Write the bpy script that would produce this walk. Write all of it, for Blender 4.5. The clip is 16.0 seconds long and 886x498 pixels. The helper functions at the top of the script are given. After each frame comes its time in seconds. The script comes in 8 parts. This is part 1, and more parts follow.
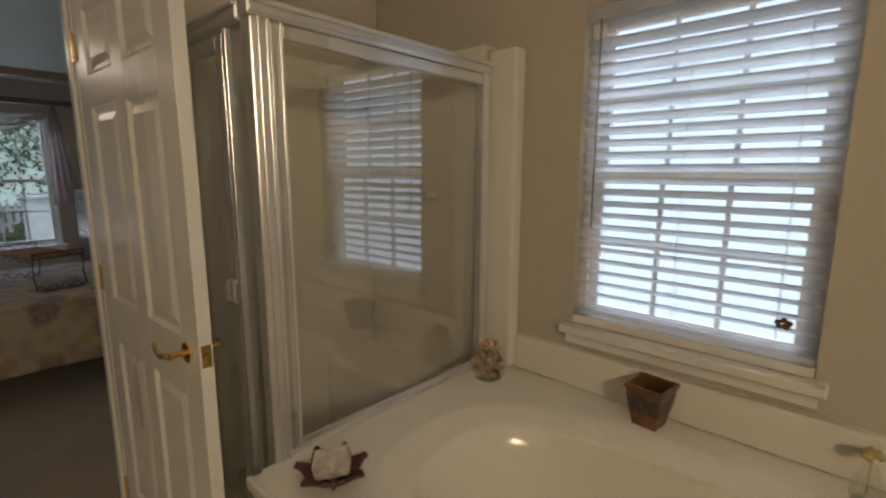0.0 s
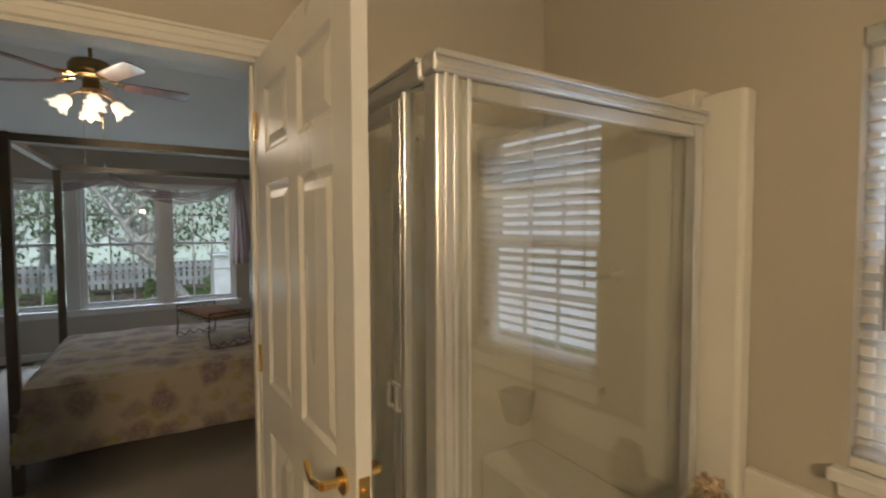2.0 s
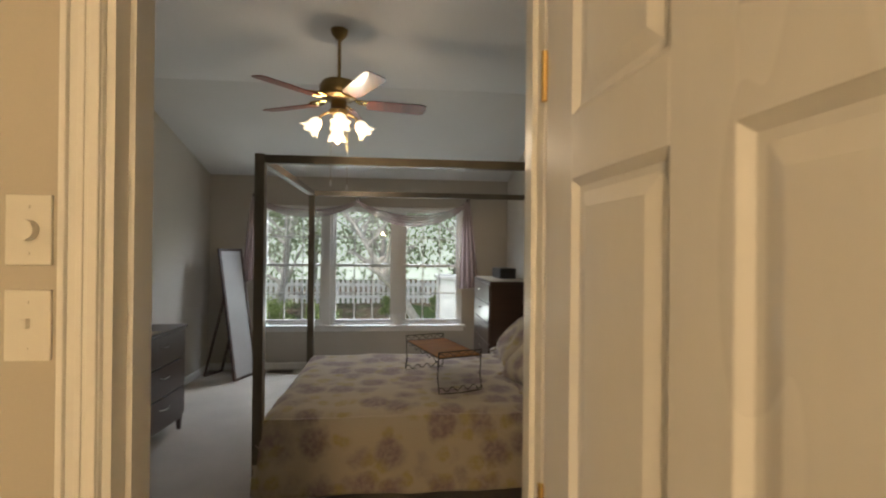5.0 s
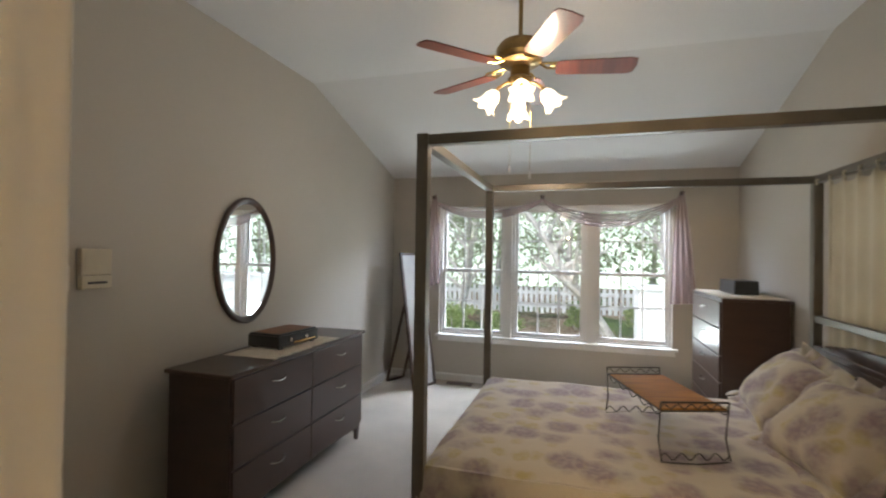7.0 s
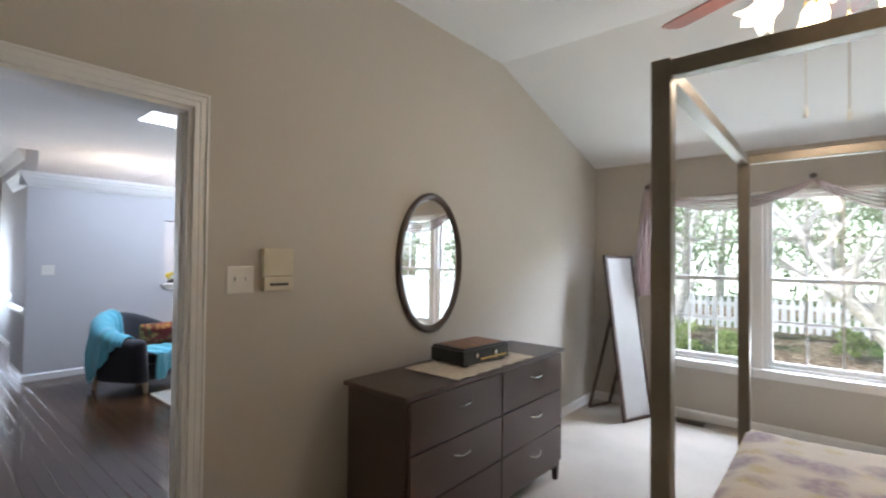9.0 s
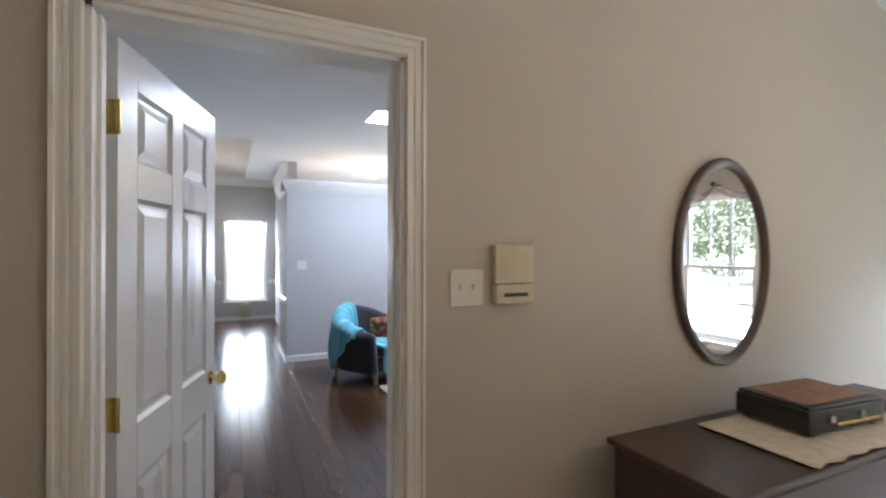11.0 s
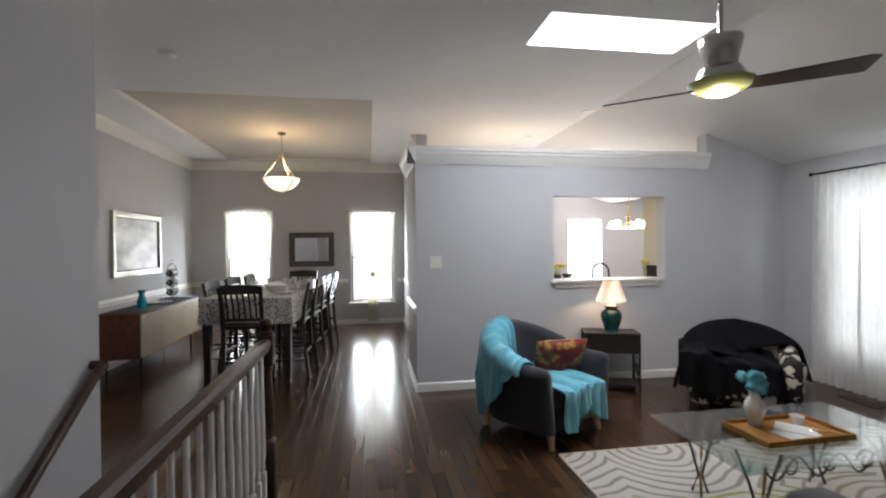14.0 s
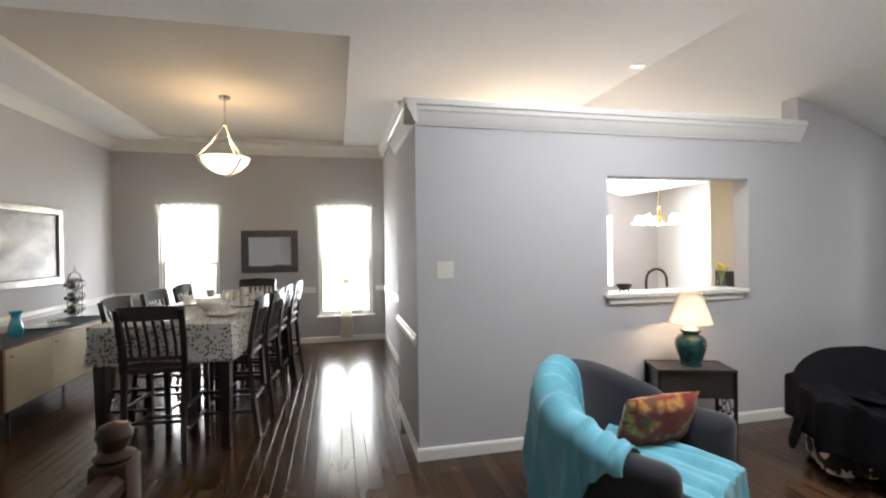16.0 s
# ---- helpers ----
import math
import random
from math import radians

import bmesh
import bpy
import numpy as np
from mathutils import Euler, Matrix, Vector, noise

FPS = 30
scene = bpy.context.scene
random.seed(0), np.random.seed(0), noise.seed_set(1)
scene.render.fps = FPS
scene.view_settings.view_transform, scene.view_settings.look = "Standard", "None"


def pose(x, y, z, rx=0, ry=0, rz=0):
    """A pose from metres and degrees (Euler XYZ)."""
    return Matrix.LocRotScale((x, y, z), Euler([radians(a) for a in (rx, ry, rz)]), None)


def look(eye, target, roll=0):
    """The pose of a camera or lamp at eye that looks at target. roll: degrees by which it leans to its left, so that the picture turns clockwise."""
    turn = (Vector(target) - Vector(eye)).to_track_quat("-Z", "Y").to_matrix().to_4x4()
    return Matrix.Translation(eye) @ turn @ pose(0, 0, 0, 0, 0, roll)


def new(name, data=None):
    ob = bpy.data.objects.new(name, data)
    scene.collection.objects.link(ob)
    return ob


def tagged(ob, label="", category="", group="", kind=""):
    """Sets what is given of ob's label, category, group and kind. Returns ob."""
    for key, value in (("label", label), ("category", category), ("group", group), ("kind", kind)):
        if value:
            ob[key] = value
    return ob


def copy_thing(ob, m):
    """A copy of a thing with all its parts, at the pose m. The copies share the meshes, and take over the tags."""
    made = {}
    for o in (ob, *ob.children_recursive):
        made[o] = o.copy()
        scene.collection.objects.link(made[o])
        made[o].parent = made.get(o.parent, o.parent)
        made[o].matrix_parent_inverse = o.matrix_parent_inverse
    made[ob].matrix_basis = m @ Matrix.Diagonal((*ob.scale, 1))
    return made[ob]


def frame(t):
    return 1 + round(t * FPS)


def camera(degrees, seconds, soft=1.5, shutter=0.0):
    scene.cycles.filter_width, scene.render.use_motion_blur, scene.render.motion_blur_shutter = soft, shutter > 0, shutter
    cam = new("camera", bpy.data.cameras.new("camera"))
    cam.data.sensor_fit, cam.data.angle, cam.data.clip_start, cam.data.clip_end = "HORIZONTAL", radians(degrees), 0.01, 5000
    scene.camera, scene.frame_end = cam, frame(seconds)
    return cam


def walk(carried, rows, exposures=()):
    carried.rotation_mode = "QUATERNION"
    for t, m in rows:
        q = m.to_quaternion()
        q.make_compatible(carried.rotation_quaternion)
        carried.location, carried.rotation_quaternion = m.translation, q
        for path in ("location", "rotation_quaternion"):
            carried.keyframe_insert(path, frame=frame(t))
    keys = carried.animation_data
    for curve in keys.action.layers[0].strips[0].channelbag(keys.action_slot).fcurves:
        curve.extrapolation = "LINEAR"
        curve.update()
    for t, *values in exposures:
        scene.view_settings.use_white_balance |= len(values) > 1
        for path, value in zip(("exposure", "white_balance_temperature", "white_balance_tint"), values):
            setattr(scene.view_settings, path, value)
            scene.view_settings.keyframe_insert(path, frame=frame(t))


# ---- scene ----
cam = camera(87.6, 16.0, soft=2.1, shutter=0.4)
PATH = [
    (0, (0.347, 0.298, 1.424), (-0.994, 1.744, 1.093), 0.2),
    (0.5, (0.282, 0.321, 1.432), (-1.163, 1.678, 1.166), -0.0),
    (1, (0.189, 0.339, 1.453), (-1.339, 1.609, 1.229), -0.0),
    (1.5, (0.082, 0.359, 1.475), (-1.527, 1.536, 1.313), -0.0),
    (2, (-0.003, 0.375, 1.483), (-1.71, 1.413, 1.393), -0.2),
    (2.5, (-0.114, 0.387, 1.491), (-1.896, 1.294, 1.449), 0.2),
    (3, (-0.243, 0.4, 1.501), (-2.087, 1.174, 1.476), 0.2),
    (3.5, (-0.382, 0.407, 1.501), (-2.272, 1.058, 1.493), 0.5),
    (4, (-0.533, 0.401, 1.505), (-2.464, 0.92, 1.511), 0.5),
    (6.5, (-1.326, 0.35, 1.51), (-3.289, -0.033, 1.511), 0.9),
    (7, (-1.505, 0.321, 1.498), (-3.419, -0.258, 1.518), 0.9),
    (7.5, (-1.656, 0.283, 1.487), (-3.504, -0.481, 1.532), 0.5),
    (8, (-1.79, 0.215, 1.472), (-3.547, -0.739, 1.528), 0.4),
    (8.5, (-1.926, 0.131, 1.471), (-3.575, -1.0, 1.52), 0.6),
    (9, (-2.026, 0.02, 1.461), (-3.55, -1.275, 1.499), 0.6),
    (9.5, (-2.141, -0.102, 1.485), (-3.505, -1.565, 1.477), 0.4),
    (10, (-2.211, -0.239, 1.482), (-3.399, -1.848, 1.477), 0.3),
    (12.5, (-2.41, -1.48, 1.461), (-2.843, -3.433, 1.445), -0.9),
    (13, (-2.444, -1.803, 1.444), (-2.814, -3.768, 1.428), -1.2),
    (13.5, (-2.473, -2.134, 1.426), (-2.813, -4.105, 1.416), -0.9),
    (14, (-2.499, -2.487, 1.432), (-2.818, -4.462, 1.417), -0.6),
    (14.5, (-2.518, -2.842, 1.432), (-2.809, -4.821, 1.432), -0.6),
    (15, (-2.509, -3.211, 1.431), (-2.842, -5.183, 1.433), -0.6),
    (15.5, (-2.489, -3.587, 1.437), (-2.881, -5.548, 1.428), -0.6),
    (16, (-2.443, -3.957, 1.434), (-2.891, -5.906, 1.42), -0.8),
]
EXPOSURES = [(0.0, -2.08, 5250, 11), (1.5, -1.73, 5450, 10), (2.5, -1.34, 5600, 10), (3.5, -1.15, 5750, 10), (4.2, -1.1, 6100, 11), (6.5, -0.42, 5950, 13), (7.5, 0.08, 5750, 14), (9.0, 0.40, 5700, 15), (10.0, 0.58, 5750, 15), (12.5, 0.48, 5850, 13), (13.2, 0.18, 6050, 14), (14.0, -0.04, 6600, 14), (15.0, 0.16, 6750, 14), (16.0, 0.30, 6850, 14)]
walk(cam, [(t, look(eye, target, roll)) for t, eye, target, roll in PATH], EXPOSURES)

# ---- light ----
world = bpy.data.worlds.new("sky")
scene.world = world
world.use_nodes = True
wn = world.node_tree
sky = wn.nodes.new("ShaderNodeTexSky")
sky.sky_type = "NISHITA"
sky.sun_disc = False
sky.sun_elevation = radians(50)
sky.sun_rotation = radians(143)
wn.links.new(sky.outputs[0], wn.nodes["Background"].inputs[0])
wn.nodes["Background"].inputs[1].default_value = 0.15
sun = bpy.data.lights.new("sun", "SUN")
sun.energy, sun.angle, sun.color = 5.0, radians(6), (1.0, 0.95, 0.88)
new("sun", sun).matrix_world = look((12, -16, 24), (0, 0, 0))


def window_light(name, x, y, z, tx, ty, tz, w, h, power, color=(0.86, 0.93, 1.0)):
    """Skylight that enters through an opening."""
    d = bpy.data.lights.new(name, "AREA")
    d.shape, d.size, d.size_y, d.energy, d.color = "RECTANGLE", w, h, power, color
    ob = new(name, d)
    ob.matrix_world = look((x, y, z), (tx, ty, tz))
    return ob


def lamp_light(name, x, y, z, power, color=(1.0, 0.72, 0.42), radius=0.05):
    d = bpy.data.lights.new(name, "POINT")
    d.energy, d.color, d.shadow_soft_size = power, color, radius
    ob = new(name, d)
    ob.location = (x, y, z)
    return ob


window_light("daylight_bath", -0.1, 2.75, 2.75, -0.1, 0.9, 0.9, 0.9, 0.7, 450, (0.95, 0.97, 1.0))
window_light("daylight_bedroom", -7.75, 0.06, 2.75, -4.4, 0.06, 0.6, 2.6, 0.9, 480)
window_light("garden_bounce", -8.1, 0.06, 0.3, -5.4, 0.06, 2.0, 2.6, 0.7, 90, (0.95, 1.0, 0.9))
window_light("daylight_dining_a", -0.4, -11.46, 1.25, -0.4, -5.0, 0.9, 0.76, 1.66, 78)
window_light("daylight_dining_b", -2.57, -11.46, 1.25, -2.57, -5.0, 0.9, 0.76, 1.66, 78)
window_light("daylight_living", -7.36, -6.07, 1.2, -3.0, -5.4, 0.9, 0.72, 1.7, 36)
window_light("daylight_kitchen", -6.78, -11.45, 1.3, -6.0, -5.0, 1.2, 0.70, 1.2, 90)
window_light("daylight_skylight", -4.315, -5.61, 2.958, -4.315, -5.61, 0.0, 1.2, 0.48, 55)


# ---- mesh helpers ----
def part(name, bm, material, parent=None, label="", smooth=False):
    """Link a bmesh as one mesh object."""
    bmesh.ops.recalc_face_normals(bm, faces=bm.faces)
    me = bpy.data.meshes.new(name)
    bm.to_mesh(me)
    bm.free()
    if smooth:
        me.shade_smooth()
        me.set_sharp_from_angle(angle=radians(40))
    me.materials.append(material)
    ob = new(name, me)
    if parent is not None:
        ob.parent = parent
    return tagged(ob, label)


def thing(name, x, y, z, label, category, rz=0.0, group=""):
    ob = new(name)
    ob.matrix_basis = pose(x, y, z, 0, 0, rz)
    ob.empty_display_size = 0.05
    return tagged(ob, label, category, group)


def box(bm, x0, y0, z0, x1, y1, z1, bevel=0.0):
    """An upright block between two corners, with its edges rounded off."""
    x0, x1, y0, y1, z0, z1 = min(x0, x1), max(x0, x1), min(y0, y1), max(y0, y1), min(z0, z1), max(z0, z1)
    vs = [bm.verts.new(c) for c in ((x0, y0, z0), (x1, y0, z0), (x1, y1, z0), (x0, y1, z0), (x0, y0, z1), (x1, y0, z1), (x1, y1, z1), (x0, y1, z1))]
    fs = [bm.faces.new([vs[i] for i in f]) for f in ((3, 2, 1, 0), (4, 5, 6, 7), (0, 1, 5, 4), (1, 2, 6, 5), (2, 3, 7, 6), (3, 0, 4, 7))]
    if bevel > 0:
        es = list({e for f in fs for e in f.edges})
        bmesh.ops.bevel(bm, geom=es, offset=bevel, segments=2, affect="EDGES", profile=0.5)
    return vs


def moved_box(bm, sx, sy, sz, m, bevel=0.0):
    """A block of that size about the origin, at the pose m."""
    n = len(bm.verts)
    box(bm, -sx / 2, -sy / 2, -sz / 2, sx / 2, sy / 2, sz / 2, bevel)
    bm.verts.ensure_lookup_table()
    for v in bm.verts[n:]:
        v.co = m @ v.co


def lathe(bm, profile, cx=0.0, cy=0.0, seg=24, squash=1.0):
    """Turn a profile of (radius, z) about an upright axis."""
    rings = []
    for r, z in profile:
        rings.append([bm.verts.new((cx + r * math.cos(2 * math.pi * i / seg), cy + squash * r * math.sin(2 * math.pi * i / seg), z)) for i in range(seg)])
    for a, b in zip(rings, rings[1:]):
        for i in range(seg):
            bm.faces.new((a[i], a[(i + 1) % seg], b[(i + 1) % seg], b[i]))
    if profile[0][0] > 1e-4:
        bm.faces.new(rings[0][::-1])
    if profile[-1][0] > 1e-4:
        bm.faces.new(rings[-1])
    return rings


def tube(bm, pts, r, seg=8, r_end=None, flat=1.0):
    """A round bar along a line of points."""
    pts = [Vector(p) for p in pts]
    rings = []
    up = Vector((0, 0, 1))
    for i, p in enumerate(pts):
        d = (pts[min(i + 1, len(pts) - 1)] - pts[max(i - 1, 0)]).normalized()
        side = d.cross(up)
        if side.length < 0.05:
            side = d.cross(Vector((0, 1, 0)))
        side.normalize()
        other = side.cross(d)
        rr = r if r_end is None else r + (r_end - r) * i / (len(pts) - 1)
        rings.append([bm.verts.new(p + side * rr * math.cos(2 * math.pi * k / seg) + other * rr * flat * math.sin(2 * math.pi * k / seg)) for k in range(seg)])
    for a, b in zip(rings, rings[1:]):
        for k in range(seg):
            bm.faces.new((a[k], a[(k + 1) % seg], b[(k + 1) % seg], b[k]))
    bm.faces.new(rings[0][::-1])
    bm.faces.new(rings[-1])


def bar(bm, a, b, w, h, bevel=0.0):
    """A square bar from a to b."""
    a, b = Vector(a), Vector(b)
    m = (b - a).to_track_quat("Z", "Y").to_matrix().to_4x4()
    moved_box(bm, w, h, (b - a).length, Matrix.Translation((a + b) / 2) @ m, bevel)


def sweep(bm, profile, a, b, out):
    """Moulding with profile points (out from the wall, up), from a to b along a straight wall whose inner side is out."""
    a, b, out = Vector(a), Vector(b), Vector(out)
    ra = [bm.verts.new(a + out * u + Vector((0, 0, v))) for u, v in profile]
    rb = [bm.verts.new(b + out * u + Vector((0, 0, v))) for u, v in profile]
    n = len(profile)
    for i in range(n):
        bm.faces.new((ra[i], ra[(i + 1) % n], rb[(i + 1) % n], rb[i]))
    bm.faces.new(ra[::-1])
    bm.faces.new(rb)


def sheet(bm, nu, nv, fn):
    """A grid of (nu+1) x (nv+1) points fn(u, v), u and v from 0 to 1."""
    g = [[bm.verts.new(fn(i / nu, j / nv)) for j in range(nv + 1)] for i in range(nu + 1)]
    for i in range(nu):
        for j in range(nv):
            bm.faces.new((g[i][j], g[i + 1][j], g[i + 1][j + 1], g[i][j + 1]))
    return g


def thicken(ob, t, offset=-1.0):
    m = ob.modifiers.new("thickness", "SOLIDIFY")
    m.thickness, m.offset = t, offset
    return ob


def wall_with_holes(name, axis, a, b, u0, u1, z0, z1, holes, material, label=""):
    """A wall between axis = a and b, from u0 to u1, with openings (u0, u1, z0, z1)."""
    bm = bmesh.new()
    def blk(ua, ub, za, zb):
        if ub - ua > 1e-4 and zb - za > 1e-4:
            if axis == "x":
                box(bm, a, ua, za, b, ub, zb)
            else:
                box(bm, ua, a, za, ub, b, zb)
    cur = u0
    for h in sorted(holes):
        blk(cur, h[0], z0, z1)
        blk(h[0], h[1], z0, h[2])
        blk(h[0], h[1], h[3], z1)
        cur = h[1]
    blk(cur, u1, z0, z1)
    return tagged(part(name, bm, material), label, "wall", kind="structure")


# ---- materials ----
def nodes_of(name):
    m = bpy.data.materials.new(name)
    m.use_nodes = True
    nt = m.node_tree
    return m, nt, nt.nodes["Principled BSDF"]


def node(nt, kind, **sets):
    n = nt.nodes.new(kind)
    for k, v in sets.items():
        if k == "scale":
            n.inputs["Scale"].default_value = v
        elif k == "detail":
            n.inputs["Detail"].default_value = v
    return n


def coords(nt, stretch=(1, 1, 1)):
    tc = nt.nodes.new("ShaderNodeTexCoord")
    mp = nt.nodes.new("ShaderNodeMapping")
    mp.inputs["Scale"].default_value = stretch
    nt.links.new(tc.outputs["Object"], mp.inputs[0])
    return mp.outputs[0]


def ramp(nt, fac, stops, interp="LINEAR"):
    r = nt.nodes.new("ShaderNodeValToRGB")
    r.color_ramp.interpolation = interp
    while len(r.color_ramp.elements) < len(stops):
        r.color_ramp.elements.new(0.5)
    for e, (p, c) in zip(r.color_ramp.elements, stops):
        e.position, e.color = p, (*c, 1) if len(c) == 3 else c
    nt.links.new(fac, r.inputs[0])
    return r.outputs[0]


def mixed(nt, kind, fac, a, b):
    m = nt.nodes.new("ShaderNodeMix")
    m.data_type, m.blend_type = "RGBA", kind
    for sock, v in ((m.inputs[0], fac), (m.inputs[6], a), (m.inputs[7], b)):
        if isinstance(v, bpy.types.NodeSocket):
            nt.links.new(v, sock)
        else:
            sock.default_value = v if not isinstance(v, tuple) else (*v, 1)
    return m.outputs[2]


def bumped(nt, bsdf, height, strength, distance=0.002):
    b = nt.nodes.new("ShaderNodeBump")
    b.inputs["Strength"].default_value, b.inputs["Distance"].default_value = strength, distance
    nt.links.new(height, b.inputs["Height"])
    nt.links.new(b.outputs[0], bsdf.inputs["Normal"])


def mat(name, color, rough=0.5, metal=0.0, var=0.12, scale=3.0, grain=60.0, bump=0.15, depth=0.001, stretch=(1, 1, 1), coat=0.0, sheen=0.0, random=0.0, spec=0.5):
    """A plain surface: colour with broad and fine variation, uneven gloss and a fine relief."""
    m, nt, bsdf = nodes_of(name)
    uv = coords(nt, stretch)
    big, fine = node(nt, "ShaderNodeTexNoise", scale=scale, detail=3), node(nt, "ShaderNodeTexNoise", scale=grain, detail=5)
    for n in (big, fine):
        nt.links.new(uv, n.inputs["Vector"])
    dark = tuple(c * (1 - var) for c in color)
    lite = tuple(min(1, c * (1 + var)) for c in color)
    c1 = ramp(nt, big.outputs[0], [(0.3, dark), (0.7, lite)])
    c2 = ramp(nt, fine.outputs[0], [(0.3, (1 - var * 0.7,) * 3), (0.7, (1, 1, 1))])
    col = mixed(nt, "MULTIPLY", 1.0, c1, c2)
    if random:
        info = nt.nodes.new("ShaderNodeObjectInfo")
        col = mixed(nt, "MULTIPLY", 1.0, col, ramp(nt, info.outputs["Random"], [(0, (1 - random,) * 3), (1, (1 + random * 0.5,) * 3)]))
    nt.links.new(col, bsdf.inputs["Base Color"])
    rr = nt.nodes.new("ShaderNodeMapRange")
    rr.inputs[3].default_value, rr.inputs[4].default_value = max(0.02, rough * 0.85), min(1, rough * 1.15)
    nt.links.new(big.outputs[0], rr.inputs[0])
    nt.links.new(rr.outputs[0], bsdf.inputs["Roughness"])
    bsdf.inputs["Metallic"].default_value = metal
    bsdf.inputs["Coat Weight"].default_value = coat
    bsdf.inputs["Sheen Weight"].default_value = sheen
    bsdf.inputs["Specular IOR Level"].default_value = spec
    if bump:
        bumped(nt, bsdf, fine.outputs[0], bump, depth)
    return m


def glowing(name, color, strength):
    m, nt, bsdf = nodes_of(name)
    bsdf.inputs["Base Color"].default_value = (*color, 1)
    bsdf.inputs["Emission Color"].default_value = (*color, 1)
    bsdf.inputs["Emission Strength"].default_value = strength
    bsdf.inputs["Roughness"].default_value = 0.3
    return m


def pane_glass(name, tint=(0.95, 0.97, 0.96), ior=1.5, gloss=0.02):
    m = bpy.data.materials.new(name)
    m.use_nodes = True
    nt = m.node_tree
    nt.nodes.remove(nt.nodes["Principled BSDF"])
    tr, gl, mx, fr = (nt.nodes.new(k) for k in ("ShaderNodeBsdfTransparent", "ShaderNodeBsdfGlossy", "ShaderNodeMixShader", "ShaderNodeLayerWeight"))
    tr.inputs[0].default_value = (*tint, 1)
    gl.inputs["Roughness"].default_value = gloss
    base = ((ior - 1) / (ior + 1)) ** 2 * 2
    fr.inputs[0].default_value = 0.5
    up, ad = (nt.nodes.new("ShaderNodeMath") for _ in range(2))
    up.operation, ad.operation = "POWER", "MULTIPLY_ADD"
    up.inputs[1].default_value, ad.inputs[1].default_value, ad.inputs[2].default_value = 4.0, 1 - base, base
    nt.links.new(fr.outputs["Facing"], up.inputs[0])
    nt.links.new(up.outputs[0], ad.inputs[0])
    nt.links.new(ad.outputs[0], mx.inputs[0])
    nt.links.new(tr.outputs[0], mx.inputs[1])
    nt.links.new(gl.outputs[0], mx.inputs[2])
    nt.links.new(mx.outputs[0], nt.nodes["Material Output"].inputs[0])
    return m


def sheer(name, color, clear=0.35, through_it=0.5):
    """Thin cloth that lets light through."""
    m = bpy.data.materials.new(name)
    m.use_nodes = True
    nt = m.node_tree
    nt.nodes.remove(nt.nodes["Principled BSDF"])
    tr, tl, df, m1, m2 = (nt.nodes.new(k) for k in ("ShaderNodeBsdfTransparent", "ShaderNodeBsdfTranslucent", "ShaderNodeBsdfDiffuse", "ShaderNodeMixShader", "ShaderNodeMixShader"))
    uv = coords(nt, (1, 1, 0.15))
    n = node(nt, "ShaderNodeTexNoise", scale=40, detail=3)
    nt.links.new(uv, n.inputs["Vector"])
    c = ramp(nt, n.outputs[0], [(0.3, tuple(v * 0.88 for v in color)), (0.7, color)])
    nt.links.new(c, tl.inputs[0])
    nt.links.new(c, df.inputs[0])
    m1.inputs[0].default_value, m2.inputs[0].default_value = through_it, clear
    nt.links.new(df.outputs[0], m1.inputs[1])
    nt.links.new(tl.outputs[0], m1.inputs[2])
    nt.links.new(m1.outputs[0], m2.inputs[1])
    nt.links.new(tr.outputs[0], m2.inputs[2])
    nt.links.new(m2.outputs[0], nt.nodes["Material Output"].inputs[0])
    return m


M_WALL = mat("greige_wall_paint", (0.50, 0.465, 0.40), 0.75, var=0.03, scale=1.3, grain=180, bump=0.12)
M_GREY = mat("grey_wall_paint", (0.51, 0.508, 0.52), 0.7, var=0.03, scale=1.2, grain=180, bump=0.12)
M_CEIL = mat("white_ceiling_paint", (0.74, 0.74, 0.73), 0.9, var=0.03, scale=1.1, grain=220, bump=0.2)
M_TRIM = mat("white_gloss_paint", (0.78, 0.77, 0.74), 0.32, var=0.03, scale=2, grain=90, bump=0.06)
M_DOORP = mat("white_door_paint", (0.79, 0.785, 0.77), 0.28, var=0.03, scale=2.5, grain=70, bump=0.1, stretch=(1, 1, 0.2))
M_CARPET = mat("beige_carpet", (0.41, 0.365, 0.30), 0.95, var=0.16, scale=1.6, grain=420, bump=0.9, depth=0.004, sheen=0.2)
M_TILE = mat("cream_floor_vinyl", (0.62, 0.58, 0.5), 0.35, var=0.08, scale=5, grain=80)


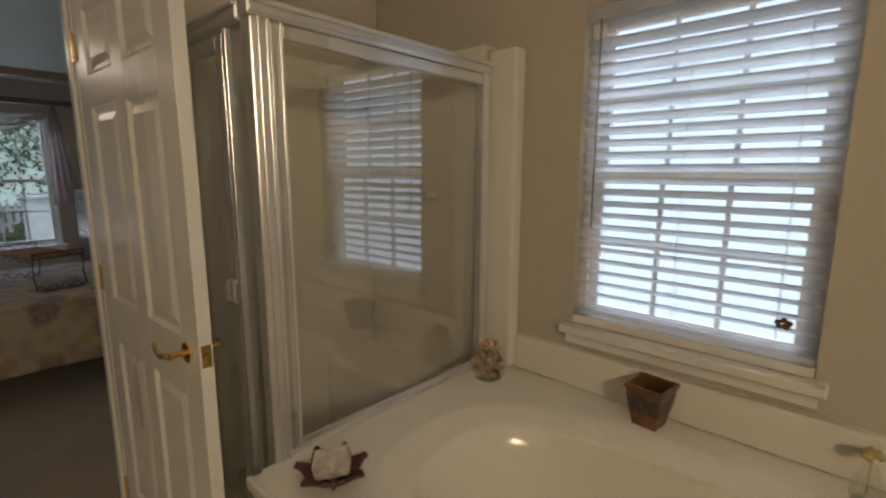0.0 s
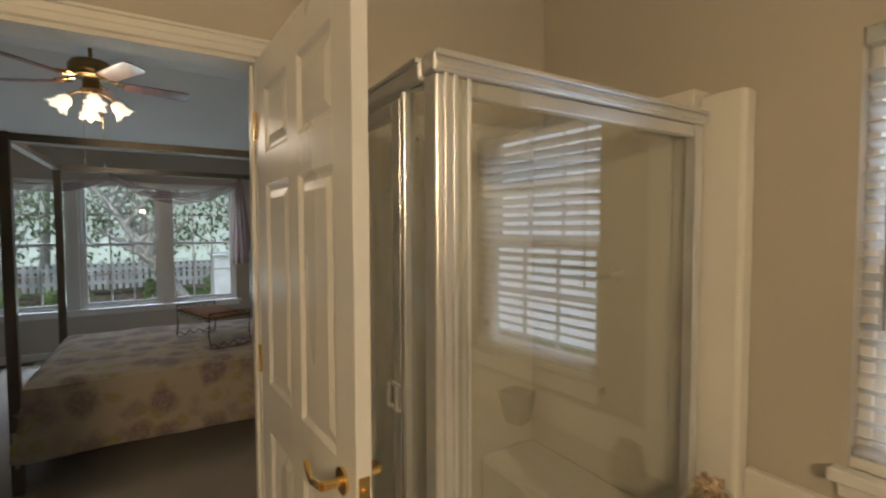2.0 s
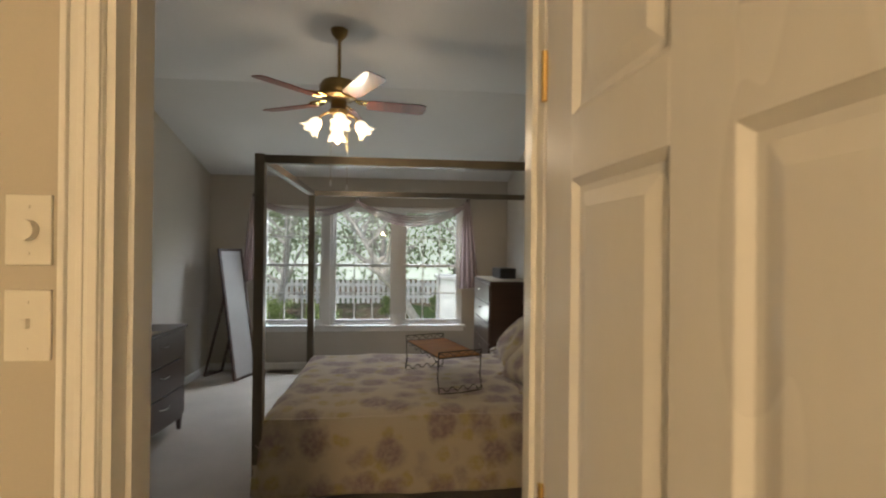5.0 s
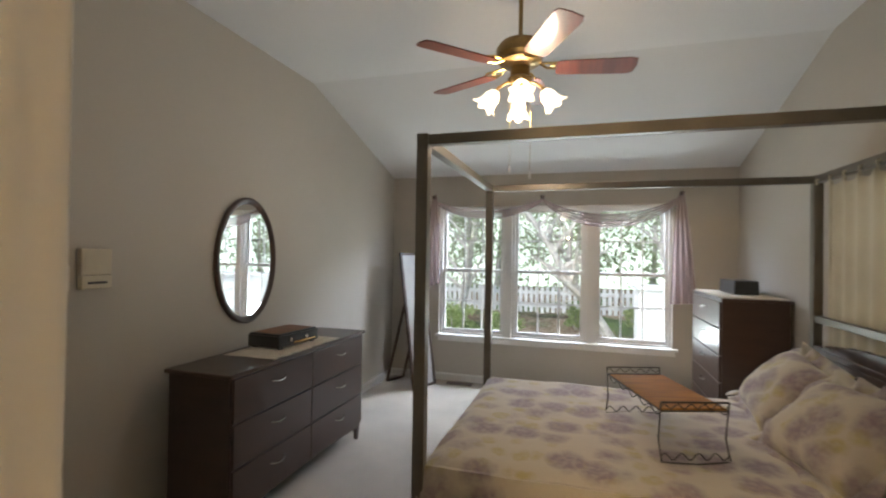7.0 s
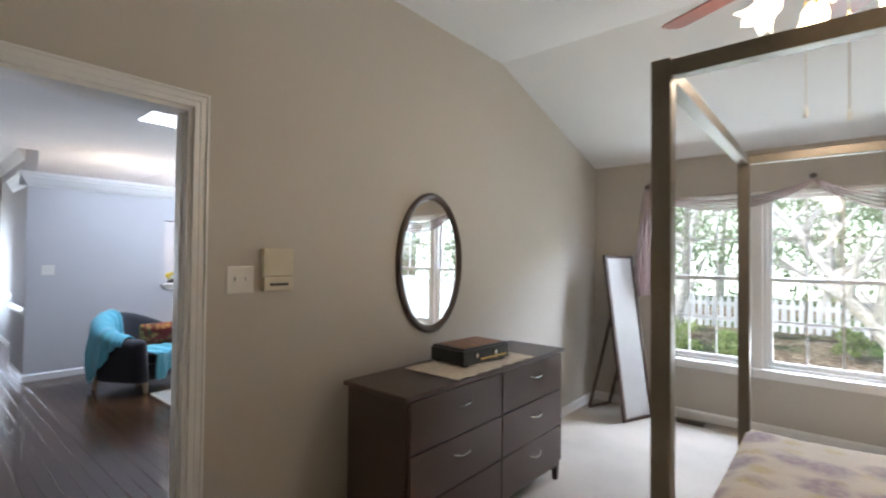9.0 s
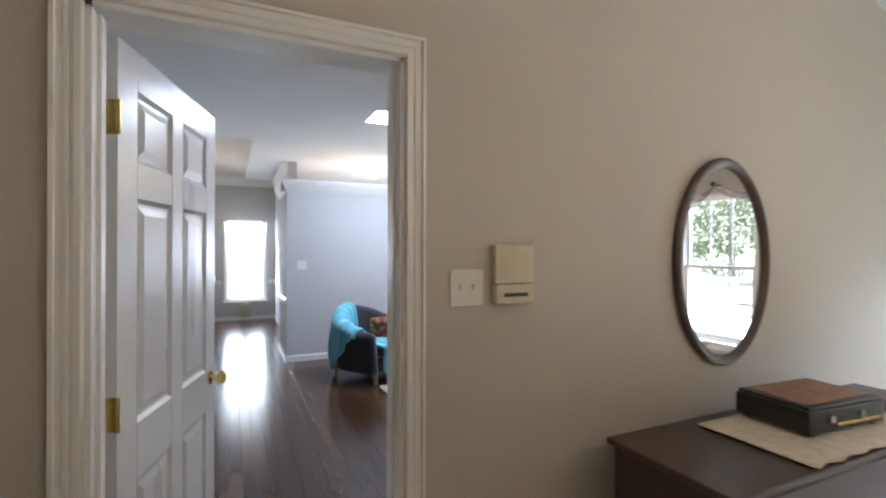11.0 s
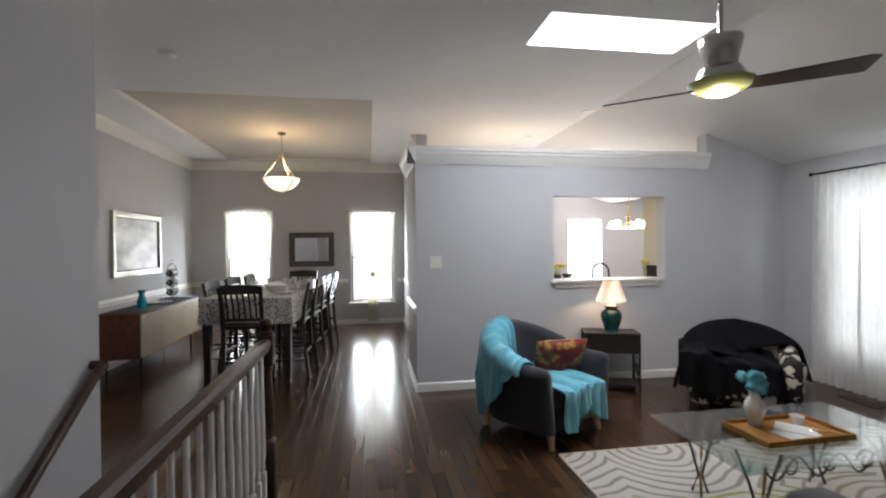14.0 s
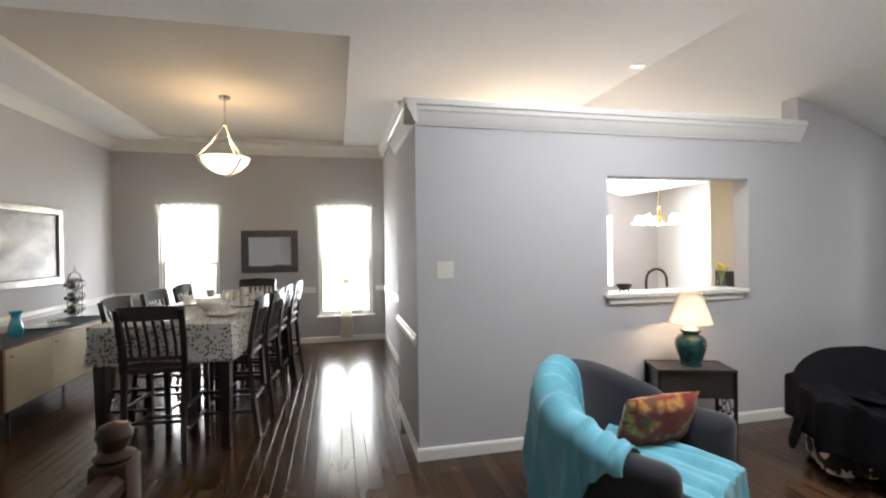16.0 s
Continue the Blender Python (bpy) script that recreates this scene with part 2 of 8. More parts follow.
def oak(name, island):
    """Dark stained oak strips running along y, each with its own tone and grain."""
    m, nt, b = nodes_of(name)
    if island:
        rand = nt.nodes.new("ShaderNodeNewGeometry").outputs["Random Per Island"]
    else:
        rand = nt.nodes.new("ShaderNodeObjectInfo").outputs["Random"]
    g = nt.nodes.new("ShaderNodeNewGeometry")
    mp = nt.nodes.new("ShaderNodeMapping")
    mp.inputs["Scale"].default_value = (5.5, 0.22, 3)
    nt.links.new(g.outputs["Position"], mp.inputs[0])
    off = nt.nodes.new("ShaderNodeCombineXYZ")
    mu = nt.nodes.new("ShaderNodeMath")
    mu.operation, mu.inputs[1].default_value = "MULTIPLY", 37.0
    nt.links.new(rand, mu.inputs[0])
    nt.links.new(mu.outputs[0], off.inputs[1])
    nt.links.new(off.outputs[0], mp.inputs["Location"])
    grain, broad = node(nt, "ShaderNodeTexNoise", scale=4.5, detail=5), node(nt, "ShaderNodeTexNoise", scale=0.6, detail=2)
    nt.links.new(mp.outputs[0], grain.inputs["Vector"])
    nt.links.new(g.outputs["Position"], broad.inputs["Vector"])
    tone = ramp(nt, rand, [(0.0, (0.046, 0.023, 0.012)), (0.5, (0.062, 0.033, 0.017)), (1.0, (0.086, 0.048, 0.025))])
    col = mixed(nt, "MULTIPLY", 1.0, tone, ramp(nt, grain.outputs[0], [(0.3, (0.86, 0.85, 0.84)), (0.7, (1.12, 1.10, 1.08))]))
    nt.links.new(mixed(nt, "MULTIPLY", 1.0, col, ramp(nt, broad.outputs[0], [(0.3, (0.85,) * 3), (0.7, (1.12,) * 3)])), b.inputs["Base Color"])
    rr = nt.nodes.new("ShaderNodeMapRange")
    rr.inputs[3].default_value, rr.inputs[4].default_value = 0.15, 0.24
    nt.links.new(grain.outputs[0], rr.inputs[0])
    nt.links.new(rr.outputs[0], b.inputs["Roughness"])
    b.inputs["Specular IOR Level"].default_value = 0.38
    bumped(nt, b, grain.outputs[0], 0.12, 0.001)
    return m


M_DARKOAK, M_OAKJOINED = oak("dark_oak_floor", False), oak("dark_oak_floor_strips", True)
M_GLASS = pane_glass("window_glass")
M_SHGLASS = pane_glass("shower_glass", (0.93, 0.94, 0.91), 1.85, 0.012)
M_CHROME = mat("satin_chrome", (0.84, 0.85, 0.87), 0.30, 0.8, var=0.06, scale=6, grain=300, bump=0.03)
M_BRASS = mat("polished_brass", (0.80, 0.58, 0.22), 0.16, 1.0, var=0.08, scale=8, grain=120, bump=0.03)
M_OLDBRASS = mat("antique_brass", (0.30, 0.21, 0.09), 0.3, 1.0, var=0.25, scale=12, grain=120, bump=0.1)
M_ACRYLIC = mat("white_acrylic", (0.80, 0.78, 0.72), 0.16, var=0.02, scale=2, grain=60, bump=0.02, coat=0.3)
M_BLIND = mat("white_blind_slat", (0.82, 0.82, 0.80), 0.4, var=0.03, scale=4, grain=90, bump=0.05)
_nt = M_BLIND.node_tree
_tl, _mx = _nt.nodes.new("ShaderNodeBsdfTranslucent"), _nt.nodes.new("ShaderNodeMixShader")
_tl.inputs[0].default_value = (0.92, 0.91, 0.89, 1)
_mx.inputs[0].default_value = 0.72
_nt.links.new(_nt.nodes["Principled BSDF"].outputs[0], _mx.inputs[1])
_nt.links.new(_tl.outputs[0], _mx.inputs[2])
_nt.links.new(_mx.outputs[0], _nt.nodes["Material Output"].inputs[0])
M_ESPRESSO = mat("espresso_wood", (0.052, 0.027, 0.018), 0.38, var=0.12, scale=4, grain=40, bump=0.06, stretch=(1, 1, 5), coat=0.2)
M_BLACKWOOD = mat("black_brown_wood", (0.022, 0.016, 0.014), 0.3, var=0.3, scale=4, grain=30, bump=0.1, coat=0.2)
M_BEDFRAME = mat("taupe_metal", (0.17, 0.15, 0.12), 0.38, 0.5, var=0.12, scale=6, grain=90, bump=0.05)
M_STEEL = mat("brushed_nickel", (0.55, 0.54, 0.52), 0.25, 1.0, var=0.1, scale=8, grain=200, bump=0.05)
M_IRON = mat("black_iron", (0.02, 0.02, 0.02), 0.45, 0.6, var=0.2, scale=20, grain=120, bump=0.2)
M_MIRROR, _nt, _b = nodes_of("mirror_silver")
_b.inputs["Metallic"].default_value, _b.inputs["Roughness"].default_value, _b.inputs["Base Color"].default_value = 1.0, 0.01, (0.93, 0.94, 0.94, 1)
M_BULB = glowing("frosted_lit_glass", (1.0, 0.80, 0.50), 3.6)


# ---- structure ----
# bath: x -1.65..1.9, y -1.4..1.94   bedroom: x -6.8..-1.77, y -1.92..1.82   living: x -7.1..0.55, y -11.17..-2.04
CEIL = 2.95


def solid(name, x0, y0, z0, x1, y1, z1, material, label, category="wall"):
    bm = bmesh.new()
    box(bm, x0, y0, z0, x1, y1, z1)
    return tagged(part(name, bm, material), label, category, kind="structure")


# bath
solid("floor", -1.71, -1.5, -0.1, 2.0, 2.09, 0.0, M_TILE, "cream vinyl bathroom floor", "floor")
wall_with_holes("wall_bath_window", "y", 1.94, 2.09, -1.71, 2.0, 0, 3.1, [(-0.478, 0.283, 0.84, 2.0)], M_WALL, "greige painted bathroom wall")
wall_with_holes("wall_bath_door", "x", -1.71, -1.65, -1.5, 1.94, 0, 3.1, [(-0.092, 0.665, 0, 2.045)], M_WALL, "greige painted bathroom wall with a doorway")
wall_with_holes("wall_bedroom_door", "x", -1.77, -1.71, -1.92, 2.0, 0, 3.1, [(-0.092, 0.665, 0, 2.045)], M_WALL, "greige painted bedroom wall with a doorway")
solid("wall_bath_back", 2.0, -1.5, 0, 2.1, 2.09, 3.1, M_WALL, "greige painted bathroom wall")
solid("wall_bath_side", -1.71, -1.62, 0, 2.1, -1.5, 3.1, M_WALL, "greige painted bathroom wall")
solid("ceiling_bath", -1.71, -1.62, 2.97, 2.1, 2.09, 3.05, M_CEIL, "white painted bathroom ceiling", "ceiling")

# bedroom
solid("floor_bedroom", -6.95, -1.98, -0.1, -1.71, 1.9, 0.0, M_CARPET, "beige cut-pile bedroom carpet", "carpet")
BW = [(-1.315, -0.53), (-0.45, 0.36), (0.445, 1.215)]
wall_with_holes("wall_bedroom_window", "x", -6.95, -6.8, -2.04, 1.94, 0, 3.1, [(-1.325, 1.225, 0.52, 2.06)], M_WALL, "greige painted bedroom wall with three windows")
wall_with_holes("wall_bedroom_hall", "y", -1.98, -1.92, -6.95, -0.9, 0, 3.1, [(-2.767, -2.0, 0, 2.045)], M_WALL, "greige painted bedroom wall with a doorway")
wall_with_holes("wall_living_door", "y", -2.04, -1.98, -7.1, -0.9, 0, 3.1, [(-2.767, -2.0, 0, 2.045)], M_GREY, "pale grey painted living room wall with a doorway")
solid("wall_bedroom_head", -6.95, 1.82, 0, -1.77, 1.94, 3.1, M_WALL, "greige painted bedroom wall behind the bed")


def sloped_ceiling(name, x_wall, z_wall, x_bend, x_end, y0, y1, holes, label):
    """A ceiling that rises from the outer wall and then runs flat; holes: (x0, x1, y0, y1) in the flat."""
    bm = bmesh.new()
    prof = [(x_wall - 0.2, z_wall - 0.2 * 0.3), (x_bend, CEIL), (x_bend, CEIL + 0.14), (x_wall - 0.2, z_wall + 0.1)]
    a = [bm.verts.new((x, y0, z)) for x, z in prof]
    b = [bm.verts.new((x, y1, z)) for x, z in prof]
    for i in range(4):
        bm.faces.new((a[i], a[(i + 1) % 4], b[(i + 1) % 4], b[i]))
    bm.faces.new(a)
    bm.faces.new(b)
    cur = y0
    for hx0, hx1, hy0, hy1 in sorted(holes, key=lambda h: h[2]):
        box(bm, x_bend, cur, CEIL, x_end, hy0, CEIL + 0.14)
        box(bm, x_bend, hy0, CEIL, hx0, hy1, CEIL + 0.14)
        box(bm, hx1, hy0, CEIL, x_end, hy1, CEIL + 0.14)
        cur = hy1
    box(bm, x_bend, cur, CEIL, x_end, y1, CEIL + 0.14)
    return tagged(part(name, bm, M_CEIL), label, "ceiling", kind="structure")


sloped_ceiling("ceiling_bedroom", -6.8, 2.42, -4.98, -1.71, -1.98, 1.94, [], "white ceiling sloping down to the window wall")
sloped_ceiling("ceiling_living", -7.1, 2.30, -5.08, 0.7, -11.3, -1.98, [(-4.93, -3.7, -5.86, -5.36), (-2.56, -0.1, -10.98, -7.35)], "white ceiling with a sloped edge, a skylight and a tray recess")
solid("ceiling_tray", -2.559, -10.979, CEIL + 0.05, -0.101, -7.351, CEIL + 0.24, mat("tan_ceiling_paint", (0.56, 0.515, 0.45), 0.9, var=0.03, scale=1.1, grain=220, bump=0.2), "shallow tray ceiling painted tan", "ceiling")
# living, dining and kitchen
wall_with_holes("wall_living_window", "x", -7.25, -7.1, -7.13, -2.04, 0, 3.1, [(-6.42, -5.72, 0.32, 2.04)], M_GREY, "pale grey painted living room wall with a window")
DW = [(-0.79, -0.01), (-2.98, -2.165)]
wall_with_holes("wall_dining_window", "y", -11.32, -11.17, -8.2, 0.7, 0, 3.1, [(-7.14, -6.42, 0.7, 1.92), (DW[1][0], DW[1][1], 0.375, 2.06), (DW[0][0], DW[0][1], 0.375, 2.06)], M_GREY, "grey painted dining room wall with two windows")
solid("wall_dining_side", 0.55, -11.3, 0, 0.7, -5.5, 3.1, M_GREY, "pale grey dining room wall")
solid("wall_stair", -0.95, -5.45, -2.6, -0.82, -1.98, 3.1, M_GREY, "pale grey wall beside the stairs")
solid("wall_stair_end", -0.82, -5.5, 0, 0.7, -5.38, 3.1, M_GREY, "pale grey wall beside the stairs")
M_KWALL = mat("pale_kitchen_paint", (0.62, 0.62, 0.60), 0.7, var=0.03, scale=1.2, grain=180, bump=0.1)
M_CREAMWALL = mat("cream_kitchen_paint", (0.62, 0.56, 0.42), 0.7, var=0.03, scale=1.2, grain=180, bump=0.1)
solid("wall_kitchen_pier", -6.3, -7.40, 0, -5.66, -7.13, 2.45, M_CREAMWALL, "cream painted kitchen wall end")
wall_with_holes("wall_pass_through", "y", -7.13, -6.99, -6.13, -2.96, 0, 2.3, [(-5.63, -4.38, 1.04, 1.93)], M_GREY, "pale grey partition wall with a pass-through")
solid("wall_partition_corner", -7.1, -7.13, 0, -6.13, -6.99, 3.0, M_GREY, "pale grey wall end up to the sloped ceiling")
solid("wall_partition_side", -3.08, -8.0, 0, -2.96, -7.13, 2.3, M_GREY, "pale grey partition wall end")
solid("wall_kitchen_side", -3.3, -11.17, 0, -3.16, -8.75, 3.0, M_GREY, "pale grey dining room wall")
solid("wall_kitchen", -8.2, -11.32, 0, -8.05, -6.98, 3.1, M_KWALL, "pale painted kitchen wall")
solid("wall_kitchen", -8.2, -7.13, 0, -7.25, -6.98, 3.1, M_KWALL, "pale painted kitchen wall")
solid("ceiling_kitchen", -8.2, -11.32, 2.45, -7.2, -7.0, 2.6, M_CEIL, "white kitchen ceiling", "ceiling")
solid("foundation", -8.2, -11.32, -2.8, 0.7, 2.09, -2.6, M_GREY, "hidden foundation", "floor")


# ---- trim, doors and windows ----
def casing(name, axis, face, out, u0, u1, top, label="white painted door casing"):
    """A moulded casing round a doorway; out is +1 or -1, the side on which it stands proud."""
    bm = bmesh.new()
    steps = [(0.0, 0.062, 0.011), (0.002, 0.018, 0.017), (0.026, 0.036, 0.0145), (0.05, 0.0605, 0.020)]
    for a, b, d in steps:
        f0, f1 = face, face + out * d
        for lo, hi in ((u0 - b, u0 - a), (u1 + a, u1 + b)):
            if axis == "x":
                box(bm, f0, lo, 0.0, f1, hi, top + b, 0.0015)
            else:
                box(bm, lo, f0, 0.0, hi, f1, top + b, 0.0015)
        if axis == "x":
            box(bm, f0, u0 - a, top + a, f1, u1 + a, top + b, 0.0015)
        else:
            box(bm, u0 - a, f0, top + a, u1 + a, f1, top + b, 0.0015)
    return tagged(part(name, bm, M_TRIM), label, "door casing", kind="structure")


def jamb(name, axis, f0, f1, u0, u1, top):
    """The lining of a doorway with its stop."""
    bm = bmesh.new()
    mid = (f0 + f1) / 2
    for lo, hi, s0, s1 in ((u0 - 0.001, u0 + 0.014, u0 + 0.014, u0 + 0.024), (u1 - 0.014, u1 + 0.001, u1 - 0.024, u1 - 0.014)):
        if axis == "x":
            box(bm, f0, lo, 0, f1, hi, top)
            box(bm, mid - 0.02, s0, 0, mid + 0.02, s1, top)
        else:
            box(bm, lo, f0, 0, hi, f1, top)
            box(bm, s0, mid - 0.02, 0, s1, mid + 0.02, top)
    if axis == "x":
        box(bm, f0, u0, top - 0.014, f1, u1, top + 0.001)
    else:
        box(bm, u0, f0, top - 0.014, u1, f1, top + 0.001)
    return tagged(part(name, bm, M_TRIM), "white painted door lining", "door lining", kind="structure")


casing("trim", "x", -1.65, 1, -0.092, 0.665, 2.045)
casing("trim", "x", -1.77, -1, -0.092, 0.665, 2.045)
casing("trim", "y", -1.92, 1, -2.767, -2.0, 2.045)
casing("trim", "y", -2.04, -1, -2.767, -2.0, 2.045)
jamb("door_lining", "x", -1.771, -1.649, -0.092, 0.665, 2.045)
jamb("door_lining", "y", -2.041, -1.919, -2.767, -2.0, 2.045)


def six_panel_door(name, w, h, label, m, material, knob):
    """A six-panel door: hinge edge on x = 0, leaf along +x, thickness along y."""
    root = new(name)
    root.matrix_basis = m
    tagged(root, label, "door")
    t = 0.0175
    cols = ((0.105, w / 2 - 0.045), (w / 2 + 0.045, w - 0.105))
    rows = ((0.24, 0.83), (0.99, 1.62), (1.72, 1.92))
    bm = bmesh.new()
    box(bm, 0.01, -t + 0.010, 0.02, w - 0.01, t - 0.010, h - 0.01)
    for lo, hi in ((0.0, 0.105), (w - 0.105, w), (w / 2 - 0.045, w / 2 + 0.045)):
        box(bm, lo, -t, 0.008, hi, t, h, 0.0015)
    for lo, hi in ((0.008, 0.24), (0.83, 0.99), (1.62, 1.72), (1.92, h)):
        for c0, c1 in cols:
            box(bm, c0, -t, lo, c1, t, hi, 0.0015)
    part("leaf", bm, material, root)
    for c0, c1 in cols:
        for z0, z1 in rows:
            bm = bmesh.new()
            for s in (-1, 1):
                lip = [((c0, z0), (c1, z1), t), ((c0 + 0.012, z0 + 0.012), (c1 - 0.012, z1 - 0.012), t - 0.009), ((c0 + 0.022, z0 + 0.022), (c1 - 0.022, z1 - 0.022), t - 0.009), ((c0 + 0.045, z0 + 0.045), (c1 - 0.045, z1 - 0.045), t - 0.002)]
                rings = [[bm.verts.new((x, s * d, z)) for x, z in ((a[0], a[1]), (b[0], a[1]), (b[0], b[1]), (a[0], b[1]))] for a, b, d in lip]
                for p, q in zip(rings, rings[1:]):
                    for i in range(4):
                        bm.faces.new((p[i], p[(i + 1) % 4], q[(i + 1) % 4], q[i]))
                bm.faces.new(rings[-1])
            part("panel", bm, material, root)
    for s in (-1, 1):
        handle = bmesh.new()
        cx, cz = w - 0.065, 0.955
        rows_ = [Vector((cx, s * t, cz)), Vector((cx, s * (t + 0.007), cz))]
        tube(handle, rows_, 0.028, 20)
        tube(handle, [(cx, s * t, cz), (cx, s * (t + 0.045), cz)], 0.010, 12)
        if knob:
            prof = [Vector((cx, s * (t + 0.035 + 0.004 * i), cz)) for i in range(9)]
            for i, p in enumerate(prof[:-1]):
                tube(handle, [p, prof[i + 1]], 0.014 + 0.014 * math.sin(math.pi * (i + 0.5) / 8), 16)
        else:
            tube(handle, [(cx, s * (t + 0.045), cz), (cx - 0.02, s * (t + 0.05), cz), (cx - 0.05, s * (t + 0.05), cz - 0.010), (cx - 0.085, s * (t + 0.048), cz - 0.004), (cx - 0.105, s * (t + 0.046), cz + 0.012)], 0.010, 10, 0.006)
        part("handle", handle, M_BRASS, root, "polished brass door handle", smooth=True)
    bm = bmesh.new()
    box(bm, w - 0.0005, -0.0125, 0.925, w + 0.0015, 0.0125, 0.985)
    tube(bm, [(w, 0, 0.955), (w + 0.008, 0, 0.955)], 0.007, 10)
    part("latch_plate", bm, M_BRASS, root, "brass latch plate")
    for z in (0.22, 1.05, 1.82):
        bm = bmesh.new()
        tube(bm, [(-0.004, -t - 0.004, z - 0.045), (-0.004, -t - 0.004, z + 0.045)], 0.0055, 10)
        box(bm, -0.002, -t, z - 0.045, 0.001, t, z + 0.045)
        part("hinge", bm, M_BRASS, root, "brass butt hinge")
    return root


six_panel_door("door_1", 0.775, 2.03, "open six-panel bathroom door painted white with a brass lever", pose(-1.632, 0.668, 0.0, 0, 0, 3.0), M_DOORP, False)
six_panel_door("door_2", 0.765, 2.03, "open six-panel bedroom door painted white with a brass knob", pose(-2.018, -2.075, 0.0, 0, 0, 254.5), M_DOORP, True)
bm = bmesh.new()
box(bm, -1.70, -0.0779, 0.93, -1.672, -0.0765, 0.99)
tagged(part("strike_plate", bm, M_OLDBRASS), "dark brass strike plate on the door lining", "strike plate")


def baseboard(axis, face, out, u0, u1, label="white painted baseboard"):
    bm = bmesh.new()
    prof = [(0, 0), (0.014, 0), (0.014, 0.065), (0.009, 0.078), (0.004, 0.084), (0, 0.084)]
    if axis == "x":
        sweep(bm, prof, (face, u0, 0), (face, u1, 0), (out, 0, 0))
    else:
        sweep(bm, prof, (u0, face, 0), (u1, face, 0), (0, out, 0))
    return tagged(part("baseboard", bm, M_TRIM), label, "baseboard", kind="structure")


baseboard("x", -6.8, 1, -1.92, 1.82)
baseboard("y", -1.92, 1, -6.8, -2.83)
baseboard("y", 1.82, -1, -6.8, -1.77)
baseboard("x", -1.65, 1, -1.5, -0.155)
baseboard("x", -7.1, 1, -6.99, -2.04)
baseboard("y", -6.99, 1, -7.1, -2.946)
baseboard("y", -2.04, -1, -7.1, -2.83)
baseboard("x", -2.96, 1, -8.0, -6.99)
baseboard("x", -3.16, 1, -11.17, -8.75)
baseboard("y", -11.17, 1, -3.16, 0.55)
baseboard("x", 0.55, -1, -11.17, -5.5)

CROWN = [(0, 0), (0.010, 0), (0.014, 0.014), (0.020, 0.018), (0.034, 0.045), (0.052, 0.085), (0.060, 0.092), (0.064, 0.118), (0.078, 0.124), (0.078, 0.15), (0, 0.15)]


def crown(a, b, out, label="white crown moulding"):
    bm = bmesh.new()
    sweep(bm, CROWN, a, b, out)
    return tagged(part("trim", bm, M_TRIM), label, "crown moulding", kind="structure")


crown((-3.16, -11.17, CEIL - 0.15), (0.55, -11.17, CEIL - 0.15), (0, 1, 0))
crown((0.55, -11.17, CEIL - 0.15), (0.55, -5.5, CEIL - 0.15), (-1, 0, 0))
crown((-3.16, -11.17, CEIL - 0.15), (-3.16, -8.75, CEIL - 0.15), (1, 0, 0))
crown((-2.882, -6.99, 2.235), (-6.14, -6.99, 2.235), (0, 1, 0), "white crown moulding under the plant ledge")
crown((-2.96, -6.912, 2.235), (-2.96, -8.0, 2.235), (1, 0, 0), "white crown moulding under the plant ledge")
solid("trim", -6.13, -7.20, 2.384, -2.88, -6.91, 2.396, M_TRIM, "white ledge on top of the partition", "ledge")

RAIL = [(0, 0), (0.012, 0), (0.014, 0.025), (0.024, 0.035), (0.024, 0.05), (0.012, 0.06), (0.01, 0.075), (0, 0.08)]
for a, b, out in (((0.55, -11.17, 0.755), (0.55, -5.5, 0.755), (-1, 0, 0)), ((-3.16, -11.17, 0.755), (-3.02, -11.17, 0.755), (0, 1, 0)), ((-2.125, -11.17, 0.755), (-0.83, -11.17, 0.755), (0, 1, 0)), ((0.03, -11.17, 0.755), (0.55, -11.17, 0.755), (0, 1, 0)), ((-3.16, -11.17, 0.755), (-3.16, -8.75, 0.755), (1, 0, 0)), ((-2.96, -8.0, 0.755), (-2.96, -7.03, 0.755), (1, 0, 0))):
    bm = bmesh.new()
    sweep(bm, RAIL, a, b, out)
    tagged(part("trim", bm, M_TRIM), "white chair rail moulding", "chair rail", kind="structure")


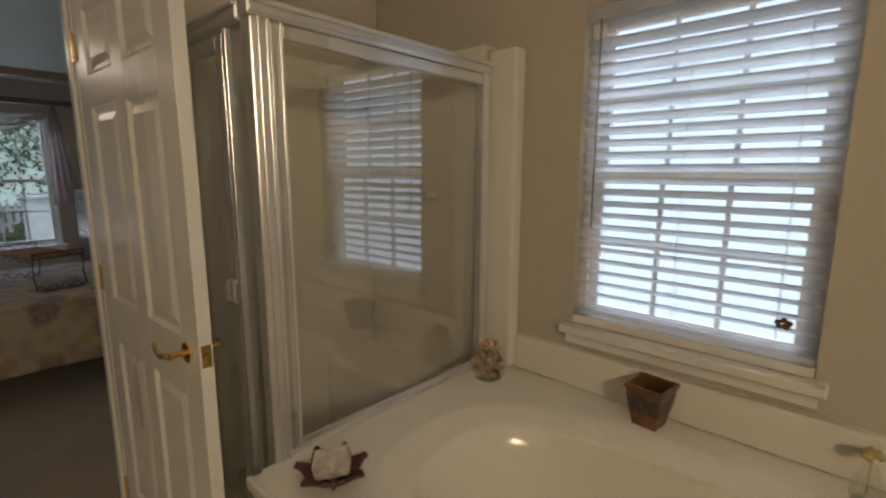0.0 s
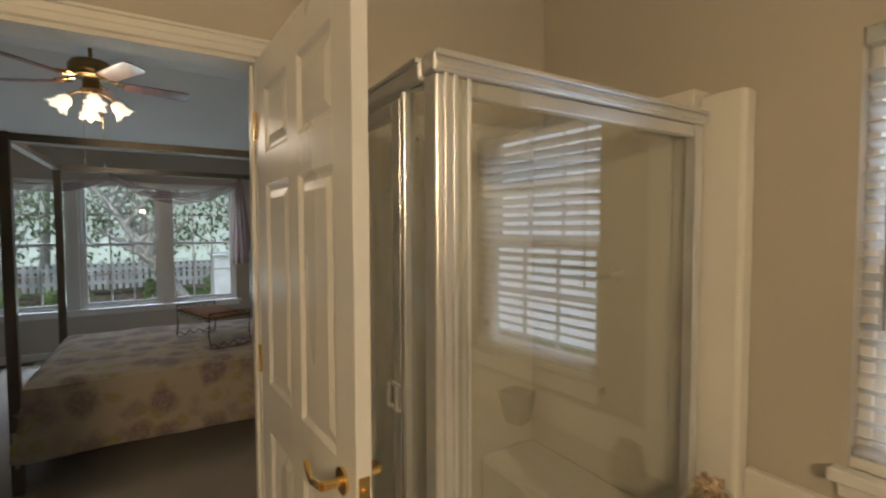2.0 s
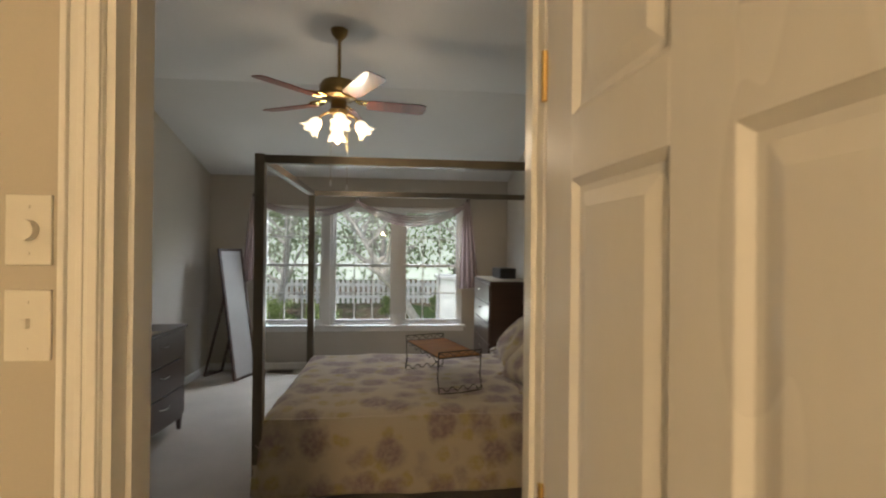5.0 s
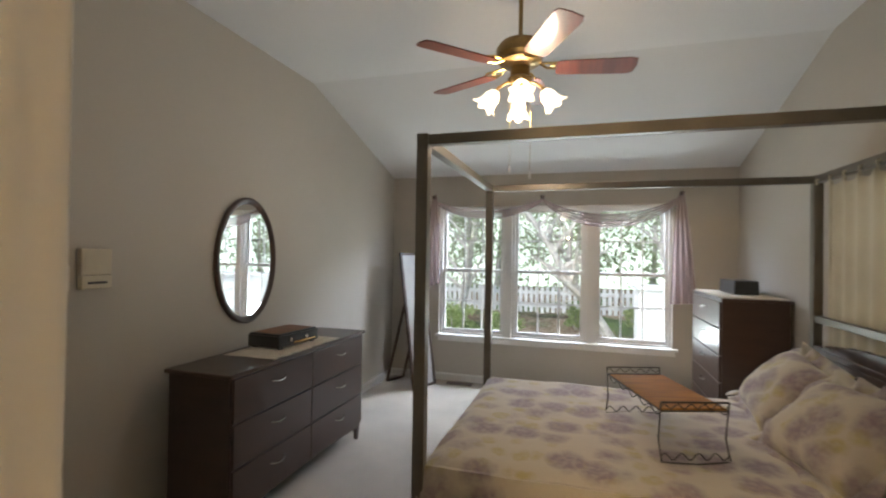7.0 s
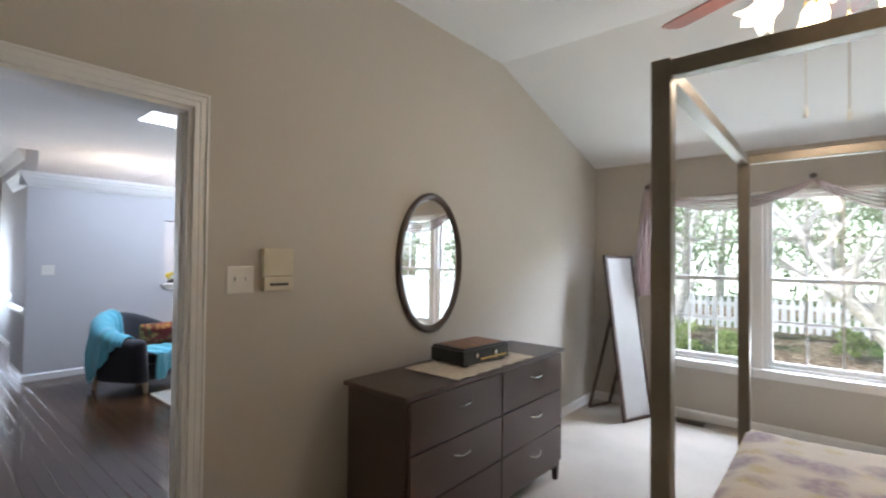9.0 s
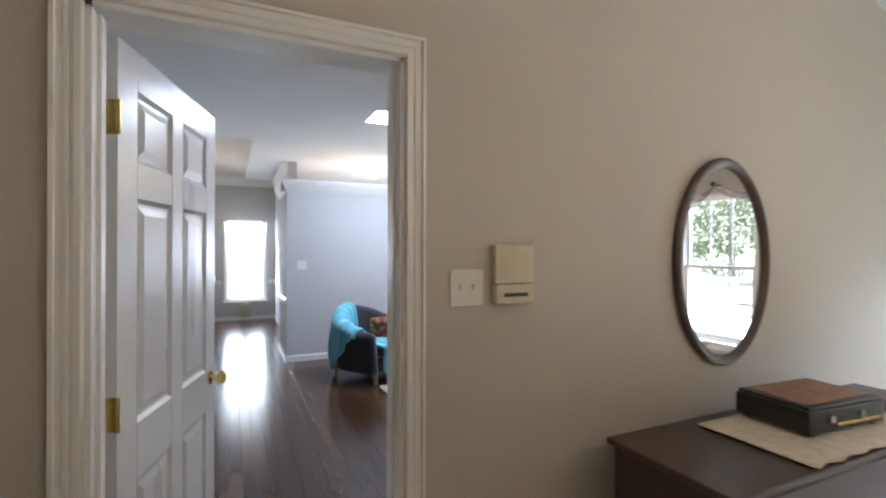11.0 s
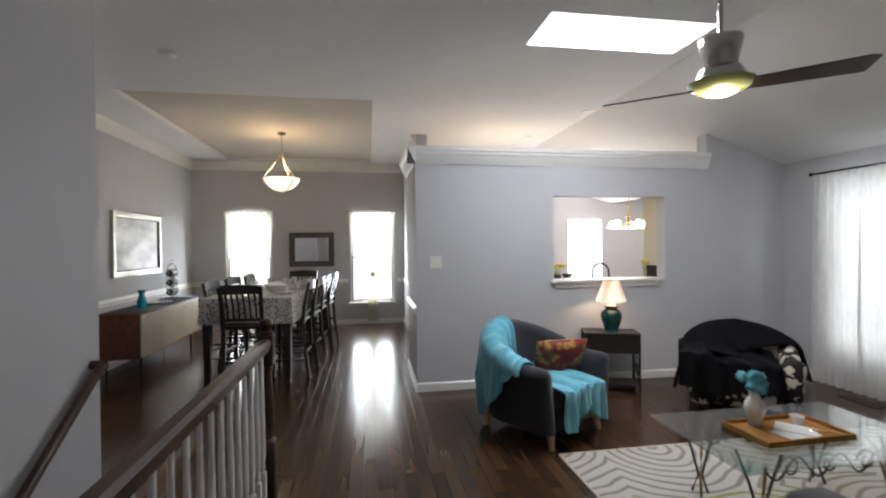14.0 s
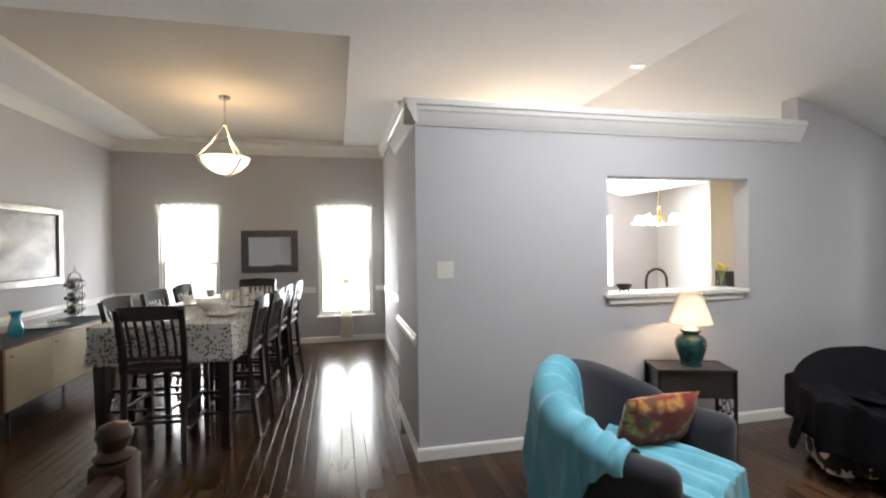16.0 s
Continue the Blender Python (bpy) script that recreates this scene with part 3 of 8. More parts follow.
def sash_window(name, axis, face, out, u0, u1, z0, z1, cols, label, grid=True, rows=2):
    """A double-hung window set behind the wall's face; out is the way to the outside."""
    root = new(name)
    tagged(root, label, "window", kind="structure")

    def blk(bm, d0, d1, ua, ub, za, zb, bev=0.002):
        p, q = face + out * d0, face + out * d1
        if axis == "x":
            box(bm, p, ua, za, q, ub, zb, bev)
        else:
            box(bm, ua, p, za, ub, q, zb, bev)

    bm = bmesh.new()
    for a, b in ((u0, u0 + 0.03), (u1 - 0.03, u1)):
        blk(bm, 0.03, 0.12, a, b, z0, z1)
    blk(bm, 0.03, 0.12, u0 + 0.03, u1 - 0.03, z1 - 0.03, z1)
    blk(bm, 0.03, 0.12, u0 + 0.03, u1 - 0.03, z0, z0 + 0.025)
    part("window_frame", bm, M_TRIM, root)
    zm = (z0 + z1) / 2
    for d, za, zb in ((0.085, zm - 0.018, z1 - 0.03), (0.05, z0 + 0.025, zm + 0.018)):
        bm = bmesh.new()
        ua, ub = u0 + 0.03, u1 - 0.03
        for a, b in ((ua, ua + 0.035), (ub - 0.035, ub)):
            blk(bm, d, d + 0.03, a, b, za, zb)
        blk(bm, d, d + 0.03, ua + 0.035, ub - 0.035, zb - 0.035, zb)
        blk(bm, d, d + 0.03, ua + 0.035, ub - 0.035, za, za + 0.04)
        part("sash", bm, M_TRIM, root)
        bm = bmesh.new()
        if axis == "x":
            p = face + out * (d + 0.015)
            vs = [(p, ua + 0.03, za + 0.03), (p, ub - 0.03, za + 0.03), (p, ub - 0.03, zb - 0.03), (p, ua + 0.03, zb - 0.03)]
        else:
            p = face + out * (d + 0.015)
            vs = [(ua + 0.03, p, za + 0.03), (ub - 0.03, p, za + 0.03), (ub - 0.03, p, zb - 0.03), (ua + 0.03, p, zb - 0.03)]
        bm.faces.new([bm.verts.new(v) for v in vs])
        pane = part("pane", bm, M_GLASS, root, "clear window glass")
        pane.visible_shadow = False
        if grid:
            w = (ub - ua - 0.07)
            for i in range(1, cols):
                bm = bmesh.new()
                c = ua + 0.035 + w * i / cols
                blk(bm, d + 0.008, d + 0.022, c - 0.008, c + 0.008, za + 0.04, zb - 0.035, 0)
                part("muntin", bm, M_TRIM, root)
            for i in range(1, rows):
                bm = bmesh.new()
                c = za + 0.04 + (zb - za - 0.075) * i / rows
                blk(bm, d + 0.0085, d + 0.0215, ua + 0.035, ub - 0.035, c - 0.008, c + 0.008, 0)
                part("muntin", bm, M_TRIM, root)
    return root


for i, (a, b) in enumerate(BW):
    sash_window("window_1", "x", -6.8, -1, a - 0.005, b + 0.005, 0.545, 2.055, 3, "white double-hung bedroom window with a grid of panes")
bm = bmesh.new()
for a, b in ((-0.525, -0.455), (0.365, 0.44)):
    box(bm, -6.94, a, 0.545, -6.79, b, 2.055, 0.003)
tagged(part("trim", bm, M_TRIM), "white mullion boards between the windows", "window trim", kind="structure")
bm = bmesh.new()
box(bm, -6.94, -1.35, 0.52, -6.755, 1.275, 0.545, 0.004)
box(bm, -6.799, -1.325, 0.465, -6.785, 1.25, 0.52, 0.003)
tagged(part("window_sill", bm, M_TRIM), "white painted bedroom window sill", "window sill", kind="structure")
bm = bmesh.new()
for a, b in ((-1.325, -1.3205), (1.2205, 1.225)):
    box(bm, -6.94, a, 0.545, -6.799, b, 2.06)
tagged(part("trim", bm, M_TRIM), "white window lining", "window trim", kind="structure")
sash_window("window_2", "y", 1.96, 1, -0.478, 0.283, 0.84, 2.0, 3, "white double-hung bathroom window behind a blind")
bm = bmesh.new()
box(bm, -0.51, 1.895, 0.80, 0.315, 1.96, 0.835, 0.005)
box(bm, -0.495, 1.925, 0.755, 0.30, 1.94, 0.80, 0.003)
box(bm, -0.476, 1.94, 0.835, 0.281, 1.99, 0.87, 0.003)
tagged(part("window_sill", bm, M_TRIM), "white painted bathroom window sill", "window sill", kind="structure")
for k, (a, b) in enumerate(DW):
    sash_window("window_3", "y", -11.17, -1, a, b, 0.40, 2.06, 3, "white double-hung dining room window")
    bm = bmesh.new()
    box(bm, a - 0.03, -11.30, 0.375, b + 0.03, -11.13, 0.40, 0.004)
    tagged(part("window_sill", bm, M_TRIM), "white painted dining room window sill", "window sill", kind="structure")
sash_window("window_5", "x", -7.1, -1, -6.42, -5.72, 0.35, 2.02, 2, "white double-hung living room window behind a curtain")


# blind
def blind(x0, x1, y, z0, z1):
    root = thing("window_blind", 0, 0, 0, "white slatted blind half open in the bathroom window", "blind")
    bm = bmesh.new()
    box(bm, x0, y - 0.028, z1 - 0.045, x1, y + 0.028, z1, 0.003)
    part("headrail", bm, M_BLIND, root)
    bm = bmesh.new()
    box(bm, x0, y - 0.024, z0, x1, y + 0.024, z0 + 0.018, 0.004)
    part("bottom_rail", bm, M_BLIND, root)
    me = None
    n = int((z1 - 0.06 - z0 - 0.03) / 0.0435)
    for i in range(n):
        if me is None:
            bm = bmesh.new()
            a = radians(-30)
            pr = [(-0.025, 0), (-0.012, 0.0025), (0.012, 0.0025), (0.025, 0), (0.025, 0.0025), (0.012, 0.005), (-0.012, 0.005), (-0.025, 0.0025)]
            pr = [(u * math.cos(a) - v * math.sin(a), u * math.sin(a) + v * math.cos(a)) for u, v in pr]
            A = [bm.verts.new((x0 + 0.003, u, v)) for u, v in pr]
            B = [bm.verts.new((x1 - 0.003, u, v)) for u, v in pr]
            for k in range(8):
                bm.faces.new((A[k], A[(k + 1) % 8], B[(k + 1) % 8], B[k]))
            bm.faces.new(A)
            bm.faces.new(B)
            slat = part("slat", bm, M_BLIND, root)
            me = slat.data
        else:
            slat = new("slat", me)
            slat.parent = root
        slat.location = (0, y, z0 + 0.04 + 0.0435 * i)
        slat.rotation_euler = (radians(random.uniform(-3, 3)), radians(random.uniform(-0.12, 0.12)), 0)
    for cx in (x0 + 0.09, (x0 + x1) / 2 - 0.02, x1 - 0.1):
        bm = bmesh.new()
        for dy in (-0.022, 0.022):
            tube(bm, [(cx, y + dy, z0 + 0.01), (cx, y + dy, z1 - 0.03)], 0.0012, 5)
        part("ladder_cord", bm, M_BLIND, root)
    bm = bmesh.new()
    tube(bm, [(x0 + 0.055, y - 0.034, z1 - 0.05), (x0 + 0.058, y - 0.036, 1.22)], 0.004, 6)
    part("tilt_wand", bm, M_STEEL, root, "grey tilt wand")


blind(-0.472, 0.277, 1.965, 0.875, 1.997)


# ---- bathroom things ----
M_SHELL = mat("sea_shells", (0.55, 0.42, 0.28), 0.5, var=0.5, scale=45, grain=120, bump=0.4)
M_CERAMIC = mat("brown_glazed_ceramic", (0.16, 0.075, 0.03), 0.35, var=0.4, scale=14, grain=60, bump=0.4, depth=0.003)
M_BANDC = mat("dark_patterned_glaze", (0.07, 0.05, 0.045), 0.4, var=0.6, scale=60, grain=140, bump=0.5, depth=0.003)
M_BURG = mat("burgundy_cloth", (0.07, 0.012, 0.02), 0.9, var=0.3, scale=20, grain=300, bump=0.6, sheen=0.3)
M_SOAP = mat("speckled_white_paper", (0.62, 0.57, 0.52), 0.6, var=0.35, scale=50, grain=120, bump=0.1)
M_PLATE = mat("ivory_switch_plastic", (0.72, 0.70, 0.64), 0.35, var=0.02, scale=5, grain=60, bump=0.0)
M_RUBBER = mat("dark_seal", (0.05, 0.05, 0.05), 0.6, var=0.1, bump=0.0)

DECK = 0.585
# shower walls and pan belong to the building
bm = bmesh.new()
box(bm, -1.648, 0.87, 0.08, -1.625, 1.935, 1.93, 0.004)
box(bm, -1.625, 1.85, 0.08, -0.87, 1.938, 1.93, 0.004)
box(bm, -1.64, 0.79, 0.0, -0.84, 1.93, 0.07, 0.01)
box(bm, -1.64, 0.79, 0.07, -0.86, 0.915, 0.13, 0.012)
box(bm, -0.87, 0.87, 0.07, -0.845, 1.915, DECK, 0.004)
box(bm, -1.62, 1.54, 0.07, -0.875, 1.848, 0.50, 0.03)
tagged(part("shower_surround", bm, M_ACRYLIC), "white moulded shower surround with a seat", "shower surround", kind="structure")
bm = bmesh.new()
box(bm, -0.866, 1.866, DECK, -0.722, 1.939, 1.905, 0.014)
tagged(part("trim", bm, M_ACRYLIC), "white strip of wall panel beside the shower", "wall panel", kind="structure")


def shower_enclosure():
    root = thing("shower_enclosure", 0, 0, 0, "framed glass shower enclosure with chrome rails above the tub deck", "shower")
    x, y0, y1, zt = -0.855, 0.875, 1.848, 1.85
    bm = bmesh.new()
    box(bm, x - 0.03, y0 - 0.012, 0.13, x + 0.022, y0 + 0.04, zt - 0.045, 0.006)
    post = part("corner_post", bm, M_CHROME, root, "ribbed chrome corner post")
    for ya, yb, xb in ((0.004, 0.016, 0.032), (0.028, 0.040, 0.028)):
        bm = bmesh.new()
        box(bm, x + 0.0225, y0 + ya, DECK, x + xb, y0 + yb, zt - 0.045, 0.003)
        part("rib", bm, M_CHROME, post)
    bm = bmesh.new()
    box(bm, x - 0.012, y0 + 0.041, DECK + 0.02, x + 0.018, y0 + 0.080, zt - 0.046, 0.005)
    box(bm, x + 0.0175, y0 + 0.066, DECK + 0.02, x + 0.026, y0 + 0.076, zt - 0.046, 0.003)
    part("panel_stile", bm, M_CHROME, root, "ribbed chrome panel stile")
    bm = bmesh.new()
    box(bm, x - 0.010, y0 + 0.080, zt - 0.085, x + 0.016, y1 - 0.035, zt - 0.046, 0.005)
    part("panel_rail", bm, M_CHROME, root, "ribbed chrome panel rail")
    bm = bmesh.new()
    box(bm, x - 0.028, y0 - 0.02, zt - 0.045, x + 0.028, y1, zt, 0.008)
    rail = part("header_rail", bm, M_CHROME, root, "ribbed chrome header rail")
    for za, zb, xb in ((0.038, 0.026, 0.036), (0.016, 0.002, 0.040)):
        bm = bmesh.new()
        box(bm, x + 0.0285, y0 - 0.016, zt - za, x + xb, y1, zt - zb, 0.003)
        part("rib", bm, M_CHROME, rail)
    bm = bmesh.new()
    box(bm, -1.62, y0 - 0.026, zt - 0.05, x - 0.028, y0 + 0.03, zt - 0.002, 0.008)
    box(bm, -1.62, y0 - 0.036, zt - 0.018, x - 0.022, y0 - 0.024, zt - 0.006, 0.003)
    part("header_rail", bm, M_CHROME, root, "ribbed chrome header rail")
    bm = bmesh.new()
    box(bm, x - 0.02, y0 + 0.04, DECK, x + 0.02, y1, DECK + 0.022, 0.004)
    box(bm, x + 0.006, y0 + 0.04, DECK + 0.02, x + 0.014, y1, DECK + 0.034, 0.002)
    part("bottom_rail", bm, M_CHROME, root)
    bm = bmesh.new()
    box(bm, x - 0.02, y1 - 0.035, DECK + 0.02, x + 0.02, y1, zt - 0.045, 0.005)
    box(bm, x + 0.016, y1 - 0.048, DECK + 0.02, x + 0.024, y1 - 0.034, zt - 0.045, 0.002)
    part("wall_post", bm, M_CHROME, root)
    bm = bmesh.new()
    box(bm, x - 0.003, y0 + 0.03, DECK + 0.02, x + 0.003, y1 - 0.02, zt - 0.04)
    bmesh.ops.rotate(bm, cent=(x, (y0 + y1) / 2, 0), matrix=Matrix.Rotation(radians(2.8), 3, "Z"), verts=bm.verts)
    g = part("glass_panel", bm, M_SHGLASS, root, "clear glass shower panel")
    g.visible_shadow = False
    # narrow fixed light and hinged door on the other side
    bm = bmesh.new()
    box(bm, -0.975, y0 - 0.004, 0.15, x - 0.025, y0 + 0.004, zt - 0.05)
    bmesh.ops.rotate(bm, cent=(x, (y0 + y1) / 2, 0), matrix=Matrix.Rotation(radians(2.8), 3, "Z"), verts=bm.verts)
    g = part("glass_panel", bm, M_SHGLASS, root, "clear glass shower panel")
    g.visible_shadow = False
    bm = bmesh.new()
    box(bm, -1.62, y0 - 0.018, 0.13, x - 0.03, y0 + 0.018, 0.155, 0.003)
    box(bm, -0.99, y0 - 0.016, 0.155, -0.972, y0 + 0.016, zt - 0.05, 0.003)
    box(bm, -1.625, y0 - 0.018, 0.13, -1.60, y0 + 0.018, zt - 0.05, 0.003)
    part("door_frame", bm, M_CHROME, root)
    door = part("shower_door", _door_glass(y0, zt), M_SHGLASS, root, "clear glass shower door")
    door.visible_shadow = False
    bm = bmesh.new()
    for a, b in ((-1.598, -1.565), (-1.045, -1.0)):
        box(bm, a, y0 - 0.014, 0.16, b, y0 + 0.014, zt - 0.058, 0.004)
    for a, b in ((0.16, 0.195), (zt - 0.095, zt - 0.058)):
        box(bm, -1.565, y0 - 0.014, a, -1.045, y0 + 0.014, b, 0.004)
    part("rail", bm, M_CHROME, door, "satin chrome door rail")
    bm = bmesh.new()
    box(bm, -1.0, y0 - 0.012, 0.16, -0.99, y0 + 0.012, zt - 0.058)
    part("seal", bm, M_RUBBER, door, "dark rubber seal")
    bm = bmesh.new()
    for z in (1.04, 1.10):
        box(bm, -1.05, y0 - 0.024, z - 0.004, -1.0, y0 - 0.014, z + 0.004, 0.001)
    box(bm, -1.05, y0 - 0.03, 1.04, -1.044, y0 - 0.022, 1.10, 0.001)
    box(bm, -1.005, y0 - 0.03, 1.04, -0.999, y0 - 0.022, 1.10, 0.001)
    part("pull", bm, M_CHROME, door, "small square chrome pull")
    return root


def _door_glass(y0, zt):
    bm = bmesh.new()
    box(bm, -1.57, y0 - 0.003, 0.19, -1.04, y0 + 0.003, zt - 0.09)
    return bm


shower_enclosure()

# shower fittings
root = thing("shower_valve", -1.622, 1.22, 1.16, "round chrome shower valve on the shower wall", "shower valve")
bm = bmesh.new()
tube(bm, [(0, 0, 0), (0.008, 0, 0)], 0.075, 28)
part("plate", bm, M_CHROME, root, smooth=True)
bm = bmesh.new()
tube(bm, [(0.008, 0, 0), (0.05, 0, 0)], 0.026, 18)
tube(bm, [(0.042, 0, 0), (0.046, 0.03, -0.01), (0.046, 0.085, -0.02)], 0.009, 10, 0.006)
part("lever", bm, M_CHROME, root, smooth=True)
root = thing("shower_spray", -1.622, 1.22, 1.80, "chrome shower head on a short bent arm", "shower head")
bm = bmesh.new()
tube(bm, [(0, 0, 0.02), (0.06, 0, 0.03), (0.11, 0, -0.01), (0.13, 0, -0.04)], 0.009, 10)
part("arm", bm, M_CHROME, root, smooth=True)
bm = bmesh.new()
tube(bm, [(0.13, 0, -0.04), (0.15, 0, -0.065), (0.165, 0, -0.085)], 0.012, 16, 0.036)
part("head", bm, M_CHROME, root, smooth=True)
for z in (1.30,):
    bm = bmesh.new()
    box(bm, -1.32, 1.775, z, -1.12, 1.849, z + 0.025, 0.008)
    box(bm, -1.32, 1.775, z + 0.024, -1.12, 1.785, z + 0.04, 0.004)
    tagged(part("soap_shelf", bm, M_ACRYLIC), "white moulded soap shelf on the shower wall", "soap shelf")


# tub
def superellipse(cx, cy, a, b, n, e):
    out = []
    for i in range(n):
        t = 2 * math.pi * i / n
        c, s = math.cos(t), math.sin(t)
        out.append((cx + a * math.copysign(abs(c) ** (2 / e), c), cy + b * math.copysign(abs(s) ** (2 / e), s)))
    return out


def bathtub():
    root = thing("bathtub", 0, 0, 0, "built-in cream acrylic tub with a broad deck under the window", "bathtub")
    x0, x1, y0, y1 = -0.84, 1.05, 0.79, 1.925
    n = 64
    cx, cy = 0.12, 1.31
    bm = bmesh.new()
    rings = [(0.80, 0.475, 0.0), (0.785, 0.462, -0.003), (0.765, 0.445, -0.014), (0.70, 0.40, -0.022), (0.675, 0.375, -0.04), (0.64, 0.35, -0.15), (0.60, 0.32, -0.32), (0.54, 0.27, -0.42), (0.3, 0.15, -0.44)]
    outer = []
    for px, py in superellipse(cx, cy, 0.80, 0.475, n, 2.5):
        dx, dy = px - cx, py - cy
        k = min(((x1 - cx) if dx > 0 else (cx - x0)) / max(abs(dx), 1e-6), ((y1 - cy) if dy > 0 else (cy - y0)) / max(abs(dy), 1e-6))
        outer.append(bm.verts.new((cx + dx * k, cy + dy * k, DECK)))
    prev = outer
    for a, b, dz in rings:
        cur = [bm.verts.new((px, py, DECK + dz)) for px, py in superellipse(cx, cy, a, b, n, 2.5)]
        for i in range(n):
            bm.faces.new((prev[i], prev[(i + 1) % n], cur[(i + 1) % n], cur[i]))
        prev = cur
    bm.faces.new(prev)
    part("basin", bm, M_ACRYLIC, root, smooth=True)
    bm = bmesh.new()
    box(bm, x0 + 0.004, y0 + 0.004, 0.0, x1, y0 + 0.03, DECK - 0.004, 0.003)
    box(bm, x0 - 0.002, y0 - 0.014, DECK - 0.035, x1 + 0.005, y0 + 0.006, DECK + 0.001, 0.006)
    box(bm, x1 - 0.03, y0, 0.0, x1, y1, DECK - 0.004, 0.003)
    part("apron", bm, M_ACRYLIC, root)
    bm = bmesh.new()
    box(bm, -0.72, 1.905, DECK + 0.002, x1, 1.939, 0.735, 0.006)
    part("splashback", bm, M_ACRYLIC, root, "low cream splashback")
    bm = bmesh.new()
    lathe(bm, [(0.03, 0.150), (0.032, 0.156), (0.012, 0.16), (0.0, 0.16)], 0.12, 1.3)
    part("drain", bm, M_CHROME, root, "chrome drain", smooth=True)
    return root


bathtub()

# shell jar
root = thing("shell_jar", -0.733, 1.74, DECK, "small glass jar filled with sea shells on the tub deck", "jar")
root.scale = (1.18, 1.18, 1.25)
rnd = random.Random(4)
bm = bmesh.new()
for i in range(70):
    z = rnd.uniform(0.015, 0.125)
    r = (0.03 + 0.022 * math.sin(math.pi * min(1, z / 0.11))) * rnd.uniform(0.4, 1.0)
    a = rnd.uniform(0, 6.28)
    s = rnd.uniform(0.008, 0.016)
    m = Matrix.Translation((r * math.cos(a), r * math.sin(a), z)) @ Euler((rnd.uniform(0, 6), rnd.uniform(0, 6), 0)).to_matrix().to_4x4() @ Matrix.Diagonal((s, s * 0.6, s * 1.3, 1))
    bmesh.ops.create_icosphere(bm, subdivisions=1, radius=1.0, matrix=m)
part("shell_filling", bm, M_SHELL, root, "cream and brown sea shells")
bm = bmesh.new()
lathe(bm, [(0.035, 0.0), (0.05, 0.01), (0.06, 0.05), (0.055, 0.09), (0.038, 0.105)], seg=24)
g = part("jar_glass", bm, M_GLASS, root, "clear jar glass", smooth=True)
g.visible_shadow = False

# planter
root = thing("square_planter", -0.125, 1.835, DECK, "small tapered brown ceramic planter on the tub deck", "planter", rz=-6)
root.scale = (1.1, 1.1, 1.12)


def tapered(bm, w0, w1, z0, z1, t=None):
    rings = [[bm.verts.new((sx * w / 2, sy * w / 2, z)) for sx, sy in ((-1, -1), (1, -1), (1, 1), (-1, 1))] for w, z in ((w0, z0), (w1, z1))]
    for i in range(4):
        bm.faces.new((rings[0][i], rings[0][(i + 1) % 4], rings[1][(i + 1) % 4], rings[1][i]))
    return rings


bm = bmesh.new()
r = tapered(bm, 0.072, 0.108, 0.0, 0.115)
bm.faces.new(r[0])
q = tapered(bm, 0.108, 0.118, 0.115, 0.117)
q = tapered(bm, 0.118, 0.118, 0.117, 0.129)
q = tapered(bm, 0.118, 0.100, 0.129, 0.129)
q = tapered(bm, 0.100, 0.070, 0.129, 0.03)
bm.faces.new(q[1])
bmesh.ops.remove_doubles(bm, verts=bm.verts, dist=1e-4)
part("pot", bm, M_CERAMIC, root)
bm = bmesh.new()
tapered(bm, 0.0885, 0.1055, 0.045, 0.095)
part("band", bm, M_BANDC, root, "darker patterned glaze band")

# soap on a folded cloth
root = thing("soap_dish", -0.655, 0.935, DECK, "wrapped white soap on a burgundy cloth flower on the tub deck", "soap", rz=20)
root.scale = (1.3, 1.3, 1.3)
bm = bmesh.new()
for i in range(7):
    a = 2 * math.pi * i / 7
    m = Matrix.Translation((0.038 * math.cos(a), 0.038 * math.sin(a), 0.012)) @ Euler((0, -0.35, a), "XYZ").to_matrix().to_4x4()
    def petal(u, v, m=m):
        w = math.sin(math.pi * (0.12 + 0.86 * u)) * 0.042
        return m @ Vector((0.075 * (u - 0.4), w * (v - 0.5) * 1.3, 0.006 * math.sin(9 * v) + 0.012 * u))
    sheet(bm, 6, 6, petal)
thicken(part("cloth", bm, M_BURG, root, "burgundy cloth"), 0.003)
bm = bmesh.new()
moved_box(bm, 0.075, 0.055, 0.04, Matrix.Translation((0.0, 0.0, 0.042)) @ Euler((0.2, -0.15, 0.5)).to_matrix().to_4x4(), 0.008)
part("soap", bm, M_SOAP, root, "white wrapped soap", smooth=True)
# glass vase with a faded flower at the far end of the deck
root = thing("bud_vase", 0.42, 1.83, DECK, "small clear bud vase with a faded yellow flower", "vase")
bm = bmesh.new()
lathe(bm, [(0.03, 0.0), (0.036, 0.02), (0.03, 0.06), (0.014, 0.09), (0.018, 0.1)], seg=20)
g = part("vase_glass", bm, M_GLASS, root, smooth=True)
g.visible_shadow = False
bm = bmesh.new()
for i in range(14):
    a, e = rnd.uniform(0, 6.28), rnd.uniform(0.2, 1.2)
    bmesh.ops.create_icosphere(bm, subdivisions=1, radius=0.012, matrix=Matrix.Translation((0.018 * math.cos(a) * math.cos(e), 0.018 * math.sin(a) * math.cos(e), 0.12 + 0.02 * math.sin(e))))
tube(bm, [(0, 0, 0.02), (0, 0, 0.12)], 0.002, 5)
part("flower", bm, mat("faded_yellow_petals", (0.5, 0.42, 0.2), 0.8), root)
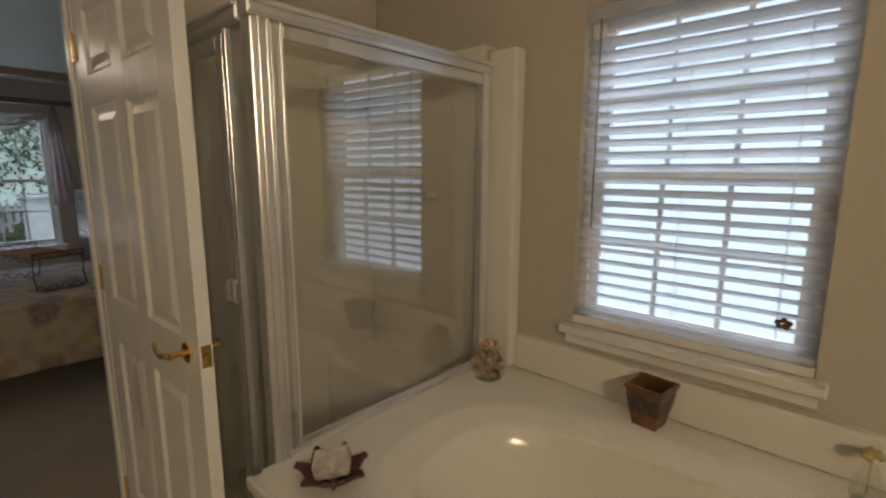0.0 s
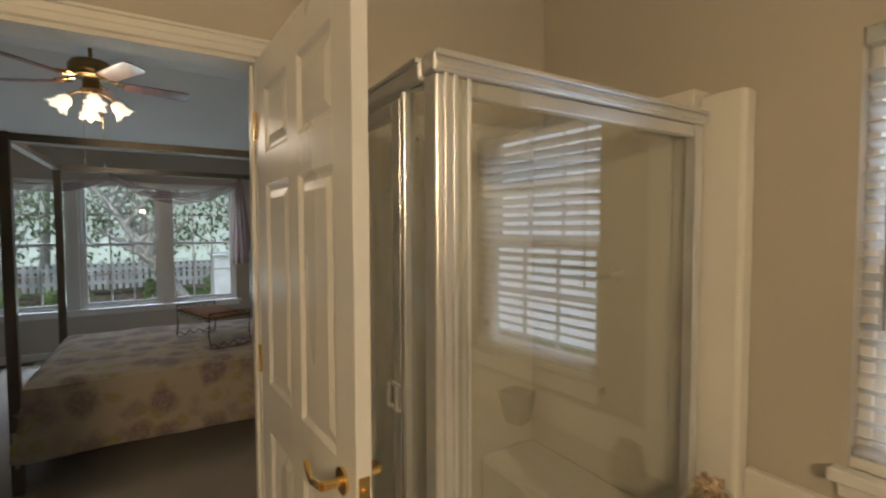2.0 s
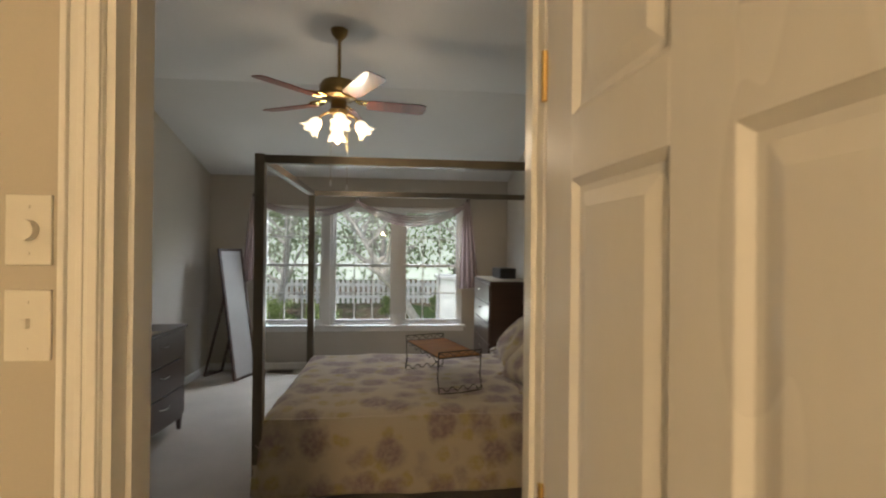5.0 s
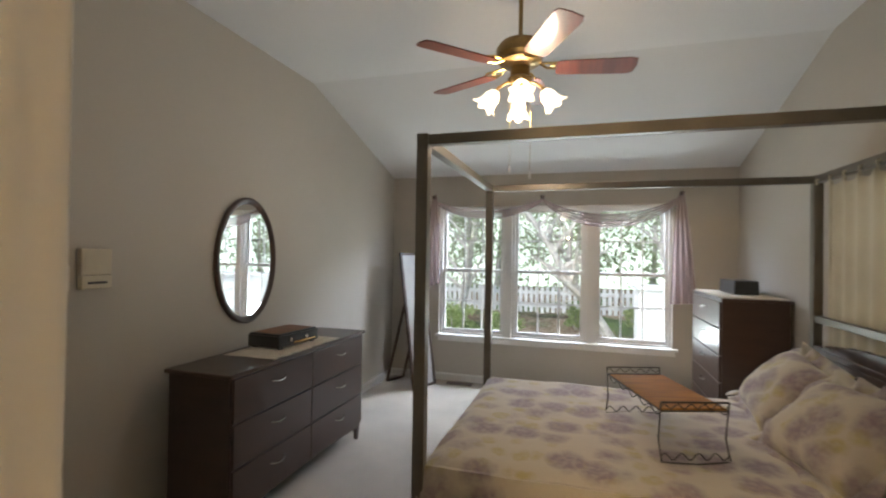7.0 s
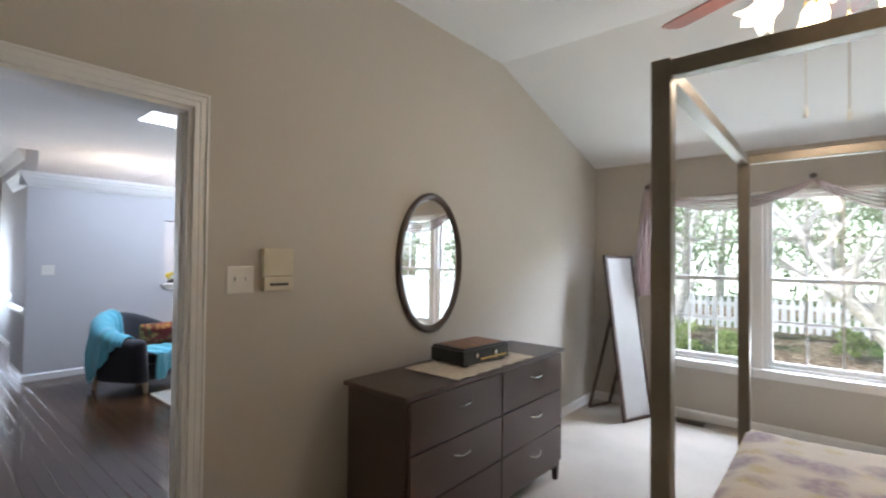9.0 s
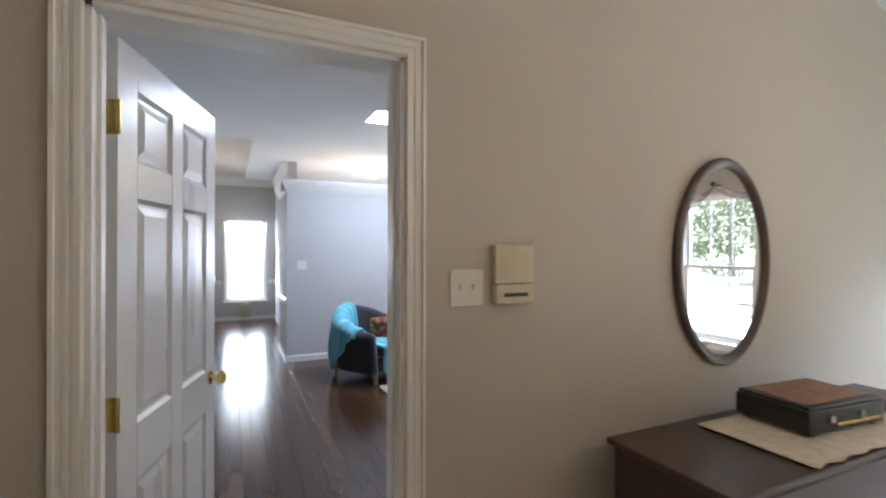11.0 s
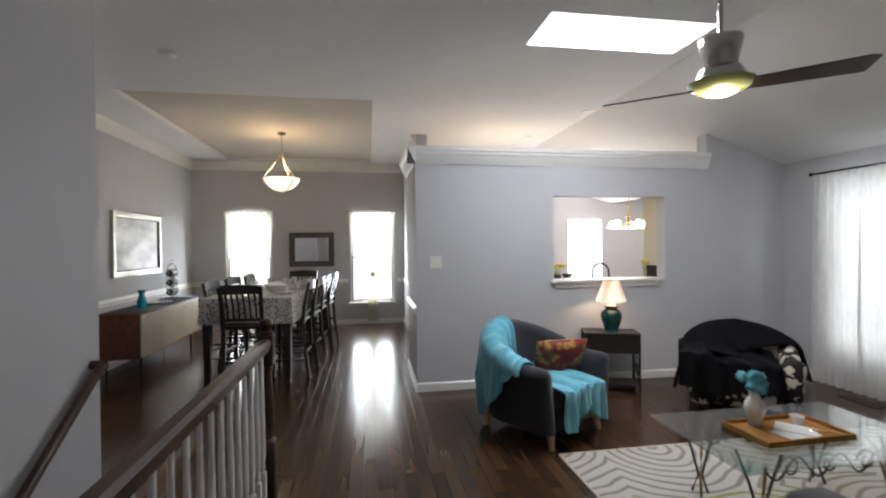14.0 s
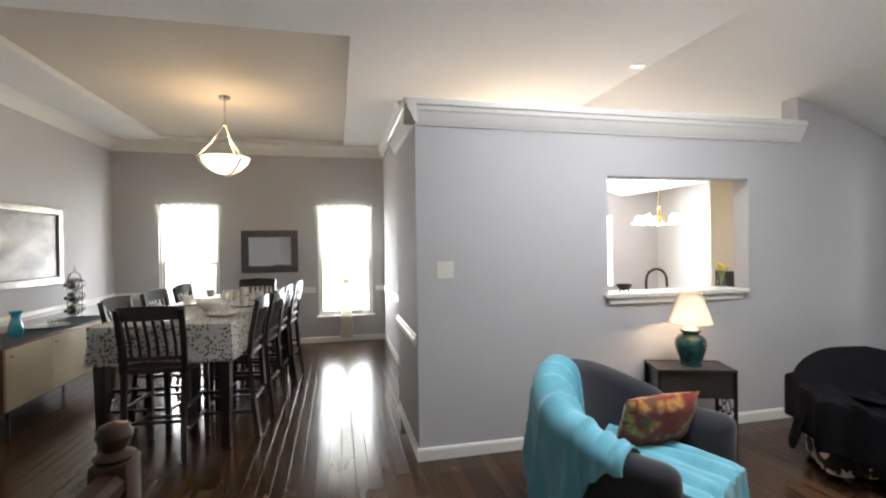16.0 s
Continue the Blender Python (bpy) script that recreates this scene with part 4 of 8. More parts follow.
# gilt flower clipped to the blind
root = thing("gilt_ornament", 0.195, 1.935, 0.985, "small gilt flower clipped to the blind", "ornament")
bm = bmesh.new()
for i in range(5):
    a = 2 * math.pi * i / 5 + 0.3
    bmesh.ops.create_icosphere(bm, subdivisions=1, radius=1, matrix=Matrix.Translation((0.014 * math.cos(a), 0, 0.011 * math.sin(a))) @ Matrix.Diagonal((0.012, 0.004, 0.010, 1)))
box(bm, -0.002, 0.0, -0.004, 0.002, 0.014, 0.004)
part("blossom", bm, M_OLDBRASS, root)


def switch_plate(name, m, toggles, label, dimmer=False):
    """A wall plate facing local -y, at local origin."""
    root = new(name)
    root.matrix_basis = m
    tagged(root, label, "light switch")
    w = 0.07 + 0.046 * (toggles - 1)
    bm = bmesh.new()
    box(bm, -w / 2, -0.006, -0.0575, w / 2, 0.0, 0.0575, 0.002)
    part("plate", bm, M_PLATE, root)
    for i in range(toggles):
        cx = (i - (toggles - 1) / 2) * 0.046
        bm = bmesh.new()
        if dimmer:
            tube(bm, [(cx, -0.006, 0), (cx, -0.02, 0)], 0.017, 20)
        else:
            box(bm, cx - 0.005, -0.016, -0.004, cx + 0.005, -0.006, 0.012, 0.001)
        part("toggle", bm, M_PLATE, root)
        for z in (-0.038, 0.038):
            bm = bmesh.new()
            tube(bm, [(cx, -0.006, z), (cx, -0.0075, z)], 0.003, 8)
            part("screw", bm, M_PLATE, root)
    return root


switch_plate("dimmer_switch", pose(-1.65, -0.205, 1.535, 0, 0, 90), 1, "ivory dimmer switch on the bathroom wall", True)
switch_plate("light_switch", pose(-1.65, -0.205, 1.38, 0, 0, 90), 1, "ivory toggle switch on the bathroom wall")
switch_plate("light_switch", pose(-2.972, -1.92, 1.358, 0, 0, 180), 2, "ivory double toggle switch beside the bedroom door")
switch_plate("light_switch", pose(-3.155, -6.99, 1.27, 0, 0, 180), 2, "ivory double toggle switch on the grey wall")
# intercom
root = thing("wall_intercom", -3.135, -1.92, 1.40, "ivory wall intercom with a speaker grille", "intercom", rz=180)
bm = bmesh.new()
box(bm, -0.073, -0.03, -0.03, 0.073, 0, 0.095, 0.006)
box(bm, -0.071, -0.034, -0.095, 0.071, 0, -0.032, 0.004)
M_INTERCOM = mat("aged_cream_plastic", (0.60, 0.54, 0.40), 0.45, var=0.05, scale=6, grain=80, bump=0.02)
part("case", bm, M_INTERCOM, root)
for i in range(9):
    bm = bmesh.new()
    box(bm, -0.058, -0.0325, -0.016 + i * 0.011, 0.058, -0.030, -0.012 + i * 0.011)
    part("grille_bar", bm, M_INTERCOM, root)
bm = bmesh.new()
box(bm, -0.045, -0.0355, -0.072, 0.045, -0.034, -0.06)
part("slot", bm, M_RUBBER, root, "dark slot")
# lamp over the wash basin
root = thing("vanity_light", 1.95, -0.3, 2.0, "brass bathroom wall light with three globes", "wall light")
bm = bmesh.new()
box(bm, -0.02, -0.35, -0.04, 0.045, 0.35, 0.04, 0.008)
part("backplate", bm, M_BRASS, root)
for yy in (-0.22, 0, 0.22):
    bm = bmesh.new()
    bmesh.ops.create_icosphere(bm, subdivisions=2, radius=0.05, matrix=Matrix.Translation((-0.06, yy, 0)))
    part("globe", bm, glowing("lit_globe", (1.0, 0.8, 0.5), 6.0) if yy == -0.22 else bpy.data.materials["lit_globe"], root, "lit glass globe", smooth=True)
    lamp_light("globe_lamp", 1.82, -0.3 + yy, 2.0, 128, (1.0, 0.68, 0.335), 0.05)


# ---- bedroom things ----
def floral(name, base, c1, c2, s1=5.5, s2=9.0, soft=0.3):
    """Cream cloth printed with soft blossoms."""
    m, nt, bsdf = nodes_of(name)
    uv = coords(nt)
    warp = node(nt, "ShaderNodeTexNoise", scale=9, detail=4)
    nt.links.new(uv, warp.inputs["Vector"])
    add = nt.nodes.new("ShaderNodeMixRGB")
    add.inputs[0].default_value = 0.09
    nt.links.new(uv, add.inputs[1])
    nt.links.new(warp.outputs["Color"], add.inputs[2])
    col = base
    for sc, c, edge in ((s2, c2, 0.46), (s1, c1, 0.58)):
        v = node(nt, "ShaderNodeTexVoronoi", scale=sc)
        v.inputs["Randomness"].default_value = 0.8
        nt.links.new(add.outputs[0], v.inputs["Vector"])
        inside = ramp(nt, v.outputs["Distance"], [(edge * 0.55, (1, 1, 1)), (edge, (0, 0, 0))])
        fine = node(nt, "ShaderNodeTexNoise", scale=38, detail=4)
        nt.links.new(uv, fine.inputs["Vector"])
        streak = ramp(nt, fine.outputs[0], [(0.36, (0.25 + 0.4 * soft,) * 3), (0.60, (1, 1, 1))])
        pick = ramp(nt, v.outputs["Color"], [(0.03, (0, 0, 0)), (0.08, (1, 1, 1))], "LINEAR")
        fac = mixed(nt, "MULTIPLY", 1.0, mixed(nt, "MULTIPLY", 1.0, inside, streak), pick)
        col = mixed(nt, "MIX", fac, col, c)
    nt.links.new(col, bsdf.inputs["Base Color"])
    bsdf.inputs["Roughness"].default_value = 0.9
    bsdf.inputs["Sheen Weight"].default_value = 0.2
    q = node(nt, "ShaderNodeTexNoise", scale=30, detail=5)
    nt.links.new(uv, q.inputs["Vector"])
    bumped(nt, bsdf, q.outputs[0], 0.5, 0.004)
    return m


M_QUILT = floral("floral_quilt", (0.52, 0.465, 0.37), (0.27, 0.205, 0.22), (0.44, 0.37, 0.18), 6.0, 9.5, 0.75)
M_CREAMCLOTH = mat("cream_cotton", (0.62, 0.56, 0.40), 0.9, var=0.08, scale=4, grain=260, bump=0.3, sheen=0.2)
M_MATTRESS = mat("grey_box_spring", (0.12, 0.10, 0.085), 0.9, var=0.1, scale=8, grain=200, bump=0.2)
M_HONEY = mat("honey_wood", (0.34, 0.155, 0.035), 0.6, spec=0.25, var=0.25, scale=5, grain=50, bump=0.2, stretch=(8, 1, 1))
M_WIRE = mat("dark_bronze_wire", (0.07, 0.06, 0.05), 0.4, 0.8, var=0.2, bump=0.05)
M_PINK = sheer("pink_sheer", (0.40, 0.30, 0.29), 0.36, 0.45)
M_BLADE = mat("mahogany_fan_blade", (0.20, 0.055, 0.03), 0.3, var=0.3, scale=3, grain=40, bump=0.05, stretch=(1, 10, 1), coat=0.3)
M_BLACK = mat("black_plastic", (0.02, 0.02, 0.02), 0.35, var=0.1, bump=0.05)
M_RUNNER = mat("cream_lace_runner", (0.62, 0.55, 0.44), 0.9, var=0.12, scale=30, grain=220, bump=0.5)
M_OVAL = mat("dark_walnut_frame", (0.075, 0.045, 0.032), 0.35, var=0.3, scale=12, grain=50, bump=0.15)
M_GRILLE = mat("brown_floor_grille", (0.07, 0.05, 0.035), 0.4, 0.5, var=0.2, bump=0.1)

BX0, BX1, BY0, BY1 = -4.895, -3.40, -0.345, 1.70


def canopy_bed():
    root = thing("canopy_bed", 0, 0, 0, "four-poster canopy bed with a taupe square frame and cream back curtain", "bed")
    s = 0.026
    for x in (BX0, BX1):
        for y in (BY0, BY1):
            bm = bmesh.new()
            box(bm, x - s, y - s, 0.0, x + s, y + s, 2.015, 0.003)
            part("post", bm, M_BEDFRAME, root)
    for a, b in (((BX0, BY0), (BX1, BY0)), ((BX0, BY1), (BX1, BY1)), ((BX0, BY0), (BX0, BY1)), ((BX1, BY0), (BX1, BY1))):
        bm = bmesh.new()
        if a[0] == b[0]:
            box(bm, a[0] - s + 0.003, a[1] + s, 1.965, a[0] + s - 0.003, b[1] - s, 2.010, 0.003)
        else:
            box(bm, a[0] + s, a[1] - s + 0.003, 1.965, b[0] - s, a[1] + s - 0.003, 2.010, 0.003)
        part("canopy_rail", bm, M_BEDFRAME, root)
    bm = bmesh.new()
    box(bm, BX0 + s, BY1 - 0.02, 1.115, BX1 - s, BY1 + 0.02, 1.155, 0.003)
    part("cross_rail", bm, M_BEDFRAME, root)
    bm = bmesh.new()
    box(bm, BX0 + s, BY1 - 0.02, 0.30, BX1 - s, BY1 + 0.015, 0.93, 0.008)
    box(bm, BX0 + s, BY1 - 0.028, 0.93, BX1 - s, BY1 + 0.022, 0.965, 0.008)
    for i in range(12):
        a, b = BX0 + s + (BX1 - BX0 - 2 * s) * i / 12, BX0 + s + (BX1 - BX0 - 2 * s) * (i + 1) / 12
        rise = 0.075 * math.sin(math.pi * (i + 0.5) / 12)
        box(bm, a, BY1 - 0.02, 0.96, b, BY1 + 0.015, 0.966 + rise, 0.0)
    part("headboard", bm, M_OVAL, root, "dark wooden headboard with an arched top")
    bm = bmesh.new()
    for x in (BX0, BX1):
        box(bm, x - 0.015, BY0 + s, 0.26, x + 0.015, BY1 - s, 0.34, 0.003)
    box(bm, BX0 + s, BY0 - 0.015, 0.26, BX1 - s, BY0 + 0.015, 0.34, 0.003)
    part("side_rail", bm, M_BEDFRAME, root)
    bm = bmesh.new()

    def hang(u, v):
        x = BX0 + 0.05 + (BX1 - BX0 - 0.10) * u
        fold = 0.018 * math.sin(u * 70 + 1.2 * math.sin(u * 9)) * (0.55 + 0.45 * (1 - v))
        sag = 0.025 * abs(math.sin(u * math.pi * 9)) * v ** 8
        return Vector((x, BY1 + 0.042 + fold * 0.6, 0.55 + (1.965 - 0.55) * v - sag))
    sheet(bm, 150, 10, hang)
    thicken(part("back_curtain", bm, M_CREAMCLOTH, root, "cream cotton curtain hung in soft folds", smooth=True), 0.002)
    for i in range(10):
        x = BX0 + 0.07 + i * (BX1 - BX0 - 0.14) / 9
        bm = bmesh.new()
        tube(bm, [(x, BY1 - 0.03, 1.95), (x, BY1 - 0.032, 1.975), (x, BY1 + 0.03, 2.005), (x + 0.01, BY1 + 0.04, 1.95)], 0.009, 6)
        part("tie", bm, M_CREAMCLOTH, root, "cream cloth tie")
    return root


canopy_bed()
bm = bmesh.new()
box(bm, BX0 + 0.04, BY0 + 0.04, 0.34, BX1 - 0.04, BY1 - 0.03, 0.60, 0.04)
box(bm, BX0 + 0.045, BY0 + 0.045, 0.20, BX1 - 0.045, BY1 - 0.035, 0.34, 0.02)
tagged(part("mattress", bm, M_MATTRESS), "mattress and box spring under the floral quilt", "mattress")

# quilt: flat on top, falling over the foot and both sides
QT = 0.592


def quilt_point(u, v):
    """u across the bed, v from head to foot, both past the edges."""
    w, l = BX1 - BX0 - 0.03, 1.97
    dx = (u - 0.5) * (w + 0.78)
    dy = v * (l + 0.42)
    over_x, over_y = max(0.0, abs(dx) - w / 2), max(0.0, dy - l)
    x = (BX0 + BX1) / 2 + math.copysign(min(abs(dx), w / 2), dx)
    y = BY0 + 0.03 + l - min(dy, l)
    drop = max(over_x, over_y) if min(over_x, over_y) < 0.01 else max(over_x, over_y)
    n = noise.noise(Vector((dx * 2.2, dy * 2.2, 0.3)))
    n2 = noise.noise(Vector((dx * 9, dy * 9, 4.3)))
    wave = math.sin(9 * (dx + dy) + 2 * n) * 0.5 + 0.5
    out = 0.02 * min(1, drop * 12) + drop * 0.06 * wave
    if over_x > 0:
        x += math.copysign(out, dx)
    if over_y > 0:
        y -= out
    z = QT - drop - 0.02 * (drop > 0) * min(1, drop * 20) + 0.012 * n + 0.006 * n2
    edge = min(w / 2 - abs(dx), l - dy)
    if 0 < edge < 0.08:
        z -= 0.03 * (1 - edge / 0.08) ** 2
    return Vector((x, y, z))


bm = bmesh.new()
sheet(bm, 96, 84, quilt_point)
thicken(tagged(part("quilt", bm, M_QUILT, smooth=True), "cream quilt printed with purple and yellow flowers on the bed", "quilt"), 0.02, 1.0)


def pillow(name, w, h, d, m, material, label, group="", seed=1, frill=0.0, cat="pillow"):
    root = new(name)
    root.matrix_basis = m
    tagged(root, label, cat, group)
    bm = bmesh.new()
    n = 22
    for s in (1, -1):
        def pt(u, v, s=s):
            a, b = 2 * u - 1, 2 * v - 1
            puff = max(0.0, (1 - abs(a) ** 2.6) * (1 - abs(b) ** 2.6)) ** 0.5
            k = 1 - 0.06 * (1 - abs(a * b))
            wob = (noise.noise(Vector((a * 1.7 + seed, b * 1.7, s))) * 0.25 + 0.10 * noise.noise(Vector((a * 4 + b * 2, b * 5 + seed, s * 3)))) * puff
            pin = 1 - 0.05 * abs(b) ** 2 * (1 - abs(a)) - 0.05 * abs(a) ** 2 * (1 - abs(b))
            return Vector((a * w / 2 * pin, b * h / 2 * pin, s * d / 2 * puff * (1 + wob)))
        sheet(bm, n, n, pt)
    bmesh.ops.remove_doubles(bm, verts=bm.verts, dist=1e-4)
    part("cushion", bm, material, root, smooth=True)
    if frill:
        bm = bmesh.new()
        def fr(u, v):
            t = u * 4
            side, f = int(min(3.999, t)), t - int(min(3.999, t))
            e = frill * v
            c = [(-1, -1), (1, -1), (1, 1), (-1, 1), (-1, -1)]
            ax, ay = c[side]
            bx, by = c[side + 1]
            px, py = ax + (bx - ax) * f, ay + (by - ay) * f
            return Vector((px * (w / 2 * 0.97 + e), py * (h / 2 * 0.97 + e), (0.018 + 0.012 * math.sin(t * 5)) * v * math.sin(t * 24 + 1.5 * math.sin(t * 7))))
        sheet(bm, 160, 2, fr)
        thicken(part("frill", bm, material, root, "floral ruffled edge", smooth=True), 0.003)
    return root


pillow("pillow", 0.60, 0.43, 0.22, pose(-4.50, 1.38, 0.78, 46, 3, -6), M_QUILT, "floral ruffled sham leaning on the headboard", "bed pillows", 3, 0.065)
pillow("pillow", 0.60, 0.43, 0.22, pose(-3.82, 1.34, 0.78, 44, -2, 9), M_QUILT, "floral ruffled sham leaning on the headboard", "bed pillows", 8, 0.065)


def bed_tray():
    root = thing("bed_tray", -4.045, 0.70, QT + 0.012, "honey wood bed tray with looped dark wire legs on the quilt", "tray table", rz=-200 + 218)
    L, W, H = 0.62, 0.30, 0.235
    bm = bmesh.new()
    box(bm, -L / 2 + 0.04, -W / 2, H - 0.012, L / 2 - 0.01, W / 2, H, 0.003)
    part("tray_top", bm, M_HONEY, root)
    for s in (-1, 1):
        bm = bmesh.new()
        x = s * L / 2
        for y in (-W / 2, W / 2):
            tube(bm, [(x, y, 0.0), (x + s * 0.012, y, 0.02), (x - s * 0.02, y, 0.10), (x, y, H + 0.03)], 0.004, 6)
        tube(bm, [(x, -W / 2, 0.006), (x + s * 0.02, 0, 0.006), (x, W / 2, 0.006)], 0.004, 6)
        tube(bm, [(x, -W / 2, H + 0.03), (x, W / 2, H + 0.03)], 0.004, 6)
        tube(bm, [(x, -W / 2, H - 0.008), (x, W / 2, H - 0.008)], 0.004, 6)
        pts = [(x, -W / 2 + W * i / 24, 0.03 + 0.016 * math.sin(i * 1.05)) for i in range(25)]
        tube(bm, pts, 0.003, 5)
        tube(bm, [(x, -W / 2 + W * i / 20, H + 0.012 + 0.012 * math.sin(i * 1.6)) for i in range(21)], 0.0025, 5)
        part("wire_leg", bm, M_WIRE, root, "looped dark wire legs", smooth=True)
    for y in (-W / 2, W / 2):
        bm = bmesh.new()
        tube(bm, [(-L / 2 + L * i / 40, y, H - 0.022 + 0.012 * math.sin(i * 0.8)) for i in range(41)], 0.003, 5)
        tube(bm, [(-L / 2, y, H - 0.006), (L / 2, y, H - 0.006)], 0.0035, 6)
        part("wire_edge", bm, M_WIRE, root, "scrolled dark wire edge", smooth=True)
    return root


bed_tray()


def curved_pull(bm, x, y, z, w, axis="y", out=1):
    pts = []
    for i in range(9):
        u = i / 8 * 2 - 1
        d = out * (0.004 + 0.022 * (1 - u ** 4))
        pts.append((x + u * w / 2, y + d, z + 0.010 * u * u) if axis == "y" else (x + d, y + u * w / 2, z + 0.010 * u * u))
    tube(bm, pts, 0.0045, 8)


def drawers(name, label, x0, x1, y0, y1, top, cols, rows, wood, front, foot=0.13, group=""):
    """A chest of drawers; front is +1 when it faces +y, -1 when it faces -y."""
    root = thing(name, (x0 + x1) / 2, (y0 + y1) / 2, 0, label, "chest of drawers")
    w, d = (x1 - x0) / 2, (y1 - y0) / 2
    f = front
    bm = bmesh.new()
    box(bm, -w + 0.015, -d + 0.012, foot, w - 0.015, d - 0.012, top - 0.022, 0.003)
    part("body", bm, wood, root)
    bm = bmesh.new()
    box(bm, -w - 0.008, -d, top - 0.022, w + 0.008, d + 0.006 * f + 0.006, top, 0.005)
    part("top", bm, wood, root)
    for sx in (-1, 1):
        for sy in (-1, 1):
            bm = bmesh.new()
            x, y = sx * (w - 0.035), sy * (d - 0.035)
            lo = [bm.verts.new((x + a * 0.013, y + b * 0.013, 0)) for a, b in ((-1, -1), (1, -1), (1, 1), (-1, 1))]
            hi = [bm.verts.new((x + a * 0.021, y + b * 0.021, foot + 0.01)) for a, b in ((-1, -1), (1, -1), (1, 1), (-1, 1))]
            for i in range(4):
                bm.faces.new((lo[i], lo[(i + 1) % 4], hi[(i + 1) % 4], hi[i]))
            bm.faces.new(lo)
            bm.faces.new(hi)
            part("leg", bm, wood, root)
    bm = bmesh.new()
    n = 16
    for i in range(n):
        u0, u1 = -1 + 2 * i / n, -1 + 2 * (i + 1) / n
        box(bm, u0 * (w - 0.05), f * (d - 0.03), foot - 0.012 - 0.025 * abs((u0 + u1) / 2) ** 3, u1 * (w - 0.05), f * (d - 0.014), foot + 0.004)
    part("apron", bm, wood, root)
    cw, rh = (2 * w - 0.05) / cols, (top - 0.03 - foot) / rows
    for c in range(cols):
        for r in range(rows):
            a, z = -w + 0.025 + c * cw, foot + 0.004 + r * rh
            bm = bmesh.new()
            box(bm, a + 0.004, f * (d - 0.013), z + 0.004, a + cw - 0.004, f * (d + 0.005), z + rh - 0.004, 0.003)
            dr = part("drawer", bm, wood, root)
            bm = bmesh.new()
            curved_pull(bm, a + cw / 2, f * (d + 0.004), z + rh * 0.62, 0.125, "y", f)
            part("handle", bm, M_STEEL, dr, "curved brushed nickel handle", smooth=True)
    return root


drawers("dresser", "espresso six-drawer dresser with curved nickel handles under the oval mirror", -4.915, -3.43, -1.79, -1.372, 0.866, 2, 3, M_ESPRESSO, 1)
drawers("tall_chest", "tall espresso chest of drawers beside the bed", -6.42, -5.47, 1.33, 1.80, 1.19, 1, 5, M_ESPRESSO, -1)
bm = bmesh.new()
box(bm, -6.40, 1.345, 1.192, -5.49, 1.785, 1.199, 0.002)
tagged(part("runner_cloth", bm, M_RUNNER), "cream cloth runner on the tall chest", "table runner")
root = thing("clock_radio", -6.02, 1.60, 1.20, "black bedside radio on the tall chest", "radio")
bm = bmesh.new()
box(bm, -0.21, -0.09, 0.0, 0.21, 0.09, 0.115, 0.012)
part("case", bm, M_BLACK, root)
bm = bmesh.new()
box(bm, -0.30, -0.05, 0.0, -0.23, 0.04, 0.10, 0.006)
tagged(part("speaker_box", bm, M_PLATE, root, "pale small speaker"), "pale small speaker")

# runner and record player on the dresser
bm = bmesh.new()


def runner(u, v):
    x = -4.52 + 0.74 * u
    return Vector((x, -1.73 + 0.36 * v + 0.006 * math.sin(40 * u) * (v > 0.95), 0.8715 + 0.0012 * math.sin(25 * u) * math.sin(11 * v)))


sheet(bm, 40, 12, runner)
thicken(tagged(part("runner_cloth", bm, M_RUNNER, smooth=True), "cream lace runner on the dresser", "table runner"), 0.002, 1.0)
root = thing("record_player", -4.19, -1.60, 0.8735, "black and wood record player with a flat top on the dresser", "record player", rz=-4)
bm = bmesh.new()
box(bm, -0.20, -0.125, 0.012, 0.20, 0.125, 0.085, 0.004)
part("case", bm, M_BLACK, root)
bm = bmesh.new()
box(bm, -0.19, -0.12, 0.0852, 0.19, 0.118, 0.097, 0.003)
lid = part("lid", bm, M_BLACK, root, "black lid")
bm = bmesh.new()
box(bm, -0.17, -0.105, 0.0972, 0.17, 0.10, 0.100, 0.001)
part("inlay", bm, mat("faded_red_card", (0.30, 0.15, 0.09), 0.5, var=0.3, scale=14), lid, "faded tan and red sleeve panel")
bm = bmesh.new()
box(bm, -0.17, 0.1252, 0.025, 0.06, 0.130, 0.036, 0.002)
part("trim_strip", bm, M_BRASS, root, "gilt trim strip")
for x in (-0.06, 0.1):
    bm = bmesh.new()
    tube(bm, [(x, 0.125, 0.055), (x, 0.138, 0.055)], 0.013, 12)
    part("knob", bm, M_STEEL, root)
for x in (-0.16, 0.16):
    for y in (-0.1, 0.1):
        bm = bmesh.new()
        box(bm, x - 0.015, y - 0.012, 0, x + 0.015, y + 0.012, 0.012)
        part("foot", bm, M_BLACK, root)

# oval mirror
root = thing("oval_mirror", -4.185, -1.92, 1.43, "oval wall mirror in a dark walnut frame above the dresser", "mirror")
bm = bmesh.new()
n = 56
prof = [(0.0, 0.004), (0.0, 0.020), (0.012, 0.028), (0.03, 0.026), (0.042, 0.014), (0.046, 0.008), (0.046, 0.004)]
rings = []
for du, dv in prof:
    rings.append([bm.verts.new(((0.30 - du) * math.cos(2 * math.pi * i / n), dv, (0.435 - du) * math.sin(2 * math.pi * i / n))) for i in range(n)])
for a, b in zip(rings, rings[1:]):
    for i in range(n):
        bm.faces.new((a[i], a[(i + 1) % n], b[(i + 1) % n], b[i]))
part("frame", bm, M_OVAL, root, smooth=True)
bm = bmesh.new()
vs = [bm.verts.new((0.256 * math.cos(2 * math.pi * i / n), 0.009, 0.391 * math.sin(2 * math.pi * i / n))) for i in range(n)]
bm.faces.new(vs)
part("mirror_glass", bm, M_MIRROR, root, "silvered mirror glass")

